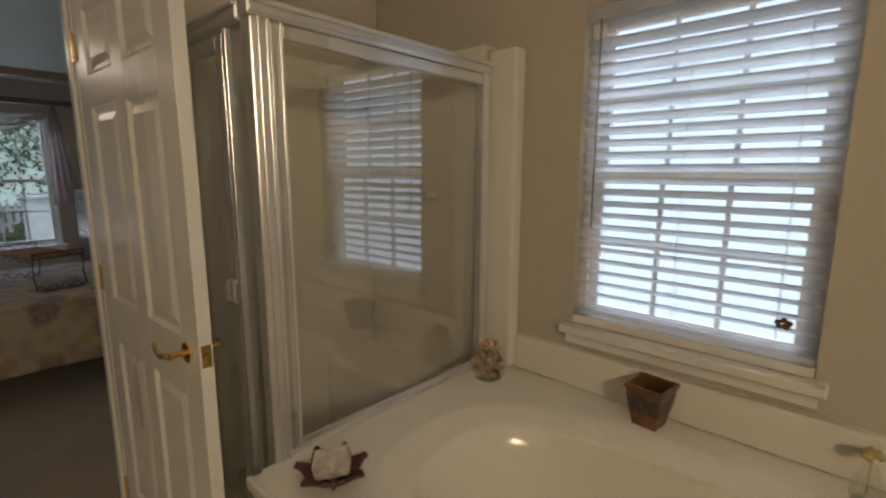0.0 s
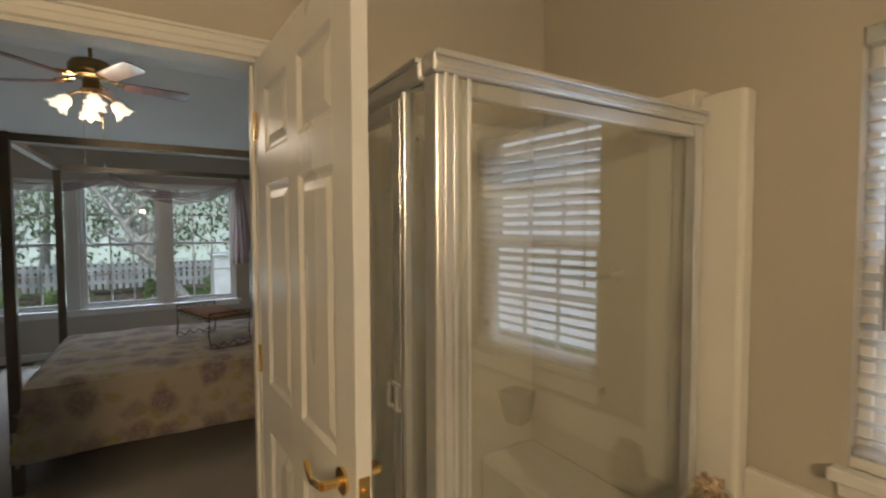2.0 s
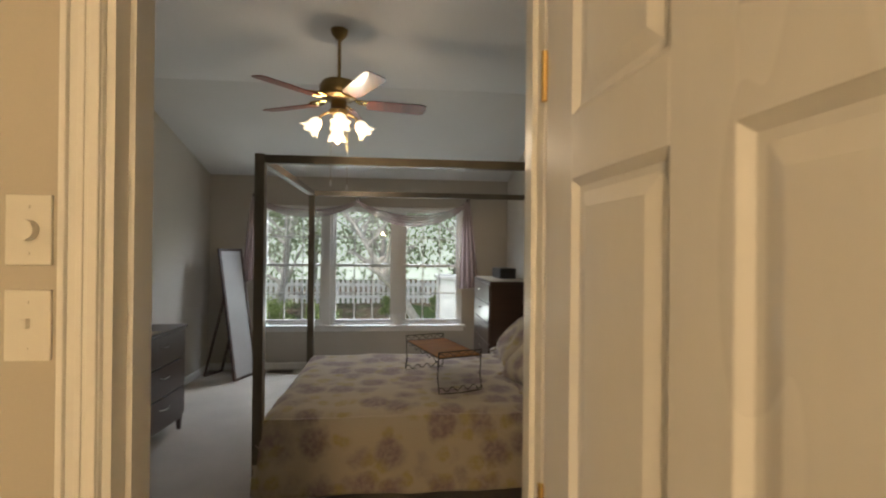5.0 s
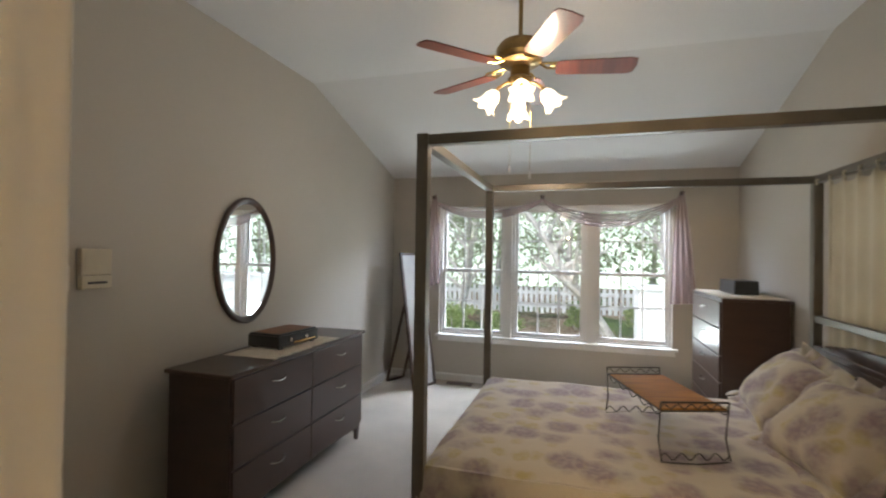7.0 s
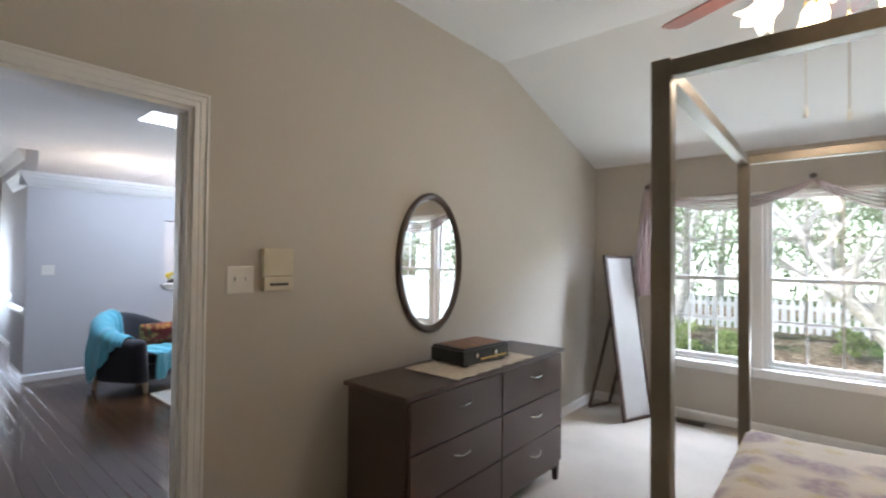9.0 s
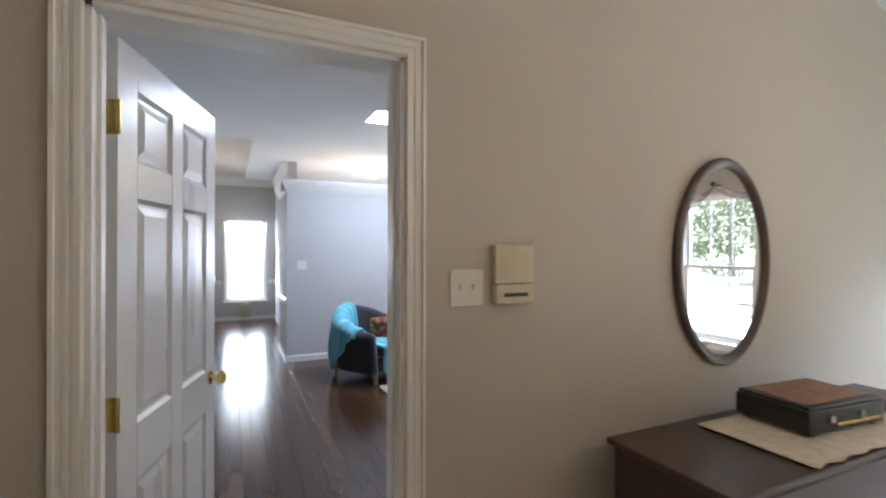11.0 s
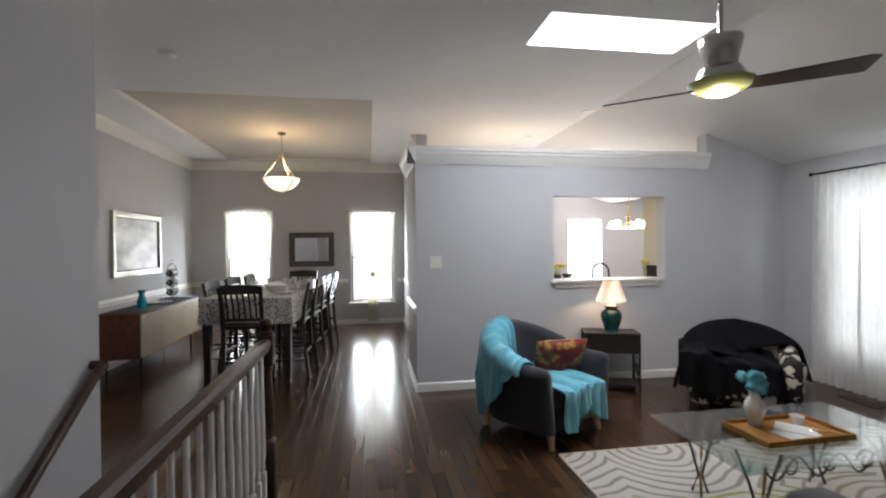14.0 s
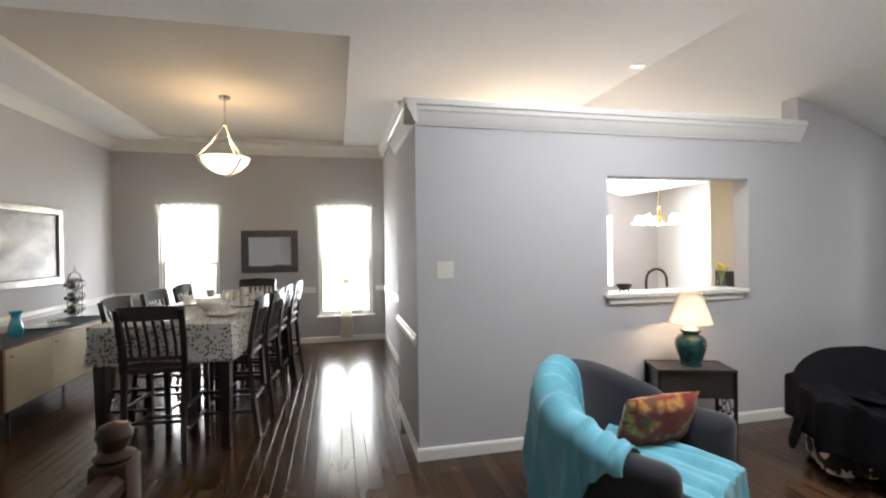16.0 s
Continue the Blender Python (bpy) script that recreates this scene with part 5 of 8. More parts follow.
# cheval mirror
root = thing("standing_mirror", -6.43, -1.36, 0.0, "tall narrow standing mirror with pale grey face leaning on its easel", "mirror", rz=-22)
tilt = -0.16


def lean(x, z, d=0.0):
    return Vector((x, -0.0 + tilt * z + d, z))


hw, hh = 0.175, 1.50
bm = bmesh.new()
for a, b in (((-hw, 0), (-hw, hh)), ((hw, 0), (hw, hh)), ((-hw, 0.015), (hw, 0.015)), ((-hw, hh - 0.015), (hw, hh - 0.015))):
    bar(bm, lean(*a), lean(*b), 0.03, 0.026)
part("frame", bm, M_OVAL, root)
bm = bmesh.new()
bm.faces.new([bm.verts.new(lean(x, z, 0.004)) for x, z in ((-hw + 0.01, 0.02), (hw - 0.01, 0.02), (hw - 0.01, hh - 0.02), (-hw + 0.01, hh - 0.02))])
# plain pale grey face instead of silvered glass
part("mirror_glass", bm, mat("pale_grey_mirror_face", (0.46, 0.45, 0.43), 0.35, var=0.06, scale=2, grain=40, bump=0.02), root, "plain pale grey mirror face")
bm = bmesh.new()
bm.faces.new([bm.verts.new(lean(x, z, -0.008)) for x, z in ((-hw + 0.01, 0.02), (hw - 0.01, 0.02), (hw - 0.01, hh - 0.02), (-hw + 0.01, hh - 0.02))])
part("backing", bm, M_BLACKWOOD, root)
bm = bmesh.new()
for x in (-hw + 0.04, hw - 0.04):
    bar(bm, lean(x, 1.0, -0.015), (x, -0.46, 0.01), 0.022, 0.022)
bar(bm, (-hw + 0.04, -0.46, 0.012), (hw - 0.04, -0.46, 0.012), 0.022, 0.022)
part("easel_leg", bm, M_OVAL, root)

# swag of sheer cloth over the windows
root = thing("window_swag", 0, 0, 0, "pink sheer swag draped over the bedroom windows", "curtain")
XW = -6.70
for ya, yb, zb in ((-1.36, -0.11, 1.90), (-0.11, 1.28, 1.80)):
    bm = bmesh.new()

    def swag(u, v, ya=ya, yb=yb, zb=zb):
        y = ya + (yb - ya) * u
        s = 4 * u * (1 - u)
        top = 2.13 - (0.13 + 0.5 * (1.90 - zb)) * s ** 0.9
        bot = 2.10 - (2.10 - zb) * s ** 0.8
        z = top + (bot - top) * v
        return Vector((XW + 0.03 * s * math.sin(v * 3.0) + 0.010 * math.sin(v * 28) * (0.3 + s), y, z))
    sheet(bm, 36, 26, swag)
    part("swag", bm, M_PINK, root, smooth=True)
for yc, z0, wd in ((-1.36, 1.08, 0.17), (1.27, 1.02, 0.20)):
    bm = bmesh.new()

    def tail(u, v, yc=yc, z0=z0, wd=wd):
        spread = 0.05 + wd * (1 - v) ** 0.7
        y = yc + (u - 0.5) * spread + math.copysign(0.03, yc) * (1 - v)
        return Vector((XW + 0.02 + 0.022 * math.sin(u * 22 + v) * (1.1 - v), y, z0 + 0.07 * u * (1 if yc < 0 else 0.2) + (2.14 - z0) * v))
    sheet(bm, 40, 16, tail)
    part("tail", bm, M_PINK, root, smooth=True)
for y, z in ((-1.36, 2.15), (-0.11, 2.13), (1.28, 2.14)):
    bm = bmesh.new()
    tube(bm, [(-6.80, y, z), (-6.70, y, z)], 0.008, 8)
    bmesh.ops.create_icosphere(bm, subdivisions=2, radius=0.026, matrix=Matrix.Translation((-6.68, y, z + 0.01)))
    part("holdback", bm, M_OVAL, root, "dark curtain holdback")


# ceiling fan with a light kit
def tulip_shade(bm, m):
    prof = [(0.018, 0.0), (0.03, 0.012), (0.04, 0.035), (0.038, 0.06), (0.046, 0.085), (0.062, 0.10)]
    seg = 24
    rings = []
    for k, (r, z) in enumerate(prof):
        ring = []
        for i in range(seg):
            a = 2 * math.pi * i / seg
            rr = r * (1 + (0.02 + 0.03 * k) * math.cos(6 * a) * (k > 1))
            ring.append(bm.verts.new(m @ Vector((rr * math.cos(a), rr * math.sin(a), z + (0.008 * math.cos(6 * a) if k == 5 else 0)))))
        rings.append(ring)
    for a, b in zip(rings, rings[1:]):
        for i in range(seg):
            bm.faces.new((a[i], a[(i + 1) % seg], b[(i + 1) % seg], b[i]))


def bedroom_fan():
    root = thing("ceiling_fan", -3.93, -0.005, 0, "antique brass ceiling fan with mahogany blades and lit tulip shades", "ceiling fan")
    bm = bmesh.new()
    lathe(bm, [(0.0, CEIL - 0.065), (0.02, CEIL - 0.065), (0.05, CEIL - 0.03), (0.058, CEIL)], seg=24)
    tube(bm, [(0, 0, 2.62), (0, 0, CEIL - 0.04)], 0.011, 12)
    part("downrod", bm, M_OLDBRASS, root, smooth=True)
    bm = bmesh.new()
    lathe(bm, [(0.0, 2.625), (0.05, 2.62), (0.105, 2.605), (0.125, 2.575), (0.125, 2.535), (0.11, 2.52), (0.112, 2.505), (0.09, 2.49), (0.05, 2.48), (0.05, 2.43), (0.065, 2.42), (0.05, 2.395), (0.0, 2.39)], seg=36)
    part("motor", bm, M_OLDBRASS, root, smooth=True)
    for k in range(5):
        a = radians(28 + 72 * k)
        m = Matrix.Rotation(a, 4, "Z")
        bm = bmesh.new()
        pitch = Matrix.Rotation(radians(-11), 4, "X")
        outline = [(0.185, -0.050), (0.21, -0.060), (0.55, -0.068), (0.58, -0.055), (0.588, 0.0), (0.58, 0.055), (0.55, 0.068), (0.21, 0.060), (0.185, 0.050)]
        lo = [bm.verts.new(m @ Matrix.Translation((0, 0, 2.475)) @ pitch @ Vector((x, y, -0.003))) for x, y in outline]
        hi = [bm.verts.new(m @ Matrix.Translation((0, 0, 2.475)) @ pitch @ Vector((x, y, 0.003))) for x, y in outline]
        for i in range(len(lo)):
            j = (i + 1) % len(lo)
            bm.faces.new((lo[i], lo[j], hi[j], hi[i]))
        bm.faces.new(lo[::-1])
        bm.faces.new(hi)
        blade = part("blade", bm, M_BLADE, root)
        bm = bmesh.new()
        for s in (-1, 1):
            tube(bm, [m @ Vector((0.10, 0, 2.50)), m @ Vector((0.14, s * 0.03, 2.487)), m @ Vector((0.19, s * 0.035, 2.486)), m @ Vector((0.235, 0, 2.487))], 0.007, 7)
        bmesh.ops.create_icosphere(bm, subdivisions=1, radius=0.02, matrix=m @ Matrix.Translation((0.17, 0, 2.486)) @ Matrix.Diagonal((1, 1, 0.3, 1)))
        part("blade_iron", bm, M_BRASS, blade, "scrolled brass blade holder", smooth=True)
    for k in range(4):
        a = radians(10 + 90 * k)
        m = Matrix.Rotation(a, 4, "Z")
        bm = bmesh.new()
        tube(bm, [m @ Vector((0.03, 0, 2.41)), m @ Vector((0.075, 0, 2.40)), m @ Vector((0.115, 0, 2.375)), m @ Vector((0.125, 0, 2.345))], 0.008, 8)
        part("light_arm", bm, M_OLDBRASS, root, smooth=True)
        bm = bmesh.new()
        tulip_shade(bm, m @ Matrix.Translation((0.122, 0, 2.355)) @ Matrix.Rotation(radians(140), 4, "Y"))
        part("shade", bm, M_BULB, root, "lit frosted tulip shade", smooth=True)
    for x, y, z in ((0.03, -0.045, 1.93), (0.03, 0.06, 1.90)):
        bm = bmesh.new()
        tube(bm, [(x, y, 2.40), (x, y, z + 0.03)], 0.0012, 5)
        part("pull_chain", bm, M_BRASS, root)
        bm = bmesh.new()
        lathe(bm, [(0.0, z - 0.012), (0.008, z - 0.008), (0.006, z + 0.012), (0.003, z + 0.03)], x, y, 10)
        part("fob", bm, M_TRIM, root, "white pull fob")
    return root


bedroom_fan()
lamp_light("fan_lamp", -3.93, 0.0, 2.22, 19, (1.0, 0.76, 0.50), 0.10)

# floor register
root = thing("floor_register", -6.67, -1.02, 0.0, "brown metal floor register beside the window wall", "vent")
bm = bmesh.new()
box(bm, -0.055, -0.15, 0.0, 0.055, 0.15, 0.006, 0.002)
part("plate", bm, M_GRILLE, root)
for i in range(12):
    bm = bmesh.new()
    box(bm, -0.04, -0.135 + i * 0.0235, 0.006, 0.04, -0.128 + i * 0.0235, 0.010)
    part("slat", bm, M_GRILLE, root)


# ---- the garden outside the bedroom ----
def ground_mat():
    m, nt, bsdf = nodes_of("leafy_ground")
    uv = coords(nt)
    a, b = node(nt, "ShaderNodeTexNoise", scale=0.5, detail=4), node(nt, "ShaderNodeTexVoronoi", scale=16)
    nt.links.new(uv, a.inputs["Vector"])
    nt.links.new(uv, b.inputs["Vector"])
    leaf = ramp(nt, b.outputs["Color"], [(0.2, (0.10, 0.065, 0.035)), (0.5, (0.22, 0.16, 0.09)), (0.8, (0.30, 0.25, 0.17))])
    grass = ramp(nt, b.outputs["Color"], [(0.2, (0.05, 0.09, 0.02)), (0.8, (0.12, 0.17, 0.04))])
    fac = ramp(nt, a.outputs[0], [(0.48, (0, 0, 0)), (0.56, (1, 1, 1))])
    nt.links.new(mixed(nt, "MIX", fac, leaf, grass), bsdf.inputs["Base Color"])
    bsdf.inputs["Roughness"].default_value = 0.95
    bumped(nt, bsdf, b.outputs["Distance"], 0.6, 0.02)
    return m


M_GROUND = ground_mat()
M_FENCE = mat("white_fence_paint", (0.78, 0.78, 0.76), 0.6, var=0.08, scale=5, grain=60)
M_BARK = mat("pale_bark", (0.62, 0.58, 0.51), 0.9, var=0.25, scale=14, grain=60, bump=0.6, depth=0.006)


def leaf_mat(name, a, b):
    m, nt, bsdf = nodes_of(name)
    g = nt.nodes.new("ShaderNodeNewGeometry")
    nt.links.new(ramp(nt, g.outputs["Random Per Island"], [(0, a), (1, b)]), bsdf.inputs["Base Color"])
    bsdf.inputs["Roughness"].default_value = 0.55
    tl, mx = nt.nodes.new("ShaderNodeBsdfTranslucent"), nt.nodes.new("ShaderNodeMixShader")
    mx.inputs[0].default_value = 0.45
    nt.links.new(ramp(nt, g.outputs["Random Per Island"], [(0, a), (1, b)]), tl.inputs[0])
    nt.links.new(bsdf.outputs[0], mx.inputs[1])
    nt.links.new(tl.outputs[0], mx.inputs[2])
    nt.links.new(mx.outputs[0], nt.nodes["Material Output"].inputs[0])
    return m


M_LEAF = leaf_mat("tree_leaves", (0.20, 0.25, 0.12), (0.52, 0.56, 0.38))
M_SHRUB = leaf_mat("shrub_leaves", (0.22, 0.30, 0.10), (0.48, 0.56, 0.24))
bm = bmesh.new()
N = 40
g = sheet(bm, N, N, lambda u, v: Vector((-300 + 600 * u, -300 + 600 * v, -0.42)))
bmesh.ops.delete(bm, geom=[f for f in bm.faces if -8.5 < f.calc_center_median().x < 2 and -12 < f.calc_center_median().y < 3], context="FACES")
tagged(part("ground", bm, M_GROUND), "leaf-strewn garden ground", "ground", kind="structure")
bm = bmesh.new()


def rise(u, v):
    x = -6.96 - 14 * u
    return Vector((x, -9 + 18 * v, -0.40 + 0.62 * min(1, u * 1.7) + 0.05 * noise.noise(Vector((u * 9, v * 12, 0)))))


sheet(bm, 30, 36, rise)
tagged(part("ground", bm, M_GROUND, smooth=True), "rising bank of leaves and mulch", "ground", kind="structure")
fence = thing("picket_fence", -12.6, 0, 0.16, "white picket fence at the back of the garden", "fence")
me = None
for i in range(70):
    y = -4.2 + i * 0.125
    if me is None:
        bm = bmesh.new()
        pr = [(-0.038, 0), (0.038, 0), (0.038, 0.56), (0.0, 0.62), (-0.038, 0.56)]
        A = [bm.verts.new((0.0, u, v)) for u, v in pr]
        B = [bm.verts.new((0.02, u, v)) for u, v in pr]
        for k in range(5):
            bm.faces.new((A[k], A[(k + 1) % 5], B[(k + 1) % 5], B[k]))
        bm.faces.new(A)
        bm.faces.new(B)
        p = part("picket", bm, M_FENCE, fence)
        me = p.data
    else:
        p = new("picket", me)
        p.parent = fence
    p.location = (0.03, y, random.uniform(-0.01, 0.01))
for z in (0.12, 0.42):
    bm = bmesh.new()
    box(bm, 0, -4.3, z, 0.03, 4.6, z + 0.08)
    part("fence_rail", bm, M_FENCE, fence)


def leaves(name, centre, radius, count, size, material, parent, rnd, squash=(1, 1, 0.8), clumps=16):
    """Many small two-faced leaves in clumps."""
    cs = []
    for _ in range(clumps):
        d = Vector((rnd.gauss(0, 1), rnd.gauss(0, 1), rnd.gauss(0, 1)))
        d.normalize()
        r = radius * rnd.uniform(0.3, 1.0)
        cs.append((Vector((d.x * r * squash[0], d.y * r * squash[1], d.z * r * squash[2])) + Vector(centre), radius * rnd.uniform(0.2, 0.42)))
    verts, faces = [], []
    for i in range(count):
        c, r = cs[i % clumps]
        p = c + Vector((rnd.gauss(0, 0.5), rnd.gauss(0, 0.5), rnd.gauss(0, 0.4))) * r
        e = Euler((rnd.uniform(0, 6.3), rnd.uniform(0, 6.3), rnd.uniform(0, 6.3)))
        s = size * rnd.uniform(0.6, 1.3)
        k = len(verts)
        for q in ((-0.5, 0, 0), (0, -0.22, 0.06), (0.5, 0, 0), (0, 0.22, 0.06)):
            v = Vector(q) * s
            v.rotate(e)
            verts.append(p + v)
        faces += [(k, k + 1, k + 2), (k, k + 2, k + 3)]
    me = bpy.data.meshes.new(name)
    me.from_pydata([tuple(v) for v in verts], [], faces)
    me.materials.append(material)
    ob = new(name, me)
    ob.parent = parent
    return ob


def tree(x, y, z, h, lean_to, seed, label, leafy=2600, crown_r=1.6, limbs=9, thick=0.055):
    rnd = random.Random(seed)
    root = thing("garden_tree", x, y, z, label, "tree")
    bm = bmesh.new()
    top = Vector((lean_to[0], lean_to[1], h))
    base_pts = [Vector((0, 0, 0)), top * 0.25 + Vector((0.05, 0.04, 0)), top * 0.5, top * 0.8 + Vector((0, 0.08, 0)), top]
    tube(bm, base_pts, 0.10, 9, 0.04)
    tips = []
    for i in range(limbs):
        t = 0.12 + 0.80 * i / limbs
        p = top * t
        a = rnd.uniform(0, 6.28)
        d = Vector((math.cos(a) * 0.5, math.sin(a), rnd.uniform(0.35, 1.0))).normalized()
        ln = h * rnd.uniform(0.35, 0.6)
        q = [p, p + d * ln * 0.4 + Vector((0, 0, 0.05)), p + d * ln + Vector((0, 0, rnd.uniform(-0.1, 0.25)))]
        tube(bm, q, thick * (1.2 - t), 7, 0.016)
        tips.append(q[-1])
        for _ in range(3):
            e = Vector((rnd.gauss(0, 0.4), rnd.gauss(0, 1), rnd.gauss(0.3, 0.5))).normalized() * ln * 0.45
            tube(bm, [q[1], q[1] + e * 0.6, q[1] + e + Vector((0, 0, 0.08))], 0.014, 5, 0.004)
    part("trunk", bm, M_BARK, root, "pale forked trunk and limbs", smooth=True)
    leaves("crown", (top.x, top.y, h * 0.95), crown_r, leafy, 0.09, M_LEAF, root, rnd)
    return root


tree(-10.4, 0.85, -0.05, 2.5, (0.15, -1.7), 5, "small garden tree with pale leaning limbs in front of the fence", 900, 1.6, 14, 0.085)
tree(-12.0, -2.4, 0.1, 3.2, (0.1, 0.5), 9, "garden tree with thin pale limbs behind the shrubs", 1300, 1.9, 12, 0.06)
tree(-13.8, 2.4, 0.1, 3.4, (-0.1, -0.4), 12, "garden tree at the back fence with open foliage", 2500, 2.2)
tree(-16.0, -0.2, 0.1, 3.8, (0, 0.3), 21, "tall garden tree behind the fence with open foliage", 3000, 2.6)
tree(-16.5, -5.2, 0.1, 3.8, (0, 0.3), 22, "tall garden tree behind the fence with open foliage", 2800, 2.6)
tree(-17.0, 5.0, 0.1, 3.8, (0, -0.3), 23, "tall garden tree behind the fence with open foliage", 2800, 2.6)
for x, y, r, s in ((-9.6, -1.9, 0.42, 31), (-9.9, -1.1, 0.34, 32), (-11.6, 0.2, 0.30, 33), (-11.9, 1.4, 0.28, 34)):
    rnd = random.Random(s)
    sh = thing("shrub", x, y, 0.0, "low yellow-green garden shrub in the mulch", "shrub", group="garden shrubs")
    leaves("foliage", (0, 0, r * 0.8), r, 1400, 0.07, M_SHRUB, sh, rnd)
    bm = bmesh.new()
    for k in range(5):
        tube(bm, [(0, 0, -0.1), (r * 0.5 * math.cos(k * 1.3), r * 0.5 * math.sin(k * 1.3), r)], 0.01, 5)
    part("stems", bm, M_BARK, sh)
bm = bmesh.new()
box(bm, -9.6, 1.13, -0.4, -9.0, 3.6, 1.0, 0.02)
box(bm, -9.66, 1.09, 1.0, -8.94, 3.66, 1.05, 0.01)
tagged(part("garden_wall", bm, M_FENCE), "low white rendered garden wall", "wall")
# neighbouring house seen through the bathroom blind
for k, yy in enumerate(range(-12, 13, 3)):
    rnd = random.Random(60 + k)
    hd = thing("background_tree", -20 - (k % 3), yy, -0.2, "broad leafy tree standing beyond the fence", "tree", group="background trees")
    leaves("crown", (0, 0, 3.0), 3.0, 2600, 0.22, M_LEAF, hd, rnd, (1, 1, 1.15), 44)
    bm = bmesh.new()
    tube(bm, [(0, 0, -0.4), (0.1, 0.1, 1.5), (0, 0.2, 3.4)], 0.16, 8, 0.06)
    part("trunk", bm, M_BARK, hd)
nb = thing("neighbour_house", 0, 8.5, -0.42, "white-sided neighbouring house with a grey-blue window", "house")
bm = bmesh.new()
for i in range(30):
    box(bm, -9, 0.0 + 0.004, 0.16 * i, 8, 0.10, 0.16 * i + 0.15)
box(bm, -9, 0.05, 0, 8, 3, 4.8)
part("wall", bm, M_FENCE, nb)
bm = bmesh.new()
box(bm, -1.75, -0.02, 1.75, -0.75, 0.03, 2.95, 0.01)
w_ = part("window", bm, mat("blue_grey_glass", (0.42, 0.47, 0.52), 0.2, var=0.05), nb, "grey-blue window")
bm = bmesh.new()
box(bm, -1.85, -0.05, 1.62, -0.65, 0.02, 1.75, 0.01)
part("sill", bm, M_FENCE, w_)
bm = bmesh.new()
vs = [bm.verts.new(p) for p in ((-9.4, -0.5, 4.7), (8.4, -0.5, 4.7), (8.4, 1.6, 6.2), (-9.4, 1.6, 6.2))]
bm.faces.new(vs)
thicken(part("roof", bm, mat("grey_shingle", (0.12, 0.12, 0.12), 0.9, var=0.2, scale=6), nb), 0.1)

# added glowing panels that stand in for bright daylight outside the windows
M_DAYGLOW = glowing("bright_day_glow", (0.93, 0.97, 1.0), 1.5)
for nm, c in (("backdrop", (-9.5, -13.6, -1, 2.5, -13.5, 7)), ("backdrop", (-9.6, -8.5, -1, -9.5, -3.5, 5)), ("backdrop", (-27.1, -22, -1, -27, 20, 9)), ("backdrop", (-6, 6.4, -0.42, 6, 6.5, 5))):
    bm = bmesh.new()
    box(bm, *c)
    tagged(part(nm, bm, glowing("white_day_glow", (0.92, 0.96, 1.0), 3.3) if c[0] == -6 else M_DAYGLOW if c[0] > -9.55 else glowing("soft_day_glow", (0.93, 0.97, 1.0), 0.8) if c[0] > -20 else glowing("pale_green_glow", (0.80, 0.88, 0.74), 1.7)), "glowing panel standing in for bright daylight outside the windows", "backdrop", kind="structure")


# ---- living room ----
M_NAVY = mat("charcoal_navy_upholstery", (0.018, 0.019, 0.028), 0.85, var=0.2, scale=6, grain=420, bump=0.5, sheen=0.25)
M_GREYSOFA = mat("slate_grey_upholstery", (0.075, 0.078, 0.09), 0.85, var=0.15, scale=6, grain=420, bump=0.5, sheen=0.2)
M_TEAL = mat("turquoise_throw", (0.14, 0.46, 0.58), 0.9, var=0.12, scale=8, grain=300, bump=0.6, sheen=0.3)
M_BLACKTHROW = mat("black_throw", (0.008, 0.008, 0.010), 1.0, spec=0.08, var=0.2, scale=8, grain=300, bump=0.7)
M_PALEWOOD = mat("pale_wood", (0.50, 0.36, 0.22), 0.45, var=0.15, scale=8, grain=40, stretch=(1, 1, 0.3))
M_CORAL = mat("coral_woven_cloth", (0.60, 0.20, 0.145), 0.9, var=0.2, scale=12, grain=160, bump=0.9, depth=0.004, stretch=(1, 6, 1))
M_TEALGLAZE = mat("teal_crackle_glaze", (0.015, 0.085, 0.075), 0.15, var=0.5, scale=22, grain=80, bump=0.3, depth=0.002, coat=0.5)
M_PORCELAIN = mat("white_porcelain", (0.78, 0.77, 0.74), 0.2, var=0.03, bump=0.02, coat=0.3)
M_PAPER = mat("white_paper", (0.7, 0.7, 0.7), 0.7, var=0.05, bump=0.02)
M_TABLEGLASS = pane_glass("table_glass", (0.84, 0.88, 0.86), 1.55, 0.01)
M_SHEERW = sheer("white_sheer_curtain", (0.76, 0.75, 0.73), 0.04, 0.24)
M_BLUEFLOWER = mat("turquoise_paper_petals", (0.16, 0.50, 0.60), 0.7, var=0.25, scale=30, bump=0.2)
M_DARKRAIL = mat("dark_stained_rail", (0.050, 0.026, 0.016), 0.42, var=0.3, scale=4, grain=40, bump=0.1, stretch=(4, 0.5, 4), coat=0.05, spec=0.35)
M_SPINDLE = mat("white_spindle_paint", (0.72, 0.71, 0.69), 0.35, var=0.03, bump=0.04)


def shade_mat():
    m = bpy.data.materials.new("lamp_shade_cloth")
    m.use_nodes = True
    nt = m.node_tree
    b = nt.nodes["Principled BSDF"]
    b.inputs["Base Color"].default_value = (0.82, 0.70, 0.58, 1)
    b.inputs["Roughness"].default_value = 0.9
    tl, mx = nt.nodes.new("ShaderNodeBsdfTranslucent"), nt.nodes.new("ShaderNodeMixShader")
    tl.inputs[0].default_value = (0.88, 0.70, 0.56, 1)
    mx.inputs[0].default_value = 0.16
    nt.links.new(b.outputs[0], mx.inputs[1])
    nt.links.new(tl.outputs[0], mx.inputs[2])
    nt.links.new(mx.outputs[0], nt.nodes["Material Output"].inputs[0])
    return m


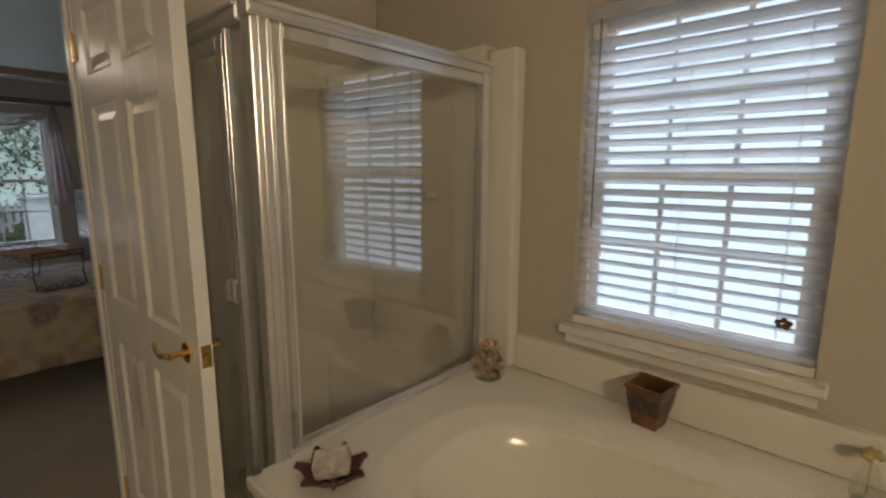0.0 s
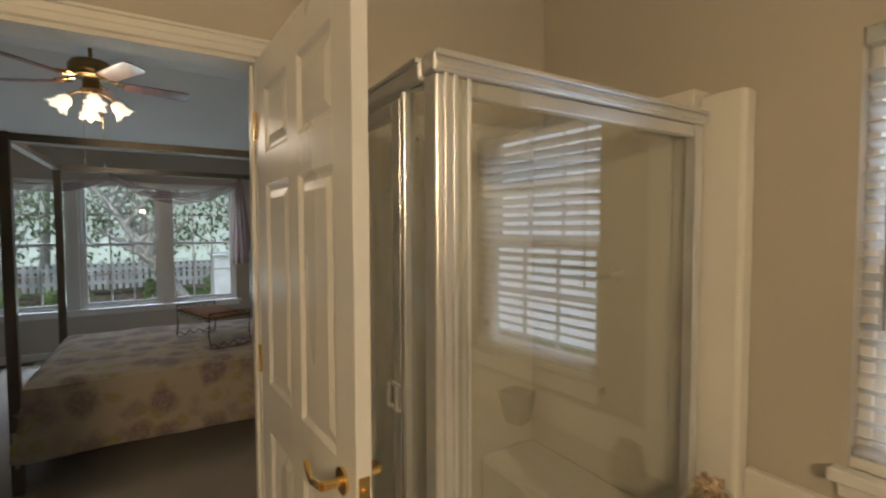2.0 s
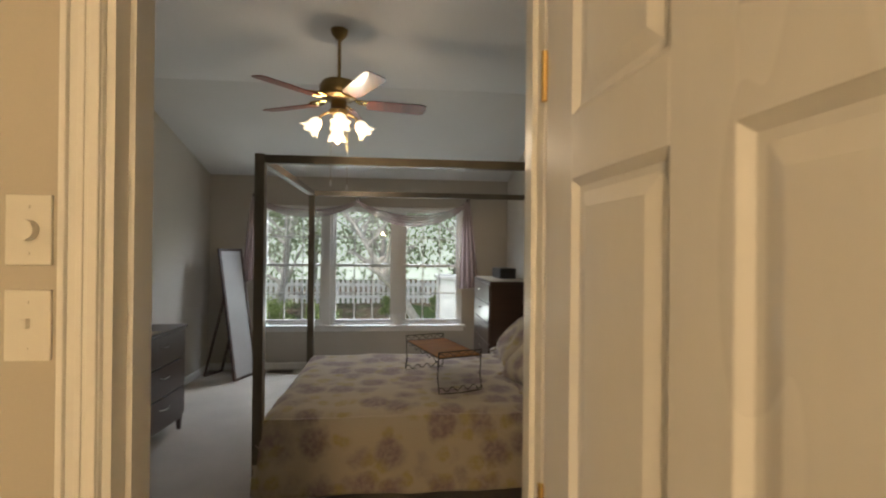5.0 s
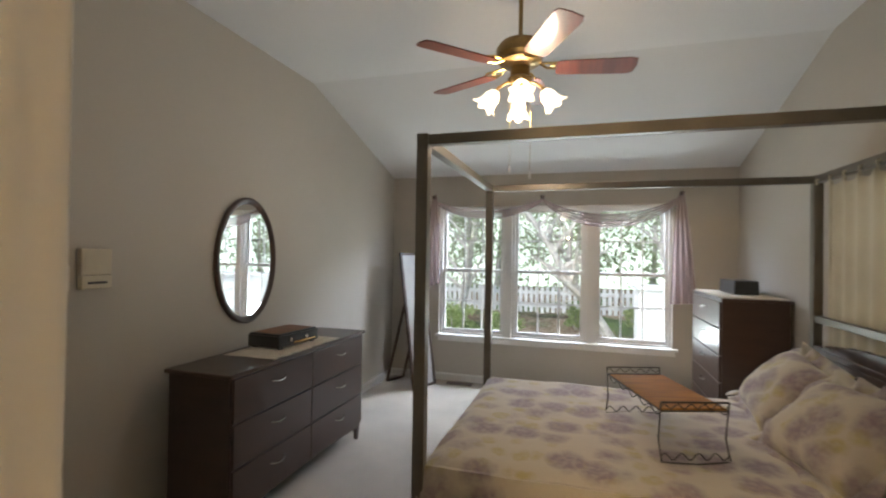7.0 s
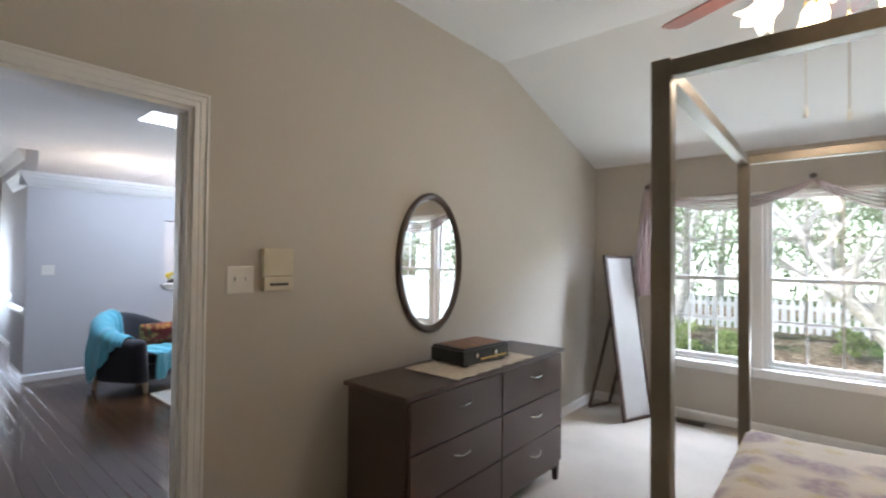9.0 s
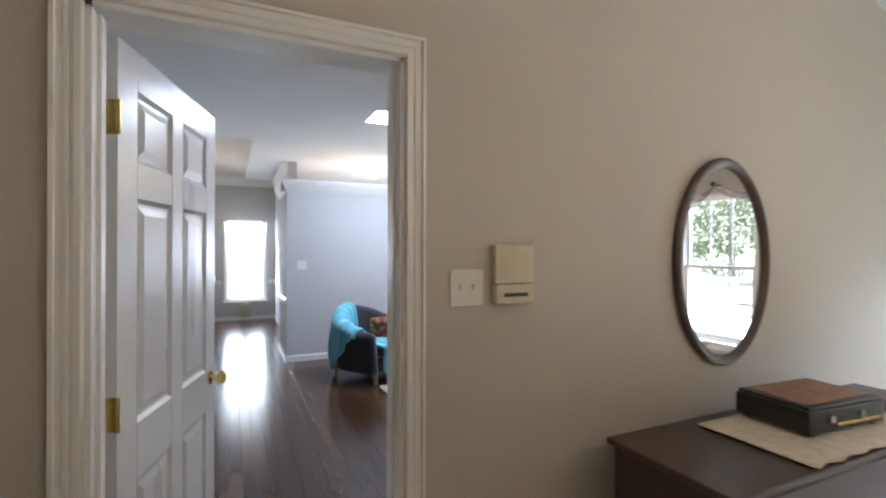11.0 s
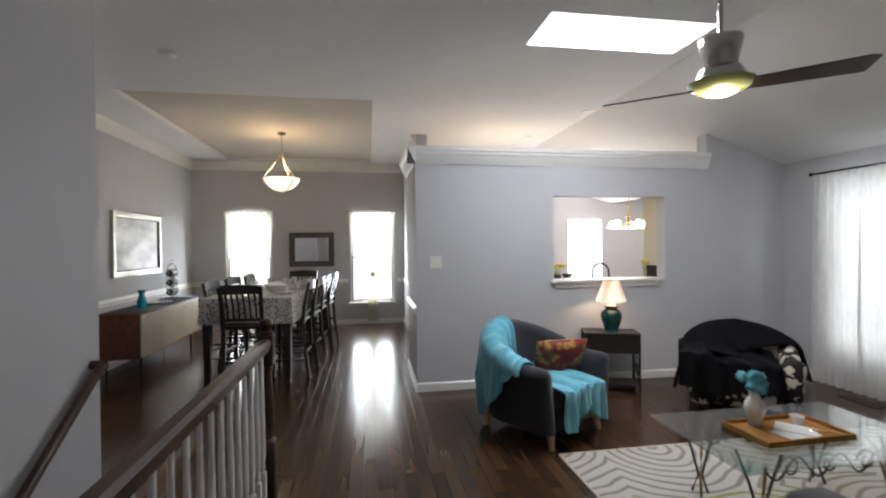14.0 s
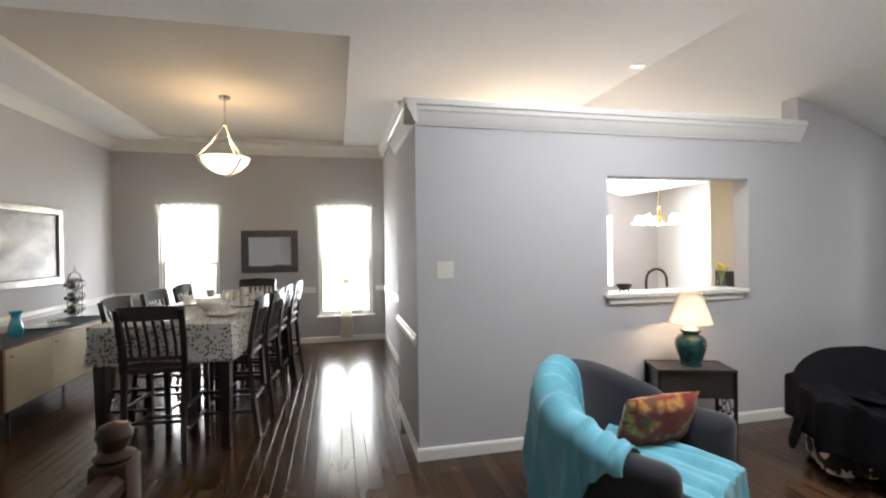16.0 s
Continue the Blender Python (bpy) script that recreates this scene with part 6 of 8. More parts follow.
def cow_mat():
    m, nt, b = nodes_of("cow_print_hide")
    uv = coords(nt)
    n = node(nt, "ShaderNodeTexNoise", scale=12, detail=3)
    nt.links.new(uv, n.inputs["Vector"])
    nt.links.new(ramp(nt, n.outputs[0], [(0.475, (0.62, 0.58, 0.50)), (0.495, (0.015, 0.013, 0.012))]), b.inputs["Base Color"])
    b.inputs["Roughness"].default_value = 0.8
    return m


def rug_mat():
    """Cream rug with concentric grey, brown and olive rings."""
    m, nt, b = nodes_of("ringed_rug")
    uv = coords(nt)
    warp = node(nt, "ShaderNodeTexNoise", scale=2.2, detail=2)
    nt.links.new(uv, warp.inputs["Vector"])
    mixv = nt.nodes.new("ShaderNodeMixRGB")
    mixv.inputs[0].default_value = 0.12
    nt.links.new(uv, mixv.inputs[1])
    nt.links.new(warp.outputs["Color"], mixv.inputs[2])
    v = node(nt, "ShaderNodeTexVoronoi", scale=1.45)
    v.voronoi_dimensions = "2D"
    v.inputs["Randomness"].default_value = 0.9
    nt.links.new(mixv.outputs[0], v.inputs["Vector"])
    mul, sn = nt.nodes.new("ShaderNodeMath"), nt.nodes.new("ShaderNodeMath")
    mul.operation, sn.operation = "MULTIPLY", "SINE"
    mul.inputs[1].default_value = 64.0
    nt.links.new(v.outputs["Distance"], mul.inputs[0])
    nt.links.new(mul.outputs[0], sn.inputs[0])
    band = ramp(nt, sn.outputs[0], [(0.42, (0, 0, 0)), (0.72, (1, 1, 1))])
    hue = ramp(nt, v.outputs["Color"], [(0.0, (0.26, 0.24, 0.22)), (0.35, (0.30, 0.25, 0.20)), (0.62, (0.30, 0.30, 0.08)), (0.70, (0.10, 0.09, 0.085)), (0.80, (0.34, 0.30, 0.27))], "CONSTANT")
    nt.links.new(mixed(nt, "MIX", band, (0.52, 0.50, 0.45), hue), b.inputs["Base Color"])
    b.inputs["Roughness"].default_value = 0.95
    pile = node(nt, "ShaderNodeTexNoise", scale=320, detail=3)
    nt.links.new(uv, pile.inputs["Vector"])
    bumped(nt, b, pile.outputs[0], 0.7, 0.003)
    return m


M_SHADE, M_COW = shade_mat(), cow_mat()
M_REDFLORAL = floral("red_floral_cushion", (0.22, 0.024, 0.016), (0.50, 0.27, 0.07), (0.10, 0.10, 0.03), 15.0, 11.0)


ARM = 0.15


def chair_rim(w, d, hb, ha):
    """The padded wall of a tub chair: f(t), t from one arm's front round the back to the other's, gives middle, outward, height, half thickness."""
    a, yf, yc = w / 2 - ARM / 2, d / 2 - 0.04, -d / 2 + 0.36
    ry = yc + d / 2 - ARM / 2

    def place(t):
        if t < 0.28:
            return Vector((-a, yf - t / 0.28 * (yf - yc), 0))
        if t > 0.72:
            return Vector((a, yf - (1 - t) / 0.28 * (yf - yc), 0))
        g = math.pi + (t - 0.28) / 0.44 * math.pi
        return Vector((a * math.cos(g), yc + ry * math.sin(g), 0))

    def rim(t):
        p = place(t)
        run = place(min(1, t + 0.002)) - place(max(0, t - 0.002))
        out = Vector((run.y, -run.x, 0)).normalized() * -1
        if out.dot(p - Vector((0, 0.05, 0))) < 0 and 0.2 < t < 0.8:
            out = -out
        if t <= 0.2 or t >= 0.8:
            out = Vector((-1 if t < 0.5 else 1, 0, 0))
        back = 0.5 - 0.5 * math.cos(2 * math.pi * min(1, max(0, (t - 0.08) / 0.84)))
        end = min(1, min(t, 1 - t) / 0.28 * (yf - yc) / 0.075)
        s = math.sqrt(max(0.0, 1 - (1 - end) ** 2))
        return p, out, ha + (hb - ha) * back ** 1.7 - 0.05 * (1 - s), ARM / 2 * max(0.12, s)
    return rim


def armchair(name, m, label, group, body, w=0.81, d=0.80, hb=0.80, ha=0.58, legs=M_PALEWOOD, zb=0.125):
    """A tub chair: curved back that falls to the arms. Front is local +y, origin on the floor at its middle."""
    root = new(name)
    root.matrix_basis = m
    tagged(root, label, "armchair", group)
    rim = chair_rim(w, d, hb, ha)
    bm = bmesh.new()
    ts = [0, 0.004, 0.012, 0.024, 0.04, 0.06, 0.08] + [0.10 + 0.80 * i / 40 for i in range(41)] + [0.92, 0.94, 0.96, 0.976, 0.988, 0.996, 1]
    rows = []
    for t in ts:
        p, out, h, hw = rim(t)
        prof = [(hw, zb), (hw, zb + (h - hw - zb) * 0.5), (hw, h - hw)] + [(hw * math.cos(g), h - hw + hw * math.sin(g)) for g in (0.4, 0.8, 1.2, 1.57, 1.94, 2.34, 2.74)] + [(-hw, h - hw), (-hw, zb)]
        rows.append([bm.verts.new(p + out * (x + 0.045 * (z - zb) / (h - zb)) + Vector((0, 0, z))) for x, z in prof])
    for a, b in zip(rows, rows[1:]):
        for k in range(len(a)):
            bm.faces.new((a[k], a[(k + 1) % len(a)], b[(k + 1) % len(a)], b[k]))
    bm.faces.new(rows[0])
    bm.faces.new(rows[-1])
    bmesh.ops.recalc_face_normals(bm, faces=bm.faces)
    part("back", bm, body, root, "curved upholstered back and arms", smooth=True)
    bm = bmesh.new()
    box(bm, -w / 2 + 0.12, -d / 2 + 0.12, zb, w / 2 - 0.12, d / 2 - 0.05, 0.30, 0.03)
    part("seat_base", bm, body, root, smooth=True)
    bm = bmesh.new()
    box(bm, -w / 2 + 0.135, -d / 2 + 0.14, 0.295, w / 2 - 0.135, d / 2 - 0.01, 0.405, 0.045)
    part("seat_cushion", bm, body, root, smooth=True)
    for sx in (-1, 1):
        for sy in (-1, 1):
            bm = bmesh.new()
            lx, ly = sx * (w / 2 - 0.12), sy * (d / 2 - 0.10)
            tube(bm, [(lx * 0.97, ly * 0.97, zb + 0.01), (lx * 1.04, ly * 1.06, 0.0)], 0.032, 12, 0.020)
            part("leg", bm, legs, root, "tapered pale wooden leg" if legs == M_PALEWOOD else "", smooth=True)
    return root


def over_rim(rim, t, s, zb, lift=0.012):
    """A point of cloth that lies over a chair's wall; s runs from the seat side (under zero) to the outside."""
    p, out, h, hw = rim(t)
    hw = max(hw, 0.06)
    q = hw * math.pi / 2
    if abs(s) <= q:
        x, z = hw * math.sin(s / hw), h - hw + hw * math.cos(s / hw)
    else:
        x, z = math.copysign(hw, s), h - hw - (abs(s) - q)
    k = max(0.0, min(1.0, (abs(s) - q) / 0.3))
    x += math.copysign(lift, s) * min(1, abs(s) / q)
    return p + out * (x + 0.045 * max(0, (z - zb) / (h - zb))) + Vector((0, 0, z + lift * (1 - min(1, abs(s) / q)))), out, k


C1 = (-3.83, -5.95, 31)
armchair("armchair", pose(C1[0], C1[1], 0, 0, 0, C1[2]), "charcoal tub armchair with pale tapered legs beside the end table", "living room chairs", M_NAVY)


def draped(name, fn, nu, nv, m, material, label, cat="throw", t=0.012):
    bm = bmesh.new()
    sheet(bm, nu, nv, fn)
    ob = part(name, bm, material, smooth=True)
    thicken(ob, t, 1.0)
    ob.matrix_basis = m
    return tagged(ob, label, cat)


RIM1 = chair_rim(0.81, 0.80, 0.80, 0.58)


def ease(a, b, x):
    k = max(0.0, min(1.0, (x - a) / (b - a)))
    return k * k * (3 - 2 * k)


def throw_back(u, v):
    """Over the back corner and one arm, with a long corner hanging outside."""
    t = 0.52 + 0.35 * u
    inner = 0.36 - 0.20 * ease(0.55, 1.0, u)
    outer = 0.74 - 0.62 * ease(0.10, 0.92, u)
    s = -inner + (inner + outer) * v
    t += 0.035 * (s - 0.1) * (1 - u)
    p, out, k = over_rim(RIM1, t, s, 0.16)
    fold = 0.021 * (1 - 2 * abs(math.sin(u * 22 + 2.6 * s + 0.9 * math.sin(u * 6))) ** 0.7) + 0.007 * math.sin(u * 47 - 6 * s + 1)
    p += out * math.copysign(1, s) * (fold + 0.022) * (0.3 + 0.7 * k)
    p.z += (0.45 * fold + 0.008) * (1 - k)
    if s > 0:
        p += out * 0.03 * k
    p.z = max(p.z, 0.425) if s < 0 else p.z
    return p


draped("throw", throw_back, 150, 70, pose(C1[0], C1[1], 0, 0, 0, C1[2]), M_TEAL, "turquoise throw draped over the back of the charcoal armchair")


def throw_seat(u, v):
    x = -0.21 + 0.475 * u + 0.015 * math.sin(v * 9)
    y = -0.20 + (0.76 + 0.05 * math.sin(u * 8 + 1)) * v
    z = 0.418 + 0.010 * math.sin(u * 17 + v * 6) + 0.008 * math.sin(u * 31)
    edge = 0.395
    if y > edge:
        k = y - edge
        z -= k * 1.35
        y = edge + 0.030 + (0.020 * math.sin(u * 26 + 2 * math.sin(u * 5)) + 0.010 * math.sin(u * 47)) * min(1, k * 8)
    return Vector((x, y, z))


draped("throw", throw_seat, 44, 44, pose(C1[0], C1[1], 0, 0, 0, C1[2]), M_TEAL, "turquoise throw lying over the seat and front of the charcoal armchair")
pillow("cushion", 0.44, 0.30, 0.14, pose(-4.00, -5.98, 0.54, 70, 0, 4), M_REDFLORAL, "red cushion embroidered with golden flowers on the charcoal armchair", "", 5, cat="cushion")

C2 = (-5.765, -6.14, -36)
armchair("armchair", pose(C2[0], C2[1], 0, 0, 0, C2[2]), "cow-print tub armchair under a black throw by the curtained window", "living room chairs", M_COW, 0.79, 0.74, 0.68, 0.47, M_BLACKWOOD, 0.045)


RIM2 = chair_rim(0.79, 0.74, 0.68, 0.47)


def throw_black(u, v):
    """Covers the back and one arm and hangs outside to a low point."""
    t = 0.27 + 0.65 * u
    inner = 0.36
    outer = 0.32 + 0.10 * math.sin(u * 7) + 0.12 * ease(0.6, 0.85, u) - 0.30 * ease(0.86, 1.0, u)
    s = -inner + (inner + outer) * v
    p, out, k = over_rim(RIM2, t, s, 0.045, 0.016)
    fold = 0.012 * math.sin(u * 31 + 4 * s) + 0.012 * math.sin(u * 13 + 2)
    p += out * math.copysign(1, s) * (fold + 0.016) * (0.3 + k)
    p.z += 0.014 * math.sin(u * 11 + 1) * (1 - k)
    if s > 0:
        p += out * 0.07 * k
    else:
        q = min(1.0, -s / inner)
        mid, nrm, h, _ = RIM2(t)
        p = p.lerp(mid - nrm * (0.03 + 0.30 * q) + Vector((0, 0, h + 0.02 - (h - 0.45) * q ** 1.3 + 0.008 * math.sin(u * 21))), 0.9)
        p.z = max(p.z, 0.44)
    return p


M_C2 = pose(C2[0], C2[1], 0, 0, 0, C2[2])
draped("throw", throw_black, 80, 50, M_C2, M_BLACKTHROW, "black throw draped over the back of the cow-print armchair")


def throw_black_seat(u, v):
    """Over the seat and one arm, falling in front to a ragged fringe."""
    x = -0.25 + 0.75 * u
    top = 0.435 + 0.07 * ease(0.20, 0.30, x)
    z = top + 0.010 * math.sin(u * 25 + v * 7)
    y = -0.22 + 0.98 * v
    edge = 0.395 + 0.012 * math.sin(u * 9)
    drop_x = max(0.0, x - 0.44)
    if drop_x:
        z -= drop_x * 4.5
        x = 0.455 + 0.02 * math.sin(v * 21)
    if y > edge:
        k = y - edge
        z = max(0.19 + 0.04 * math.sin(u * 8) + 0.012 * math.sin(u * 90) + 0.010 * math.sin(u * 211), z - k * 1.15)
        y = edge + 0.03 + 0.018 * math.sin(u * 24) * min(1, k * 6) + 0.06 * k
    return Vector((x, y, z))


draped("throw", throw_black_seat, 90, 60, M_C2, M_BLACKTHROW, "black fringed throw over the seat and arm of the cow-print armchair")


# end table, lamp
def end_table():
    root = thing("end_table", -4.865, -6.76, 0, "dark end table with a glass top, drawer and scrolled iron sides", "side table", rz=-19)
    w, d, h = 0.52, 0.29, 0.565
    bm = bmesh.new()
    for a, b, c, e in ((-w / 2, -d / 2, w / 2, -d / 2 + 0.03), (-w / 2, d / 2 - 0.03, w / 2, d / 2), (-w / 2, -d / 2 + 0.03, -w / 2 + 0.03, d / 2 - 0.03), (w / 2 - 0.03, -d / 2 + 0.03, w / 2, d / 2 - 0.03)):
        box(bm, a, b, h - 0.02, c, e, h, 0.003)
    part("top_frame", bm, M_BLACKWOOD, root)
    bm = bmesh.new()
    box(bm, -w / 2 + 0.03, -d / 2 + 0.03, h - 0.012, w / 2 - 0.03, d / 2 - 0.03, h - 0.004)
    part("glass_top", bm, M_BANDC, root, "dark glass inset")
    bm = bmesh.new()
    box(bm, -w / 2 + 0.02, -d / 2 + 0.02, h - 0.20, w / 2 - 0.02, d / 2 - 0.02, h - 0.02, 0.003)
    part("drawer", bm, M_BLACKWOOD, root)
    for x in (-w / 2 + 0.012, w / 2 - 0.012):
        for y in (-d / 2 + 0.012, d / 2 - 0.012):
            bm = bmesh.new()
            box(bm, x - 0.010, y - 0.010, 0, x + 0.010, y + 0.010, h - 0.02, 0.002)
            part("leg", bm, M_IRON, root, "slim iron leg")
        bm = bmesh.new()
        for k in range(6):
            z = 0.06 + k * 0.05
            s = 1 if k % 2 else -1
            tube(bm, [(x, s * (-d / 2 + 0.03) + s * (d - 0.06) * i / 14, z + 0.03 * math.sin(i * 0.9)) for i in range(15)], 0.004, 6)
        for cy in (-0.07, 0.0, 0.07):
            tube(bm, [(x, cy + 0.03 * math.cos(i * 0.5), 0.20 + 0.05 * math.sin(i * 0.5)) for i in range(14)], 0.004, 6)
        part("scroll_panel", bm, M_IRON, root, "scrolled iron side", smooth=True)
    bm = bmesh.new()
    box(bm, -w / 2 + 0.02, -d / 2 + 0.02, 0.05, w / 2 - 0.02, d / 2 - 0.02, 0.065)
    part("low_shelf", bm, M_BLACKWOOD, root)


end_table()
root = thing("table_lamp", -4.875, -6.75, 0.565, "lit table lamp with a teal jar base and pleated shade", "table lamp")
bm = bmesh.new()
lathe(bm, [(0.0, 0.0), (0.068, 0.0), (0.07, 0.012), (0.066, 0.02), (0.078, 0.06), (0.097, 0.11), (0.104, 0.15), (0.098, 0.185), (0.075, 0.212), (0.055, 0.222), (0.055, 0.232), (0.066, 0.238), (0.066, 0.248), (0.05, 0.25), (0.0, 0.25)], seg=36)
part("base", bm, M_TEALGLAZE, root, "glazed teal jar base", smooth=True)
bm = bmesh.new()
lathe(bm, [(0.05, 0.25), (0.045, 0.262), (0.02, 0.275), (0.012, 0.29), (0.012, 0.34)], seg=20)
part("neck", bm, M_PORCELAIN, root, smooth=True)
bm = bmesh.new()
seg = 72
rr = []
for r, z in ((0.138, 0.30), (0.134, 0.32), (0.108, 0.40), (0.084, 0.47), (0.076, 0.505)):
    rr.append([bm.verts.new(((r + 0.0018 * (i % 2)) * math.cos(2 * math.pi * i / seg), (r + 0.0018 * (i % 2)) * math.sin(2 * math.pi * i / seg), z)) for i in range(seg)])
for a, b in zip(rr, rr[1:]):
    for i in range(seg):
        bm.faces.new((a[i], a[(i + 1) % seg], b[(i + 1) % seg], b[i]))
part("shade", bm, M_SHADE, root, "pleated cream lamp shade", smooth=True)
for r, z in ((0.139, 0.30), (0.0775, 0.505)):
    bm = bmesh.new()
    tube(bm, [(r * math.cos(i * math.pi / 18), r * math.sin(i * math.pi / 18), z) for i in range(37)], 0.0035, 6)
    part("shade_rim", bm, M_CREAMCLOTH, root, smooth=True)
bm = bmesh.new()
bmesh.ops.create_icosphere(bm, subdivisions=2, radius=0.026, matrix=Matrix.Translation((0, 0, 0.37)))
part("bulb", bm, glowing("lamp_bulb", (1.0, 0.62, 0.32), 1.6), root, "lit bulb", smooth=True)
lamp_light("table_lamp_light", -4.875, -6.75, 0.915, 13.0, (1.0, 0.76, 0.50), 0.03)

# rug
RX0, RX1, RY0, RY1 = -6.3, -3.76, -5.44, -3.75
bm = bmesh.new()
box(bm, RX0, RY0, 0.0012, RX1, RY1, 0.012, 0.004)
tagged(part("area_rug", bm, rug_mat()), "cream area rug woven with grey and olive rings", "rug")
root = bpy.data.objects["area_rug"]
for a, b in (((RX0, RY0), (RX1, RY0)), ((RX1, RY0), (RX1, RY1)), ((RX1, RY1), (RX0, RY1)), ((RX0, RY1), (RX0, RY0))):
    bm = bmesh.new()
    tube(bm, [(a[0], a[1], 0.0075), (b[0], b[1], 0.0075)], 0.0075, 6)
    part("binding", bm, M_RUNNER, root, "cream rug binding")


# coffee table
def coffee_table():
    root = thing("coffee_table", 0, 0, 0, "glass-topped coffee table on scrolled bronze legs standing on the rug", "coffee table")
    x0, x1, y0, y1, z = -5.32, -4.12, -4.99, -4.26, 0.42
    bm = bmesh.new()
    box(bm, x0, y0, z - 0.010, x1, y1, z, 0.003)
    g = part("glass_top", bm, M_TABLEGLASS, root, "clear glass tabletop with a bevelled edge")
    g.visible_shadow = False
    for cx in (x0 + 0.22, x1 - 0.22):
        for cy in (y0 + 0.16, y1 - 0.16):
            for k in range(3):
                a = k * 2.1 + (0 if cx < -4.7 else 1)
                bm = bmesh.new()
                tube(bm, [(cx + 0.11 * math.cos(a), cy + 0.11 * math.sin(a), z - 0.012), (cx + 0.05 * math.cos(a), cy + 0.05 * math.sin(a), 0.26), (cx + 0.01 * math.cos(a), cy + 0.01 * math.sin(a), 0.12), (cx + 0.045 * math.cos(a), cy + 0.045 * math.sin(a), 0.014)], 0.007, 8)
                part("leg", bm, M_OLDBRASS if k == 0 else M_WIRE, root, "slim bronze table leg", smooth=True)
    for cy in (y0 + 0.16, y1 - 0.16):
        bm = bmesh.new()
        pts = []
        for i in range(61):
            t = i / 60
            pts.append((x0 + 0.24 + (x1 - x0 - 0.48) * t, cy, 0.335 + 0.05 * math.sin(t * 19)))
        tube(bm, pts, 0.006, 7)
        for k in range(3):
            c = x0 + 0.38 + k * 0.22
            tube(bm, [(c + (0.06 - 0.003 * i) * math.cos(i * 0.55), cy, 0.34 + (0.06 - 0.003 * i) * math.sin(i * 0.55)) for i in range(16)], 0.005, 7)
        part("scroll", bm, M_WIRE, root, "scrolled bronze frame", smooth=True)


coffee_table()
root = thing("serving_tray", -4.68, -4.615, 0.42, "honey wood serving tray on the glass coffee table", "tray", rz=1)
bm = bmesh.new()
box(bm, -0.25, -0.14, 0.0, 0.25, 0.14, 0.010)
part("tray_bottom", bm, M_HONEY, root)
for a in ((-0.262, -0.152, 0.262, -0.14), (-0.262, 0.14, 0.262, 0.152), (-0.262, -0.14, -0.25, 0.14), (0.25, -0.14, 0.262, 0.14)):
    bm = bmesh.new()
    box(bm, a[0], a[1], 0.0, a[2], a[3], 0.030, 0.003)
    part("tray_side", bm, M_HONEY, root)
root = thing("flower_vase", -4.585, -4.715, 0.430, "white porcelain vase holding turquoise paper flowers", "vase")
bm = bmesh.new()
lathe(bm, [(0.0, 0.0), (0.036, 0.0), (0.036, 0.01), (0.028, 0.02), (0.046, 0.055), (0.055, 0.095), (0.048, 0.125), (0.028, 0.15), (0.024, 0.165), (0.032, 0.185)], seg=28)
part("vase_body", bm, M_PORCELAIN, root, "white porcelain vase", smooth=True)
rnd = random.Random(3)
for k in range(18):
    a, e = rnd.uniform(0, 6.28), rnd.uniform(-0.3, 1.4)
    r = 0.08 * rnd.uniform(0.35, 1.0)
    c = Vector((r * math.cos(a) * math.cos(e), r * math.sin(a) * math.cos(e), 0.22 + 0.9 * r * math.sin(e)))
    bm = bmesh.new()
    for q in range(10):
        m = Matrix.Translation(c) @ Euler((rnd.uniform(0, 6), rnd.uniform(0, 6), rnd.uniform(0, 6))).to_matrix().to_4x4()
        sheet(bm, 3, 3, lambda u, v, m=m: m @ Vector((0.05 * (u - 0.5), 0.045 * (v - 0.5), 0.018 * (math.sin(math.pi * u) + math.sin(math.pi * v)) - 0.01)))
    part("blossom", bm, M_BLUEFLOWER, root, "turquoise paper blossom", smooth=True)
for i, (x, y, w, d, a, mt) in enumerate(((-4.68, -4.56, 0.20, 0.14, 12, M_PAPER), (-4.72, -4.60, 0.13, 0.18, 40, M_PAPER))):
    root = thing("folded_napkin" if i else "magazine", x, y, 0.434 + 0.005 * i, "white printed leaflet lying on the wooden tray", "leaflet", rz=a)
    bm = bmesh.new()
    box(bm, -w / 2, -d / 2, 0.0, w / 2, d / 2, 0.004)
    part("sheet", bm, mt, root)
root = thing("teacup", -4.80, -4.665, 0.433, "small white china cup on the wooden tray", "cup")
bm = bmesh.new()
lathe(bm, [(0.0, 0.0), (0.02, 0.0), (0.03, 0.02), (0.036, 0.05), (0.033, 0.05), (0.027, 0.02), (0.0, 0.006)], seg=22)
part("bowl", bm, M_PORCELAIN, root, smooth=True)
root = thing("metal_spoons", -4.86, -4.52, 0.434, "gilt serving spoons lying on the wooden tray", "spoon", rz=-35)
bm = bmesh.new()
tube(bm, [(-0.08, 0, 0.006), (0.0, 0.0, 0.012), (0.05, 0, 0.008)], 0.004, 6)
bmesh.ops.create_icosphere(bm, subdivisions=2, radius=1, matrix=Matrix.Translation((0.075, 0, 0.008)) @ Matrix.Diagonal((0.028, 0.017, 0.006, 1)))
part("spoon", bm, M_BRASS, root, smooth=True)


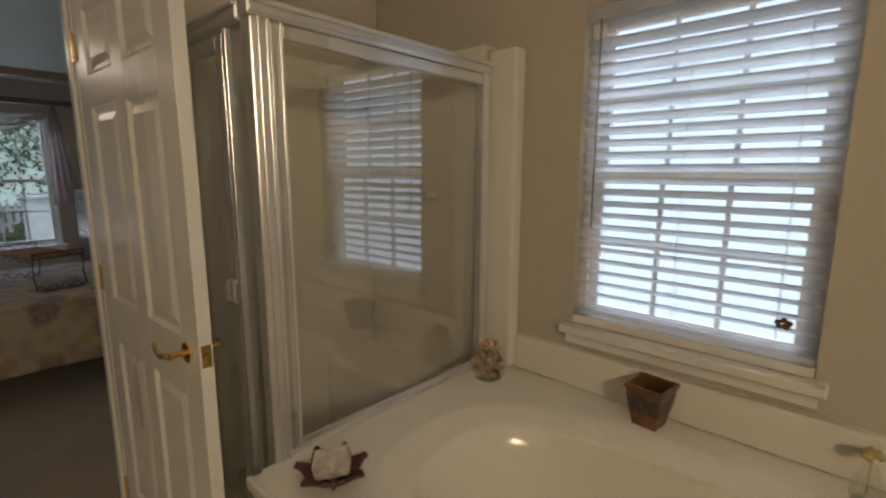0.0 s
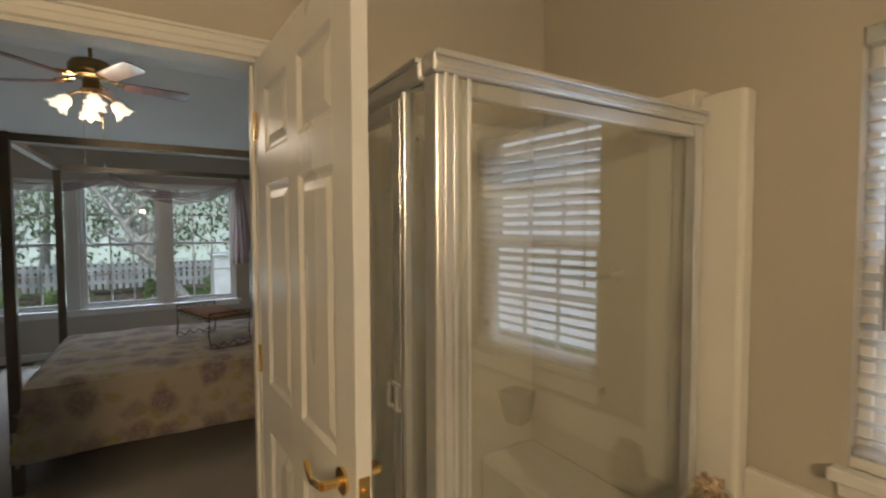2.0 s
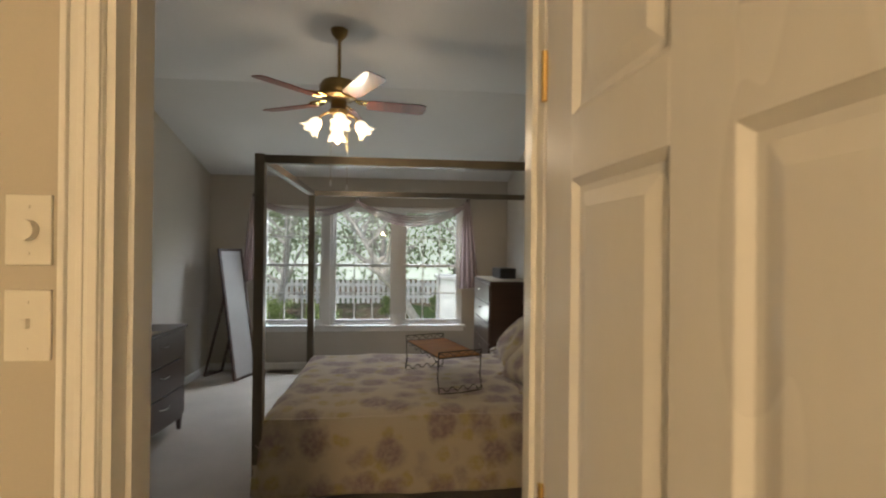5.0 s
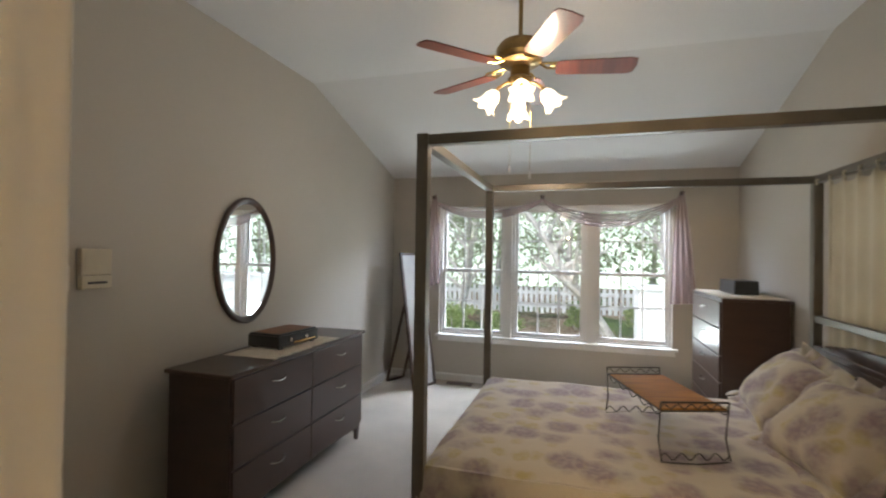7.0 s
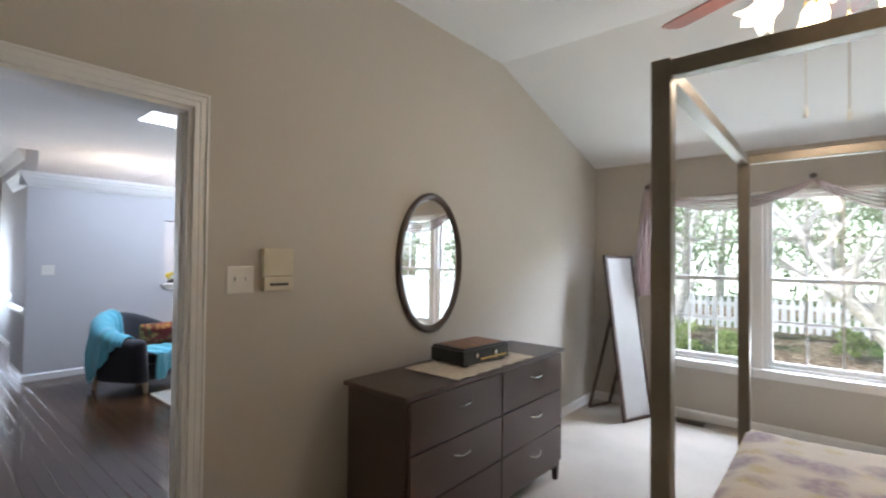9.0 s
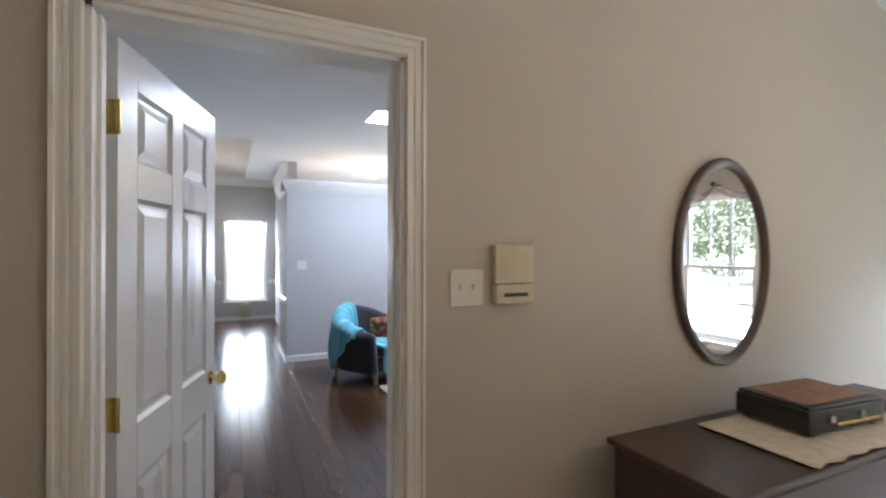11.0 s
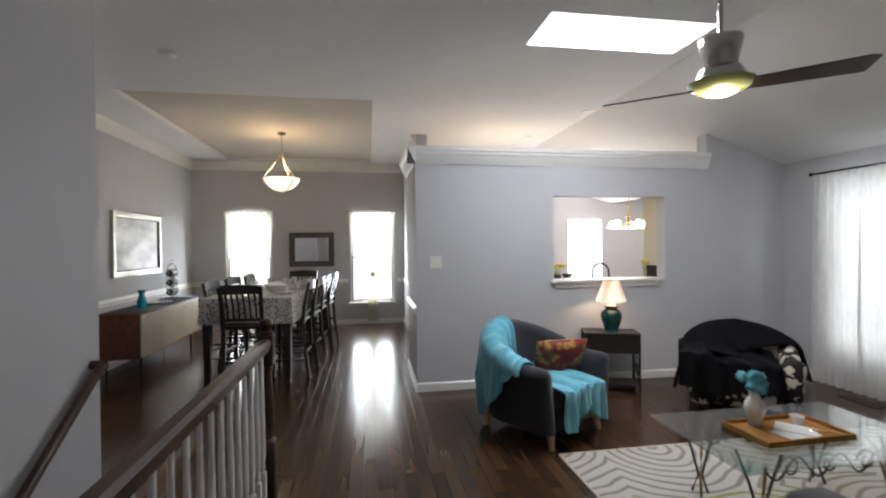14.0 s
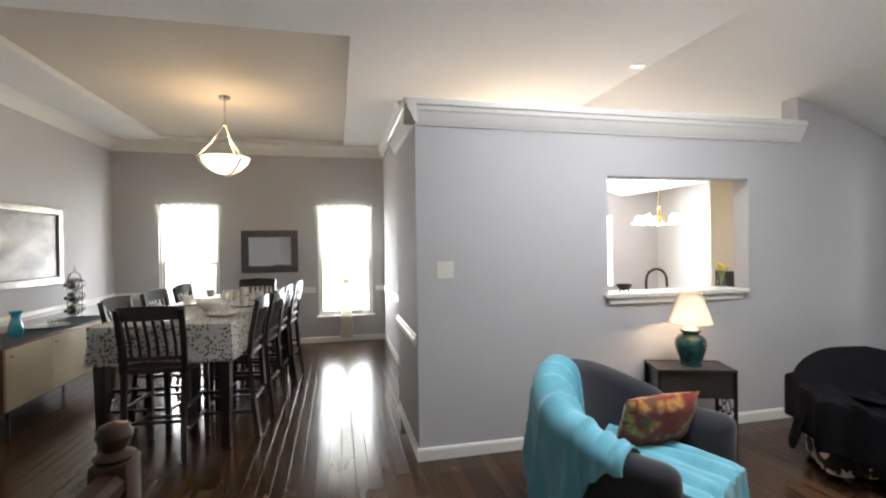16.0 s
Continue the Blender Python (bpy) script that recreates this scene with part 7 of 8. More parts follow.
# sofa seen from behind, its back to the bedroom wall
def sofa():
    root = thing("sofa", -3.54, -2.83, 0, "slate grey loveseat facing the living room window", "sofa", rz=-90)
    x0, x1, yb, yf = -0.70, 0.70, 0.0, -0.83
    bm = bmesh.new()
    n = 30

    def back(u, v):
        x = x0 + (x1 - x0) * u
        ring = v * 2 * math.pi
        e = abs(2 * u - 1)
        h = 0.80 - 0.03 * e ** 6
        th = 0.10
        cz, cy = 0.46, yb - 0.12
        yy = math.copysign(abs(math.cos(ring)) ** 0.5, math.cos(ring)) * th
        zz = math.copysign(abs(math.sin(ring)) ** 0.35, math.sin(ring)) * (h - 0.12) / 2
        return Vector((x, cy + yy + 0.03 * (zz / 0.34), 0.46 + zz))
    g = sheet(bm, n, 32, back)
    bm.faces.new([g[0][j] for j in range(32)])
    bm.faces.new([g[n][j] for j in range(32)])
    bmesh.ops.remove_doubles(bm, verts=bm.verts, dist=1e-4)
    part("backrest", bm, M_GREYSOFA, root, smooth=True)
    for xs, s in ((x0, 1), (x1, -1)):
        bm = bmesh.new()

        def arm(u, v, xs=xs, s=s):
            y = yb - 0.10 + (yf - yb + 0.10) * u
            ring = v * 2 * math.pi
            h = 0.78 - 0.20 * min(1, u * 1.15) ** 0.8
            xx = math.copysign(abs(math.cos(ring)) ** 0.5, math.cos(ring)) * 0.065
            zz = math.copysign(abs(math.sin(ring)) ** 0.4, math.sin(ring)) * (h - 0.12) / 2
            return Vector((xs + s * 0.07 + xx, y, 0.12 + (h - 0.12) / 2 + zz))
        g = sheet(bm, 20, 24, arm)
        bm.faces.new([g[0][j] for j in range(24)])
        bm.faces.new([g[20][j] for j in range(24)])
        bmesh.ops.remove_doubles(bm, verts=bm.verts, dist=1e-4)
        part("arm", bm, M_GREYSOFA, root, smooth=True)
    bm = bmesh.new()
    box(bm, x0 + 0.12, yf + 0.02, 0.14, x1 - 0.12, yb - 0.20, 0.32, 0.02)
    part("seat_base", bm, M_GREYSOFA, root)
    for a, b in ((x0 + 0.13, (x0 + x1) / 2), ((x0 + x1) / 2, x1 - 0.13)):
        bm = bmesh.new()
        box(bm, a + 0.005, yf, 0.32, b - 0.005, yb - 0.22, 0.45, 0.04)
        part("seat_cushion", bm, M_GREYSOFA, root, smooth=True)
    for x in (x0 + 0.12, x1 - 0.12):
        for y in (yf + 0.08, yb - 0.12):
            bm = bmesh.new()
            tube(bm, [(x, y, 0.16), (x, y, 0.0)], 0.03, 12, 0.018)
            part("leg", bm, M_PALEWOOD, root, "tapered pale wooden leg")


sofa()
pillow("cushion", 0.50, 0.36, 0.16, pose(-3.86, -3.13, 0.655, 0, 0, 0) @ pose(0, 0, 0, 66, 0, -84), M_CORAL, "coral ribbed cushion on the grey sofa", "", 6, cat="cushion")
pillow("cushion", 0.46, 0.44, 0.16, pose(-3.87, -2.62, 0.665, 0, 0, 0) @ pose(0, 0, 0, 66, 0, -96), M_NAVY, "dark blue cushion on the grey sofa", "", 7, cat="cushion")


# living room fan
def living_fan():
    root = thing("ceiling_fan", -4.40, -4.73, 0, "brushed nickel ceiling fan with dark blades and a lit glass dish", "ceiling fan")
    bm = bmesh.new()
    lathe(bm, [(0.0, CEIL - 0.08), (0.03, CEIL - 0.075), (0.058, CEIL - 0.03), (0.065, CEIL)], seg=24)
    tube(bm, [(0, 0, 2.53), (0, 0, CEIL - 0.05)], 0.0125, 12)
    part("downrod", bm, M_STEEL, root, smooth=True)
    bm = bmesh.new()
    lathe(bm, [(0.0, 2.535), (0.108, 2.535), (0.11, 2.528), (0.085, 2.42), (0.078, 2.385), (0.10, 2.375), (0.118, 2.345), (0.135, 2.31), (0.135, 2.295), (0.05, 2.29), (0.0, 2.29)], seg=40)
    part("motor", bm, M_STEEL, root, smooth=True)
    bm = bmesh.new()
    lathe(bm, [(0.165, 2.30), (0.158, 2.285), (0.13, 2.262), (0.085, 2.246)], seg=40)
    lathe(bm, [(0.150, 2.298), (0.148, 2.288), (0.12, 2.268), (0.085, 2.2465)], seg=40)
    g = part("glass_dish", bm, mat("green_edged_glass", (0.45, 0.50, 0.20), 0.12, var=0.1, bump=0.02, coat=0.5), root, "ribbed green-edged glass dish", smooth=True)
    bm = bmesh.new()
    lathe(bm, [(0.085, 2.247), (0.06, 2.236), (0.03, 2.232), (0.0, 2.231)], seg=32)
    part("lens", bm, glowing("warm_lit_lens", (1.0, 0.90, 0.62), 7.0), root, "lit frosted lens", smooth=True)
    for k, ang in enumerate((139, 319)):
        a = radians(ang)
        m = Matrix.Rotation(a, 4, "Z") @ Matrix.Translation((0, 0, 2.275))
        pitch = Matrix.Rotation(radians(-13), 4, "X")
        outline = [(0.10, -0.045), (0.16, -0.055), (0.60, -0.075), (0.64, -0.06), (0.60, 0.065), (0.16, 0.055), (0.10, 0.045)]
        bm = bmesh.new()
        lo = [bm.verts.new(m @ pitch @ Vector((x, y, -0.004))) for x, y in outline]
        hi = [bm.verts.new(m @ pitch @ Vector((x, y, 0.004))) for x, y in outline]
        for i in range(len(lo)):
            j = (i + 1) % len(lo)
            bm.faces.new((lo[i], lo[j], hi[j], hi[i]))
        bm.faces.new(lo[::-1])
        bm.faces.new(hi)
        part("blade", bm, M_BLACKWOOD, root, "dark wooden fan blade")


living_fan()
lamp_light("living_fan_lamp", -4.40, -4.73, 2.17, 8, (1.0, 0.84, 0.60), 0.08)

# skylight pane; its material glows in place of the sky above
bm = bmesh.new()
box(bm, -4.928, -5.858, 2.962, -3.702, -5.362, 2.968)
ob = tagged(part("skylight_pane", bm, glowing("glowing_skylight_white", (0.92, 0.96, 1.0), 2.0)), "white skylight pane glowing in place of daylight", "skylight", kind="structure")

# curtain
root = thing("curtain_rod", -6.99, 0, 2.12, "black curtain rod with round finials over the living room window", "curtain rod")
bm = bmesh.new()
tube(bm, [(0, -6.56, 0), (0, -5.50, 0)], 0.009, 10)
part("rod", bm, M_IRON, root, smooth=True)
for y in (-6.57, -5.49):
    bm = bmesh.new()
    bmesh.ops.create_icosphere(bm, subdivisions=2, radius=0.02, matrix=Matrix.Translation((0, y, 0)))
    part("finial", bm, M_IRON, root, smooth=True)
for y in (-6.50, -5.56):
    bm = bmesh.new()
    tube(bm, [(0, y, 0), (-0.11, y, 0)], 0.006, 8)
    part("bracket", bm, M_IRON, root)
for ya, yb in ((-6.53, -6.08), (-6.08, -5.62)):
    bm = bmesh.new()

    def hang(u, v, ya=ya, yb=yb):
        flare = 1 + 0.10 * (1 - v)
        y = (ya + yb) / 2 + (u - 0.5) * (yb - ya) * flare
        f = 0.028 * math.sin(u * 38 + 1.5 * math.sin(3 * v)) * (0.45 + 0.75 * (1 - v))
        return Vector((-6.99 + f, y, 0.015 + 2.09 * v))
    sheet(bm, 90, 14, hang)
    tagged(part("curtain", bm, M_SHEERW, smooth=True), "white sheer floor-length curtain hanging from the black rod", "curtain", group="living room curtains")
root = thing("floor_register", -6.82, -5.95, 0.0, "brown metal floor register below the curtain", "vent")
bm = bmesh.new()
box(bm, -0.055, -0.16, 0.001, 0.055, 0.16, 0.006, 0.002)
part("plate", bm, M_GRILLE, root)
for i in range(12):
    bm = bmesh.new()
    box(bm, -0.04, -0.135 + i * 0.0235, 0.006, 0.04, -0.128 + i * 0.0235, 0.009)
    part("slat", bm, M_GRILLE, root)

# recessed spots
for x, y in ((-4.76, -8.71), (-4.98, -7.45), (-5.45, -8.55)):
    root = thing("recessed_light", x, y, CEIL - 0.006, "small white recessed ceiling light", "recessed light", group="recessed lights")
    bm = bmesh.new()
    rings = lathe(bm, [(0.035, 0.0015), (0.05, -0.002), (0.06, 0.006)], seg=24)
    part("trim_ring", bm, M_TRIM, root, smooth=True)
    bm = bmesh.new()
    lathe(bm, [(0.0, 0.003), (0.034, 0.003)], seg=20)
    part("bulb", bm, bpy.data.materials["lamp_bulb"], root, "lit lamp face")
lamp_light("kitchen_lamp_a", -4.3, -8.6, 2.2, 26, (1.0, 0.80, 0.56), 0.15)
lamp_light("kitchen_lamp_b", -6.4, -9.3, 2.2, 100, (1.0, 0.96, 0.92), 0.15)


# pass-through opening
bm = bmesh.new()
box(bm, -5.60, -7.19, 1.035, -4.34, -6.95, 1.065, 0.006)
box(bm, -5.56, -6.989, 0.985, -4.38, -6.972, 1.035, 0.003)
tagged(part("pass_through_sill", bm, M_TRIM), "white painted sill of the pass-through", "sill", kind="structure")
root = thing("faucet", -5.02, -7.42, 0.95, "tall curved bronze kitchen faucet behind the pass-through", "faucet")
bm = bmesh.new()
pts = [(0.0, 0, 0.0), (0.0, 0, 0.15)] + [(-0.10 + 0.10 * math.cos(a), 0, 0.17 + 0.09 * math.sin(a)) for a in (0.3, 0.8, 1.3, 1.8, 2.3, 2.8, 3.1)] + [(-0.205, 0, 0.10)]
tube(bm, pts, 0.011, 10)
part("spout", bm, M_WIRE, root, smooth=True)
bm = bmesh.new()
tube(bm, [(0, 0, 0), (0, 0, 0.03)], 0.026, 16)
part("base", bm, M_WIRE, root)
solid("worktop", -5.62, -7.85, 0.90, -3.1, -7.135, 0.94, M_BANDC, "dark kitchen worktop", "worktop")
solid("base_cabinets", -5.60, -7.80, 0.0, -3.12, -7.14, 0.90, M_PALEWOOD, "pale wooden kitchen base cabinets", "kitchen cabinet")
root = thing("small_bowl", -4.54, -7.03, 1.065, "small dark scalloped bowl on three feet on the sill", "bowl")
bm = bmesh.new()
lathe(bm, [(0.0, 0.022), (0.03, 0.02), (0.05, 0.04), (0.058, 0.062), (0.05, 0.058), (0.03, 0.035), (0.0, 0.03)], seg=24)
part("bowl_body", bm, M_WIRE, root, smooth=True)
for k in range(3):
    bm = bmesh.new()
    tube(bm, [(0.03 * math.cos(k * 2.1), 0.03 * math.sin(k * 2.1), 0.03), (0.04 * math.cos(k * 2.1), 0.04 * math.sin(k * 2.1), 0.0)], 0.005, 6)
    part("foot", bm, M_WIRE, root)
root = thing("bud_vase", -5.43, -7.05, 1.065, "small clear vase with yellow and white flowers on the sill", "vase")
bm = bmesh.new()
lathe(bm, [(0.022, 0.0), (0.028, 0.01), (0.03, 0.06), (0.02, 0.09), (0.026, 0.11)], seg=20)
g = part("vase_glass", bm, M_GLASS, root, "clear glass", smooth=True)
g.visible_shadow = False
rnd = random.Random(9)
bm = bmesh.new()
for i in range(9):
    a = rnd.uniform(0, 6.28)
    tube(bm, [(0, 0, 0.01), (0.02 * math.cos(a), 0.02 * math.sin(a), 0.12), (0.05 * math.cos(a), 0.05 * math.sin(a), 0.17)], 0.002, 5)
part("stems", bm, M_SHRUB, root, "green stems")
bm = bmesh.new()
for i in range(12):
    a, r = rnd.uniform(0, 6.28), rnd.uniform(0.01, 0.055)
    bmesh.ops.create_icosphere(bm, subdivisions=1, radius=0.014, matrix=Matrix.Translation((r * math.cos(a), r * math.sin(a), 0.18 + rnd.uniform(-0.03, 0.02))))
part("blossoms", bm, mat("yellow_petals", (0.75, 0.60, 0.06), 0.7, var=0.2), root, "yellow blossoms")
root = thing("sunflower_vase", -4.74, -7.76, 0.94, "dark pot of yellow and orange flowers on the kitchen worktop", "vase")
bm = bmesh.new()
lathe(bm, [(0.0, 0.0), (0.05, 0.0), (0.06, 0.06), (0.045, 0.13), (0.04, 0.13), (0.0, 0.02)], seg=20)
part("pot", bm, M_BLACK, root, "small dark pot", smooth=True)
bm = bmesh.new()
for i in range(16):
    a, r = rnd.uniform(0, 6.28), rnd.uniform(0.02, 0.08)
    tube(bm, [(0, 0, 0.05), (r * 0.5 * math.cos(a), r * 0.5 * math.sin(a), 0.15), (r * math.cos(a), r * math.sin(a), 0.20)], 0.003, 5)
part("stems", bm, M_SHRUB, root, "green stems")
bm = bmesh.new()
for i in range(9):
    a, r = rnd.uniform(0, 6.28), rnd.uniform(0.02, 0.08)
    bmesh.ops.create_icosphere(bm, subdivisions=1, radius=0.024, matrix=Matrix.Translation((r * math.cos(a), r * math.sin(a), 0.22 + rnd.uniform(-0.04, 0.06))))
part("blossoms", bm, bpy.data.materials["yellow_petals"], root, "yellow blossoms")
root = thing("dark_box", -5.645, -7.24, 1.068, "tall dark framed box behind the flowers", "box")
bm = bmesh.new()
box(bm, -0.012, -0.09, -0.128, 0.012, 0.09, 0.12, 0.004)
part("panel", bm, M_BLACKWOOD, root)
root = thing("chandelier", -6.52, -9.16, 0, "brass kitchen chandelier with lit glass bell shades", "chandelier")
bm = bmesh.new()
tube(bm, [(0, 0, 1.82), (0, 0, CEIL)], 0.008, 8)
lathe(bm, [(0.0, 1.68), (0.02, 1.70), (0.035, 1.76), (0.02, 1.82), (0.03, 1.86), (0.01, 1.90)], seg=20)
part("stem", bm, M_BRASS, root, smooth=True)
for k in range(5):
    m = Matrix.Rotation(radians(20 + 72 * k), 4, "Z")
    bm = bmesh.new()
    tube(bm, [m @ Vector(p) for p in ((0.02, 0, 1.74), (0.10, 0, 1.70), (0.19, 0, 1.74), (0.22, 0, 1.80), (0.24, 0, 1.79))], 0.007, 7)
    part("arm", bm, M_BRASS, root, smooth=True)
    bm = bmesh.new()
    tulip_shade(bm, m @ Matrix.Translation((0.245, 0, 1.79)) @ Matrix.Rotation(radians(170), 4, "Y") @ Matrix.Diagonal((1.3, 1.3, 1.1, 1)))
    part("shade", bm, M_BULB, root, "lit glass bell shade", smooth=True)

# smoke detector
root = thing("smoke_detector", -0.99, -6.36, CEIL, "round white smoke detector on the ceiling", "smoke detector")
bm = bmesh.new()
lathe(bm, [(0.0, -0.035), (0.04, -0.034), (0.062, -0.022), (0.068, 0.0)], seg=28)
part("case", bm, M_TRIM, root, smooth=True)


# ---- stairs and railing ----
NX, NY = -1.934, -5.17
root = thing("stair_railing", 0, 0, 0, "dark stained handrail on white turned balusters beside the stairs", "railing")
bm = bmesh.new()
sweep(bm, [(-0.022, 0.865), (0.022, 0.865), (0.026, 0.88), (0.034, 0.895), (0.034, 0.915), (0.020, 0.93), (-0.020, 0.93), (-0.034, 0.915), (-0.034, 0.895), (-0.026, 0.88)], (NX, NY + 0.04, 0), (NX, -2.06, 0), (1, 0, 0))
part("handrail", bm, M_DARKRAIL, root, "dark stained moulded handrail", smooth=True)
bm = bmesh.new()
box(bm, NX - 0.042, NY - 0.042, 0, NX + 0.042, NY + 0.042, 0.36, 0.004)
lathe(bm, [(0.040, 0.36), (0.028, 0.375), (0.036, 0.39), (0.026, 0.41), (0.038, 0.46), (0.034, 0.60), (0.024, 0.74), (0.034, 0.76), (0.03, 0.78)], NX, NY, 24)
box(bm, NX - 0.040, NY - 0.040, 0.78, NX + 0.040, NY + 0.040, 0.95, 0.005)
lathe(bm, [(0.036, 0.95), (0.044, 0.96), (0.022, 0.972), (0.030, 0.985), (0.038, 1.005), (0.030, 1.028), (0.0, 1.038)], NX, NY, 24)
part("newel", bm, M_DARKRAIL, root, "dark stained turned newel post", smooth=True)
me = None
y = NY + 0.12
while y < -2.12:
    if me is None:
        bm = bmesh.new()
        box(bm, -0.016, -0.016, 0.0, 0.016, 0.016, 0.24, 0.002)
        lathe(bm, [(0.015, 0.24), (0.009, 0.252), (0.014, 0.265), (0.010, 0.28), (0.016, 0.33), (0.0145, 0.50), (0.010, 0.74), (0.0095, 0.87)], seg=12)
        b = part("baluster", bm, M_SPINDLE, root, "white turned baluster", smooth=True)
        me = b.data
    else:
        b = new("baluster", me)
        b.parent = root
    b.location = (NX, y, 0)
    y += 0.114
root = thing("wall_handrail", 0, 0, 0, "dark stained handrail fixed to the stair wall", "handrail")
bm = bmesh.new()
pts = [(-1.02, -5.36, 0.78), (-1.02, -5.30, 0.76)] + [(-1.02, -5.30 + 0.25 * k, 0.76 - 0.17 * k) for k in range(1, 12)]
tube(bm, pts, 0.026, 12)
tube(bm, [(-1.02, -5.36, 0.78), (-0.955, -5.36, 0.78)], 0.026, 12)
part("rail", bm, M_DARKRAIL, root, smooth=True)
for k in (1, 5, 9):
    bm = bmesh.new()
    tube(bm, [(-1.02, -5.30 + 0.25 * k, 0.74 - 0.17 * k), (-0.95, -5.30 + 0.25 * k, 0.70 - 0.17 * k)], 0.008, 8)
    part("bracket", bm, M_BRASS, root)
for k in range(14):
    solid("step", -1.88, -5.20 + 0.245 * k, -0.185 * (k + 1) - 0.05, -0.95, -5.20 + 0.245 * (k + 1) + 0.02, -0.185 * (k + 1), M_DARKOAK, "dark oak stair tread", "stair step")
solid("stair_stringer", -1.90, -5.20, -2.6, -1.88, -2.04, -0.12, M_TRIM, "white stair stringer", "stair stringer")


# ---- dining room ----
M_CHAIRW = mat("black_brown_chair_wood", (0.020, 0.013, 0.011), 0.3, var=0.3, scale=6, grain=40, bump=0.1, coat=0.25)
M_SEATC = mat("brown_seat_cloth", (0.10, 0.06, 0.045), 0.9, var=0.2, scale=20, grain=200, bump=0.3)
M_WALNUT = mat("reddish_walnut", (0.15, 0.05, 0.025), 0.35, var=0.3, scale=3, grain=30, bump=0.1, stretch=(5, 1, 5))
M_CREAMDOOR = mat("cream_cabinet_door", (0.50, 0.42, 0.28), 0.5, var=0.08, scale=4, grain=60, bump=0.08)
M_SLATE = mat("dark_teal_cloth", (0.035, 0.055, 0.06), 0.7, var=0.2, scale=10, grain=200, bump=0.2)
M_BLUEGLASS = mat("blue_glass", (0.02, 0.30, 0.42), 0.08, var=0.15, scale=14, bump=0.1, coat=0.6)
M_SILVER = mat("silver_frame", (0.55, 0.53, 0.47), 0.32, 0.75, var=0.15, scale=10, grain=120, bump=0.3)
M_PEWTER = mat("hammered_pewter", (0.16, 0.15, 0.145), 0.4, 0.7, var=0.35, scale=40, grain=120, bump=0.6, depth=0.003)
M_SHEERY = sheer("cream_sheer_curtain", (0.74, 0.71, 0.58), 0.16, 0.42)


def cloth_mat():
    """White tablecloth embroidered with grey leaves."""
    m, nt, b = nodes_of("leaf_tablecloth")
    uv = coords(nt)
    v = node(nt, "ShaderNodeTexVoronoi", scale=40)
    v.inputs["Randomness"].default_value = 0.85
    nt.links.new(uv, v.inputs["Vector"])
    n = node(nt, "ShaderNodeTexNoise", scale=11, detail=3)
    nt.links.new(uv, n.inputs["Vector"])
    leaf = ramp(nt, v.outputs["Distance"], [(0.34, (1, 1, 1)), (0.42, (0, 0, 0))])
    gate = ramp(nt, n.outputs[0], [(0.36, (0, 0, 0)), (0.44, (1, 1, 1))])
    nt.links.new(mixed(nt, "MIX", mixed(nt, "MULTIPLY", 1.0, leaf, gate), (0.60, 0.58, 0.54), (0.11, 0.11, 0.115)), b.inputs["Base Color"])
    b.inputs["Roughness"].default_value = 0.9
    return m


def art_mat():
    m, nt, b = nodes_of("grey_landscape_print")
    uv = coords(nt, (1, 1.0, 2.2))
    n = node(nt, "ShaderNodeTexNoise", scale=2.6, detail=7)
    nt.links.new(uv, n.inputs["Vector"])
    nt.links.new(ramp(nt, n.outputs[0], [(0.30, (0.12, 0.11, 0.12)), (0.45, (0.30, 0.27, 0.27)), (0.58, (0.48, 0.45, 0.44)), (0.7, (0.62, 0.60, 0.58))]), b.inputs["Base Color"])
    b.inputs["Roughness"].default_value = 0.3
    return m


TX0, TX1, TY0, TY1, TZ = -0.465, 0.465, -2.15, 0.0, 0.905
T_TABLE = pose(-1.235, -7.54, 0, 0, 0, -5.5)
root = thing("dining_table", 0, 0, 0, "long black-brown counter-height dining table with square legs", "dining table")
root.matrix_basis = T_TABLE
bm = bmesh.new()
box(bm, TX0 + 0.02, TY0 + 0.02, TZ - 0.035, TX1 - 0.02, TY1 - 0.02, TZ - 0.003, 0.004)
part("tabletop", bm, M_CHAIRW, root)
bm = bmesh.new()
box(bm, TX0 + 0.08, TY0 + 0.08, TZ - 0.13, TX1 - 0.08, TY1 - 0.08, TZ - 0.035)
part("apron", bm, M_CHAIRW, root)
for x in (TX0 + 0.055, TX1 - 0.055):
    for y in (TY0 + 0.055, TY1 - 0.055):
        bm = bmesh.new()
        lo = [bm.verts.new((x + a * 0.028, y + b * 0.028, 0)) for a, b in ((-1, -1), (1, -1), (1, 1), (-1, 1))]
        hi = [bm.verts.new((x + a * 0.043, y + b * 0.043, TZ - 0.036)) for a, b in ((-1, -1), (1, -1), (1, 1), (-1, 1))]
        for i in range(4):
            bm.faces.new((lo[i], lo[(i + 1) % 4], hi[(i + 1) % 4], hi[i]))
        bm.faces.new(lo)
        bm.faces.new(hi)
        part("leg", bm, M_CHAIRW, root)


def cloth(u, v):
    w, l, o = TX1 - TX0, TY1 - TY0, 0.27
    dx, dy = (u - 0.5) * (w + 2 * o), (v - 0.5) * (l + 2 * o)
    ox, oy = max(0.0, abs(dx) - w / 2), max(0.0, abs(dy) - l / 2)
    drop = max(ox, oy)
    out = 0.005 + 0.014 * (drop / o) * (0.5 + 0.5 * math.sin(15 * (dx + 0.2) + 11 * dy))
    x = math.copysign(min(abs(dx), w / 2) + (out if ox > 0 else 0), dx)
    y = math.copysign(min(abs(dy), l / 2) + (out if oy > 0 else 0), dy)
    return Vector(((TX0 + TX1) / 2 + x, (TY0 + TY1) / 2 + y, TZ - drop * 1.0 + 0.001 * math.sin(30 * dx)))


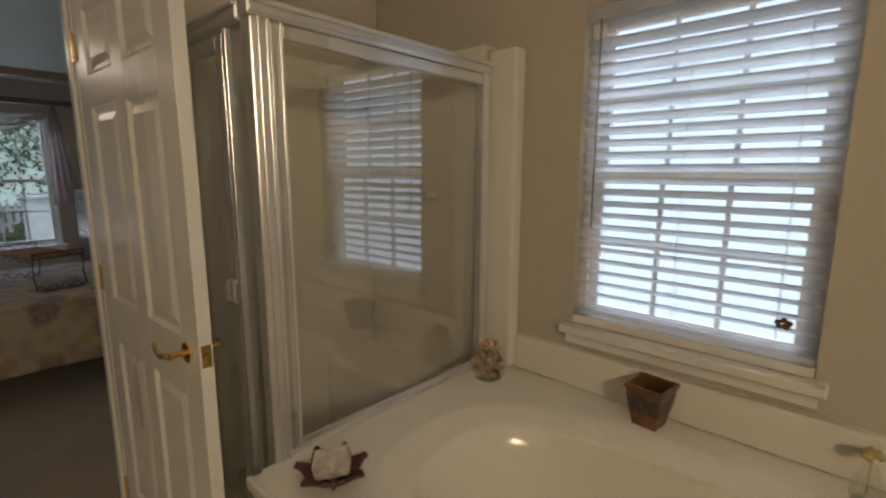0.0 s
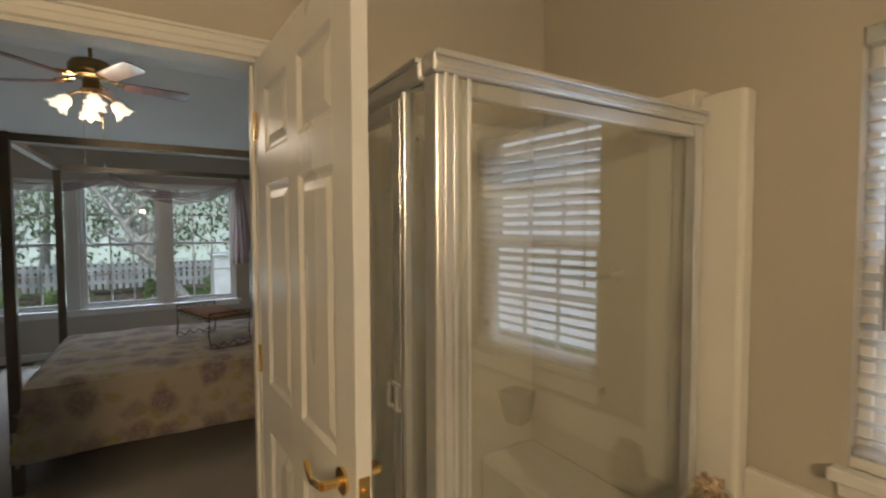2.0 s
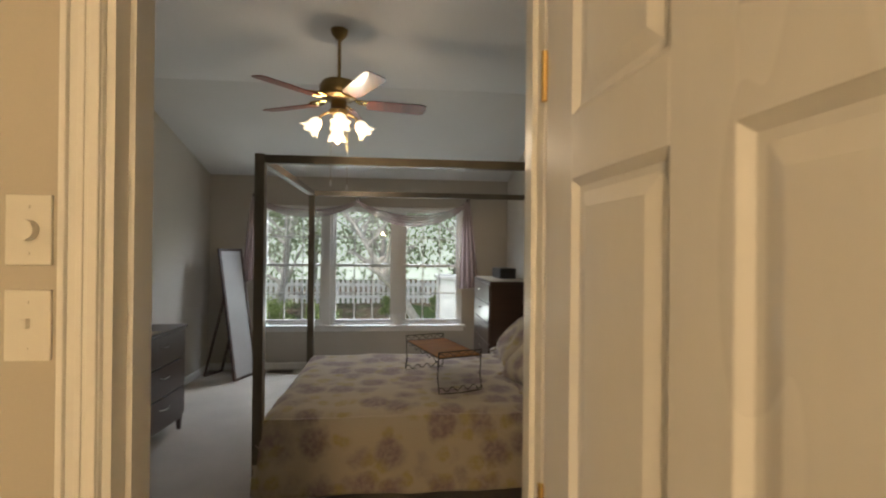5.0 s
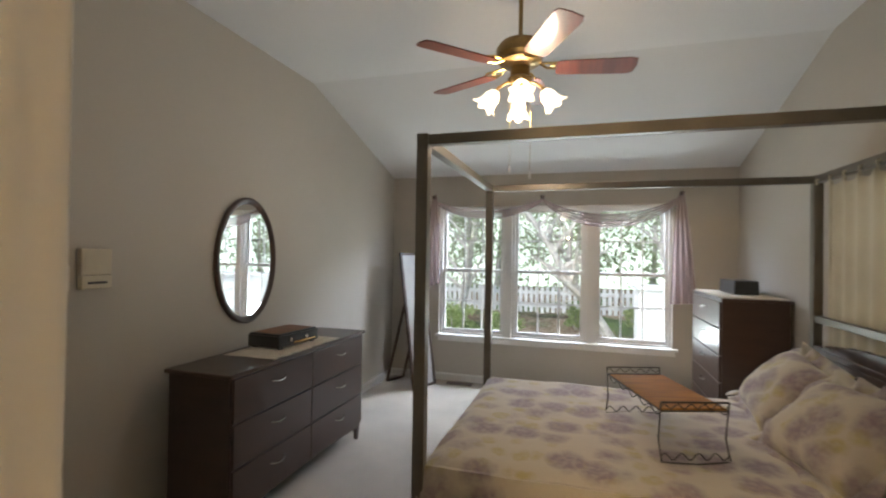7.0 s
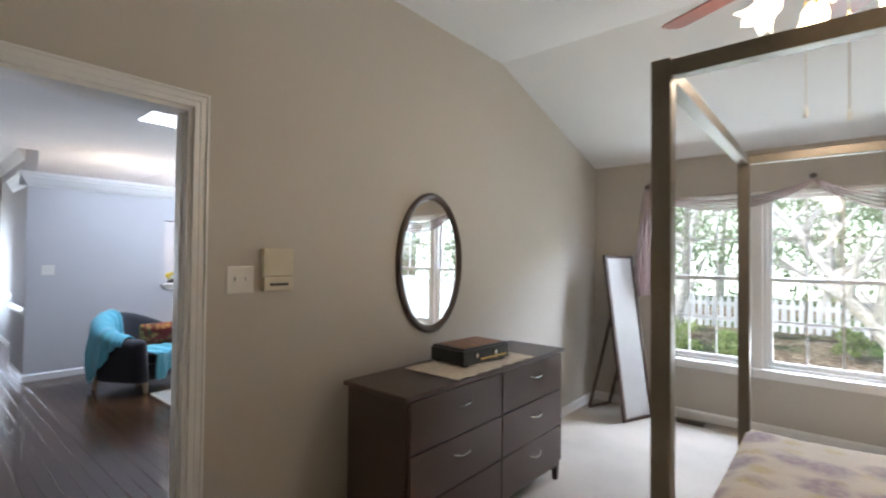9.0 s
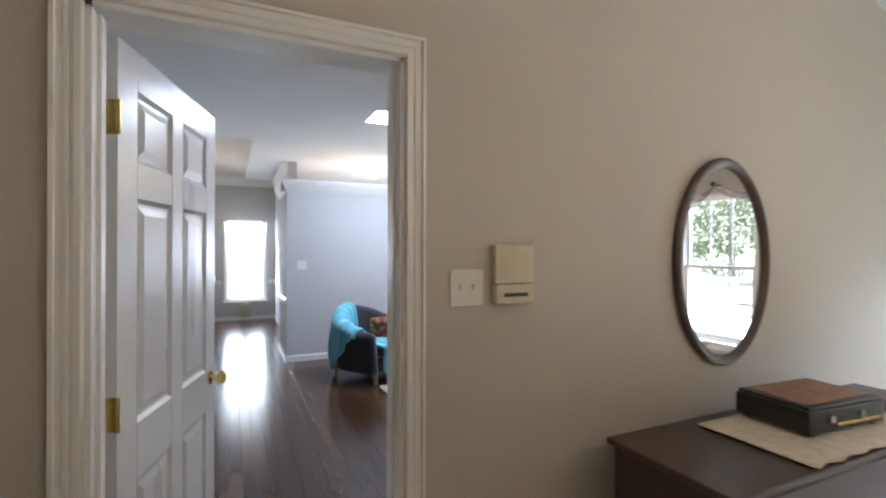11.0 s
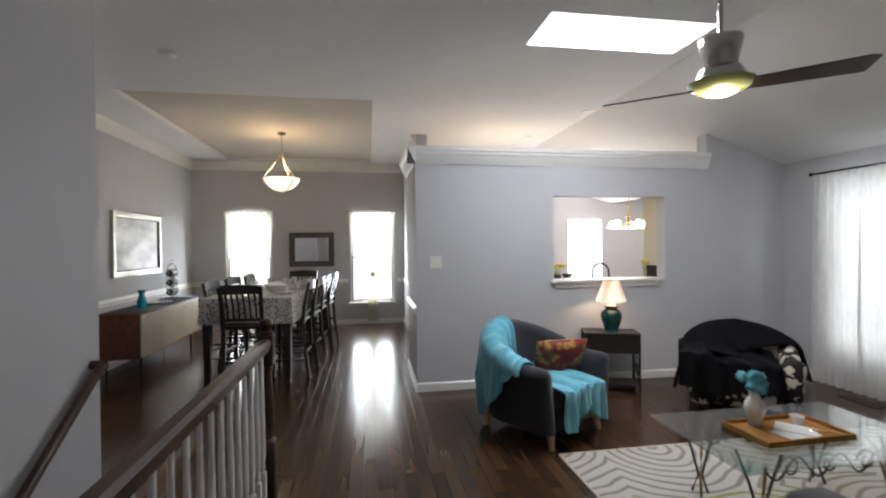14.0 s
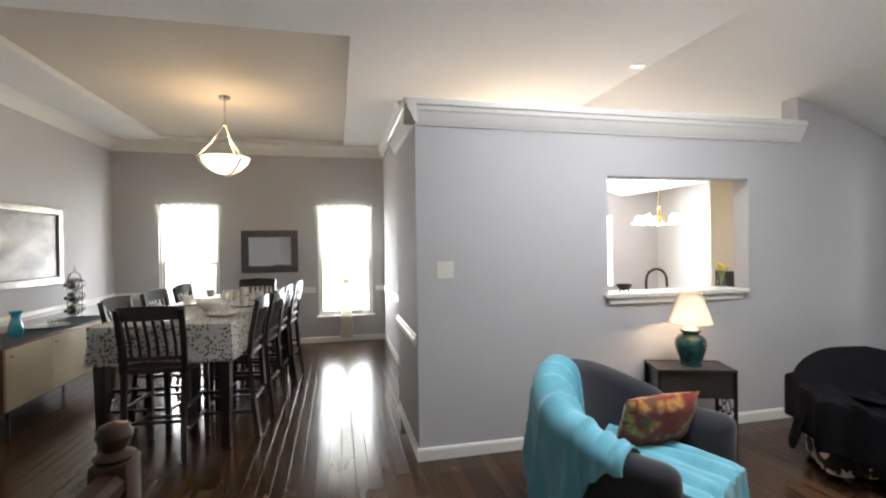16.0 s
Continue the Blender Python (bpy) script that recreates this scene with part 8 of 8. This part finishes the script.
bm = bmesh.new()
sheet(bm, 60, 100, cloth)
cloth_ob = thicken(tagged(part("tablecloth", bm, cloth_mat(), smooth=True), "white tablecloth embroidered with grey leaves on the dining table", "tablecloth"), 0.002, 1.0)
cloth_ob.matrix_basis = T_TABLE


def dining_chair(label):
    """A counter-height chair; its back is at local -y, origin on the floor."""
    root = new("dining_chair")
    tagged(root, label, "dining chair", "dining chairs")
    W = 0.205
    for s in (-1, 1):
        bm = bmesh.new()
        pts = [(s * (W - 0.01), -0.255, 0.0), (s * (W - 0.02), -0.215, 0.30), (s * (W - 0.015), -0.195, 0.60), (s * (W - 0.012), -0.215, 0.80), (s * (W - 0.008), -0.265, 1.04)]
        for a, b in zip(pts, pts[1:]):
            bar(bm, a, b, 0.036, 0.034, 0.0)
        part("back_post", bm, M_CHAIRW, root)
        bm = bmesh.new()
        bar(bm, (s * (W - 0.005), 0.20, 0.0), (s * (W - 0.005), 0.195, 0.60), 0.036, 0.036)
        part("front_leg", bm, M_CHAIRW, root)
    bm = bmesh.new()
    box(bm, -W - 0.015, -0.205, 0.60, W + 0.015, 0.235, 0.635, 0.01)
    part("seat", bm, M_CHAIRW, root)
    bm = bmesh.new()
    box(bm, -W + 0.02, -0.165, 0.634, W - 0.02, 0.215, 0.652, 0.008)
    part("seat_pad", bm, M_SEATC, root, "brown padded seat")
    bm = bmesh.new()
    sheet_pts = []
    for i in range(12):
        u = i / 11 * 2 - 1
        sheet_pts.append(u)
    for a, b in zip(sheet_pts, sheet_pts[1:]):
        ya, yb = -0.262 - 0.022 * (1 - a * a), -0.262 - 0.022 * (1 - b * b)
        zt = lambda u: 1.052 + 0.012 * (1 - u * u)
        vs = [bm.verts.new(p) for p in ((a * W, ya, 0.965), (b * W, yb, 0.965), (b * W, yb, zt(b)), (a * W, ya, zt(a)), (a * W, ya + 0.02, 0.965), (b * W, yb + 0.02, 0.965), (b * W, yb + 0.02, zt(b)), (a * W, ya + 0.02, zt(a)))]
        for f in ((0, 1, 2, 3), (7, 6, 5, 4), (3, 2, 6, 7), (0, 4, 5, 1)):
            bm.faces.new([vs[k] for k in f])
    bmesh.ops.remove_doubles(bm, verts=bm.verts, dist=1e-4)
    part("top_rail", bm, M_CHAIRW, root, "curved top rail")
    bm = bmesh.new()
    box(bm, -W + 0.01, -0.212, 0.685, W - 0.01, -0.192, 0.715, 0.003)
    part("lower_rail", bm, M_CHAIRW, root)
    for i in range(6):
        x = -0.14 + i * 0.056
        bm = bmesh.new()
        pts = [(x, -0.203, 0.71), (x, -0.215, 0.80), (x, -0.262 - 0.02 * (1 - (x / W) ** 2), 0.97)]
        for a, b in zip(pts, pts[1:]):
            bar(bm, a, b, 0.018, 0.011)
        part("spindle", bm, M_CHAIRW, root)
    for z, y0, y1 in ((0.20, -0.22, 0.19), (0.36, -0.20, 0.19)):
        for s in (-1, 1):
            bm = bmesh.new()
            bar(bm, (s * (W - 0.01), y0, z), (s * (W - 0.01), y1, z), 0.020, 0.022)
            part("stretcher", bm, M_CHAIRW, root)
    for y, z in ((0.19, 0.17), (-0.21, 0.27)):
        bm = bmesh.new()
        bar(bm, (-W + 0.01, y, z), (W - 0.01, y, z), 0.022, 0.020)
        part("stretcher", bm, M_CHAIRW, root)
    return root


chair = dining_chair("black-brown slatted dining chair at the head of the table")
chair.matrix_basis = T_TABLE @ pose(0.0, -0.09, 0, 0, 0, 182)
seats = [(-0.33, -0.40, -88, "side"), (-0.34, -0.92, -92, "side"), (-0.33, -1.42, -89, "side"), (-0.34, -1.92, -91, "side"), (0.32, -0.56, 91, "side"), (0.31, -1.16, 88, "side"), (0.32, -1.80, 92, "side"), (0.0, -2.28, 0, "end")]
for x, y, rz, where in seats:
    c = copy_thing(chair, T_TABLE @ pose(x, y, 0, 0, 0, rz))
    c["label"] = "black-brown slatted dining chair along the side of the table" if where == "side" else "black-brown slatted dining chair at the far end of the table"


# place settings
def setting(x, y, rz):
    x, y, _ = T_TABLE @ Vector((x, y, 0))
    p = thing("dinner_plate", x, y, TZ + 0.003, "white china plate on the tablecloth", "plate", group="dinner plates")
    bm = bmesh.new()
    lathe(bm, [(0.0, 0.0), (0.07, 0.0), (0.125, 0.014), (0.125, 0.018), (0.068, 0.005), (0.0, 0.005)], seg=28)
    part("dish", bm, M_PORCELAIN, p, smooth=True)
    c = thing("china_cup", x, y, TZ + 0.009, "white china cup on a dinner plate", "cup", rz, "china cups")
    bm = bmesh.new()
    lathe(bm, [(0.0, 0.0), (0.03, 0.0), (0.034, 0.03), (0.045, 0.085), (0.041, 0.085), (0.03, 0.03), (0.0, 0.006)], seg=22)
    part("cup_body", bm, M_PORCELAIN, c, smooth=True)
    bm = bmesh.new()
    tube(bm, [(0.040 + 0.024 * math.sin(a), 0, 0.045 + 0.024 * math.cos(a)) for a in (0.1, 0.6, 1.1, 1.6, 2.1, 2.6, 3.0)], 0.004, 6)
    part("cup_handle", bm, M_PORCELAIN, c, smooth=True)


for x, y, rz in ((-0.29, -0.42, 30), (-0.29, -0.95, 60), (-0.29, -1.45, 10), (0.29, -0.58, 200), (0.29, -1.18, 170), (0.29, -1.78, 150), (0.0, -1.95, 90), (0.0, -0.18, 20)):
    setting(x, y, rz)
root = thing("serving_bowl", -1.40, -8.25, TZ + 0.003, "round white china serving bowl with a lid and handles", "serving bowl")
bm = bmesh.new()
lathe(bm, [(0.0, 0.0), (0.06, 0.0), (0.07, 0.012), (0.105, 0.04), (0.125, 0.075), (0.118, 0.08), (0.08, 0.10), (0.03, 0.115), (0.0, 0.117)], seg=32)
part("bowl", bm, M_PORCELAIN, root, smooth=True)
bm = bmesh.new()
tube(bm, [(-0.12, 0, 0.07), (-0.155, 0, 0.085), (-0.12, 0.0, 0.09)], 0.006, 6)
tube(bm, [(0.12, 0, 0.07), (0.155, 0, 0.085), (0.12, 0.0, 0.09)], 0.006, 6)
part("handle", bm, M_PORCELAIN, root, smooth=True)
for x, y in ((-1.42, -9.10), (-1.32, -9.25), (-1.36, -8.85)):
    root = thing("candle_jar", x, y, TZ + 0.003, "short white candle jar in the middle of the table", "candle", group="candle jars")
    bm = bmesh.new()
    lathe(bm, [(0.0, 0.0), (0.035, 0.0), (0.037, 0.09), (0.032, 0.09), (0.03, 0.07), (0.0, 0.07)], seg=20)
    part("jar", bm, M_PORCELAIN, root, smooth=True)


# sideboard
def sideboard():
    root = thing("sideboard", 0, 0, 0, "long mid-century walnut sideboard with cream doors on slim legs", "sideboard")
    x0, x1, y0, y1, z0, z1 = -0.02, 0.46, -9.80, -8.02, 0.215, 0.715
    bm = bmesh.new()
    box(bm, x0 + 0.012, y0, z0, x1, y1, z1, 0.004)
    part("body", bm, M_WALNUT, root)
    n = 3
    for i in range(n):
        a, b = y0 + 0.02 + i * (y1 - y0 - 0.04) / n, y0 + 0.02 + (i + 1) * (y1 - y0 - 0.04) / n
        bm = bmesh.new()
        box(bm, x0 - 0.004, a + 0.002, z0 + 0.02, x0 + 0.013, b - 0.002, z1 - 0.02, 0.002)
        d = part("door", bm, M_CREAMDOOR, root, "flat cream cabinet door")
        bm = bmesh.new()
        tube(bm, [(x0 - 0.004, b - 0.05, 0.64), (x0 - 0.02, b - 0.05, 0.64)], 0.009, 10)
        part("knob", bm, M_BRASS, d, "small brass knob")
    for x in (x0 + 0.06, x1 - 0.06):
        for y in (y0 + 0.18, y1 - 0.14):
            bm = bmesh.new()
            tube(bm, [(x, y, z0), (x, y, 0.0)], 0.014, 10, 0.010)
            part("leg", bm, M_IRON, root, "slim dark leg")


sideboard()
bm = bmesh.new()
box(bm, -0.018, -9.78, 0.7165, 0.40, -8.04, 0.7215, 0.002)
tagged(part("runner_cloth", bm, M_SLATE), "dark teal cloth runner along the sideboard", "table runner")
root = thing("blue_pitcher", 0.20, -8.55, 0.7215, "blue glass pitcher with a flared lip on the sideboard", "vase")
bm = bmesh.new()
lathe(bm, [(0.0, 0.0), (0.045, 0.0), (0.052, 0.02), (0.054, 0.07), (0.04, 0.125), (0.03, 0.155), (0.032, 0.18), (0.05, 0.21), (0.047, 0.21), (0.028, 0.18), (0.026, 0.155)], seg=28)
part("body", bm, M_BLUEGLASS, root, smooth=True)
root = thing("serving_platter", 0.20, -8.98, 0.7215, "silver-edged glass platter on the sideboard", "platter")
bm = bmesh.new()
lathe(bm, [(0.0, 0.006), (0.10, 0.006), (0.17, 0.022), (0.17, 0.027), (0.10, 0.012), (0.0, 0.012)], seg=32)
part("dish", bm, M_PORCELAIN, root, smooth=True)
for i in range(4):
    g = thing("small_glass", 0.13 + 0.05 * (i % 2), -8.93 - 0.06 * i, 0.735, "small clear drinking glass on the platter", "glass", group="small glasses")
    bm = bmesh.new()
    lathe(bm, [(0.0, 0.0), (0.02, 0.0), (0.026, 0.06), (0.024, 0.06), (0.018, 0.006)], seg=16)
    part("tumbler", bm, M_GLASS, g, smooth=True)
root = thing("bottle_rack", 0.27, -9.60, 0.7215, "curved wire wine rack holding three dark bottles", "wine rack", rz=90)
root.scale = (1.1, 1.1, 1.2)
bm = bmesh.new()
for s in (-1, 1):
    tube(bm, [(0, s * 0.055, 0.0), (0, s * 0.062, 0.10), (0, s * 0.062, 0.32), (0, s * 0.04, 0.39), (0, 0, 0.41)], 0.005, 8)
for z in (0.08, 0.19, 0.30):
    for x in (-0.03, 0.03):
        tube(bm, [(x, 0.05 * math.cos(i * math.pi / 10), z + 0.05 * math.sin(i * math.pi / 10)) for i in range(21)], 0.0045, 7)
tube(bm, [(0, 0, 0.41), (0, 0, 0.46)], 0.004, 6)
part("wire_frame", bm, M_STEEL, root, "curved steel wire frame", smooth=True)
for z in (0.08, 0.19, 0.30):
    bm = bmesh.new()
    tube(bm, [(-0.12, 0, z), (0.06, 0, z)], 0.037, 16)
    tube(bm, [(0.06, 0, z), (0.09, 0, z)], 0.036, 16, 0.014)
    tube(bm, [(0.09, 0, z), (0.16, 0, z)], 0.014, 12)
    part("bottle", bm, M_BLACK, root, "dark wine bottle", smooth=True)

# picture
root = thing("framed_picture", 0.55, -9.24, 1.49, "framed grey landscape print in a wide silver frame", "picture", rz=0)
w, h = 0.66, 0.41
bm = bmesh.new()
for (a, b, c, d) in ((-w, -h, w, -h + 0.07), (-w, h - 0.07, w, h), (-w, -h + 0.07, -w + 0.07, h - 0.07), (w - 0.07, -h + 0.07, w, h - 0.07)):
    box(bm, -0.035, a, b, -0.002, c, d, 0.006)
part("frame", bm, M_SILVER, root)
bm = bmesh.new()
for (a, b, c, d) in ((-w + 0.07, -h + 0.07, w - 0.07, -h + 0.085), (-w + 0.07, h - 0.085, w - 0.07, h - 0.07), (-w + 0.07, -h + 0.085, -w + 0.085, h - 0.085), (w - 0.085, -h + 0.085, w - 0.07, h - 0.085)):
    box(bm, -0.022, a, b, -0.003, c, d, 0.003)
part("inner_frame", bm, M_PEWTER, root)
bm = bmesh.new()
box(bm, -0.012, -w + 0.08, -h + 0.08, -0.004, w - 0.08, h - 0.08)
part("print", bm, art_mat(), root, "misty grey landscape print")

# dining mirror
root = thing("wall_mirror", -1.485, -11.17, 1.385, "rectangular mirror in a hammered pewter frame between the windows", "mirror")
w, h = 0.395, 0.31
bm = bmesh.new()
for (a, b, c, d) in ((-w, -h, w, -h + 0.10), (-w, h - 0.10, w, h), (-w, -h + 0.10, -w + 0.10, h - 0.10), (w - 0.10, -h + 0.10, w, h - 0.10)):
    box(bm, a, 0.002, b, c, 0.03, d, 0.006)
part("frame", bm, M_PEWTER, root)
bm = bmesh.new()
bm.faces.new([bm.verts.new(p) for p in ((-w + 0.09, 0.015, -h + 0.09), (w - 0.09, 0.015, -h + 0.09), (w - 0.09, 0.015, h - 0.09), (-w + 0.09, 0.015, h - 0.09))])
part("mirror_glass", bm, M_MIRROR, root, "silvered mirror glass")

# gathered sheers at the dining windows
for a, b in DW:
    c = (a + b) / 2
    root = thing("dining_curtain", 0, -11.10, 0, "cream sheer curtain gathered to a knot before the window", "curtain", group="dining room curtains")
    bm = bmesh.new()
    tube(bm, [(a - 0.06, 0, 2.07), (b + 0.06, 0, 2.07)], 0.007, 8)
    part("rod", bm, M_STEEL, root)
    bm = bmesh.new()

    def knot(u, v, a=a, b=b, c=c):
        zk, zt, zb = 0.92, 2.07, 0.06
        z = zb + (zt - zb) * v
        if z > zk:
            k = (z - zk) / (zt - zk)
            half = 0.035 + ((b - a) / 2 + 0.02 - 0.035) * k ** 0.75
        else:
            k = (zk - z) / (zk - zb)
            half = 0.035 + 0.06 * k ** 0.5
        f = 0.018 * math.sin(u * 46) * (1.2 - 0.5 * abs(z - zk))
        return Vector((c + (2 * u - 1) * half, f, z))
    sheet(bm, 80, 40, knot)
    part("sheer", bm, M_SHEERY, root, "cream sheer cloth", smooth=True)
    bm = bmesh.new()
    lathe(bm, [(0.032, 0.885), (0.044, 0.90), (0.044, 0.94), (0.032, 0.955)], c, 0, 18)
    part("tie_band", bm, M_CREAMCLOTH, root, "cream tie band", smooth=True)


# pendant
def pendant():
    x, y = -1.34, -9.1
    root = thing("pendant_light", x, y, 0, "nickel pendant light with a lit alabaster bowl over the dining table", "pendant light")
    top = CEIL + 0.05
    bm = bmesh.new()
    lathe(bm, [(0.0, top - 0.035), (0.05, top - 0.03), (0.062, top)], seg=24)
    tube(bm, [(0, 0, 2.86), (0, 0, top - 0.02)], 0.009, 10)
    for k in range(9):
        z = 2.86 - 0.012 - k * 0.02
        tube(bm, [(0.009 * math.cos(i) * (k % 2), 0.009 * math.cos(i) * (1 - k % 2), z + 0.012 * math.sin(i)) for i in (0, 0.8, 1.6, 2.4, 3.2, 4.0, 4.8, 5.6, 6.3)], 0.0025, 5)
    part("canopy", bm, M_STEEL, root, smooth=True)
    bm = bmesh.new()
    for k in range(3):
        m = Matrix.Rotation(radians(15 + 120 * k), 4, "Z")
        tube(bm, [m @ Vector(p) for p in ((0.012, 0, 2.72), (0.045, 0, 2.66), (0.13, 0, 2.52), (0.215, 0, 2.42), (0.268, 0, 2.37), (0.255, 0, 2.335), (0.20, 0, 2.27), (0.11, 0, 2.205), (0.0, 0, 2.185))], 0.009, 9)
    lathe(bm, [(0.0, 2.165), (0.02, 2.175), (0.024, 2.19), (0.0, 2.20)], seg=18)
    lathe(bm, [(0.0, 2.74), (0.03, 2.725), (0.03, 2.70), (0.0, 2.69)], seg=18)
    part("arms", bm, M_SILVER, root, "curved nickel arms", smooth=True)
    bm = bmesh.new()
    lathe(bm, [(0.0, 2.20), (0.08, 2.212), (0.15, 2.25), (0.21, 2.31), (0.232, 2.36), (0.236, 2.372)], seg=40)
    part("bowl", bm, glowing("lit_alabaster", (1.0, 0.88, 0.66), 1.5), root, "lit alabaster glass bowl", smooth=True)


pendant()
lamp_light("pendant_lamp", -1.34, -9.1, 2.46, 11, (1.0, 0.74, 0.42), 0.10)


# ---- dark oak strip floor, the strips nearest the walk as pieces of their own ----
solid("subfloor", -8.2, -11.32, -0.14, -1.9, -1.98, -0.012, M_BLACKWOOD, "dark joints under the oak floor", "floor")
solid("subfloor", -1.9, -11.32, -0.14, 0.7, -5.2, -0.012, M_BLACKWOOD, "dark joints under the oak floor", "floor")
floor_root = new("floor_oak")
tagged(floor_root, "dark stained oak strip floor laid lengthwise", "floor", kind="structure")
SW = 0.083
rnd = random.Random(11)
near, far_v, far_f = [], [], []


def strip_box(x0, y0, x1, y1, z, lean=0.0):
    """A strip with eased long edges; lean lifts one long edge a little."""
    g, e, a, b = 0.001, 0.0028, z - lean, z + lean
    ring = [(x0 + g, z - 0.01), (x0 + g, a - 0.0006), (x0 + e, a), (x1 - e, b), (x1 - g, b - 0.0006), (x1 - g, z - 0.01)]
    return [(x, y0 + g, h) for x, h in ring] + [(x, y1 - g, h) for x, h in ring]


FACES = ((0, 6, 7, 1), (1, 7, 8, 2), (2, 8, 9, 3), (3, 9, 10, 4), (4, 10, 11, 5), (0, 1, 2, 3, 4, 5), (11, 10, 9, 8, 7, 6))
lengths = (0.6, 0.9, 1.2)
strip_mesh = {}
x = -8.1
count = 0
while x < 0.55:
    lo = -11.17
    hi = -2.0 if x < NX - 0.02 else -5.2
    y = lo - rnd.uniform(0, 0.9)
    while y < hi:
        ln = lengths[rnd.randrange(3)]
        a, b = max(lo, y), min(hi, y + ln)
        if b - a > 0.02:
            inner = a == y and b == y + ln
            if inner and -3.9 < x < -1.9 and -7.6 < y < -3.2 and count < 290:
                if ln not in strip_mesh:
                    me = bpy.data.meshes.new("floor_strip")
                    me.from_pydata(strip_box(0, 0, SW, ln, 0), [], FACES)
                    me.materials.append(M_DARKOAK)
                    strip_mesh[ln] = me
                ob = new("floor_strip", strip_mesh[ln])
                ob.parent = floor_root
                ob.location = (x, y, rnd.uniform(-0.0003, 0.0003))
                ob.rotation_euler = (0, rnd.uniform(-0.0025, 0.0025), 0)
                count += 1
            else:
                k = len(far_v)
                far_v += strip_box(x, a, x + SW, b, rnd.uniform(-0.0002, 0.0002), rnd.uniform(-0.00012, 0.00012))
                far_f += [tuple(k + i for i in f) for f in FACES]
        y += ln
    x += SW
me = bpy.data.meshes.new("floor_strips")
me.from_pydata(far_v, [], far_f)
me.materials.append(M_OAKJOINED)
ob = new("floor_strips", me)
ob.parent = floor_root
ob["kind"] = "stuff"
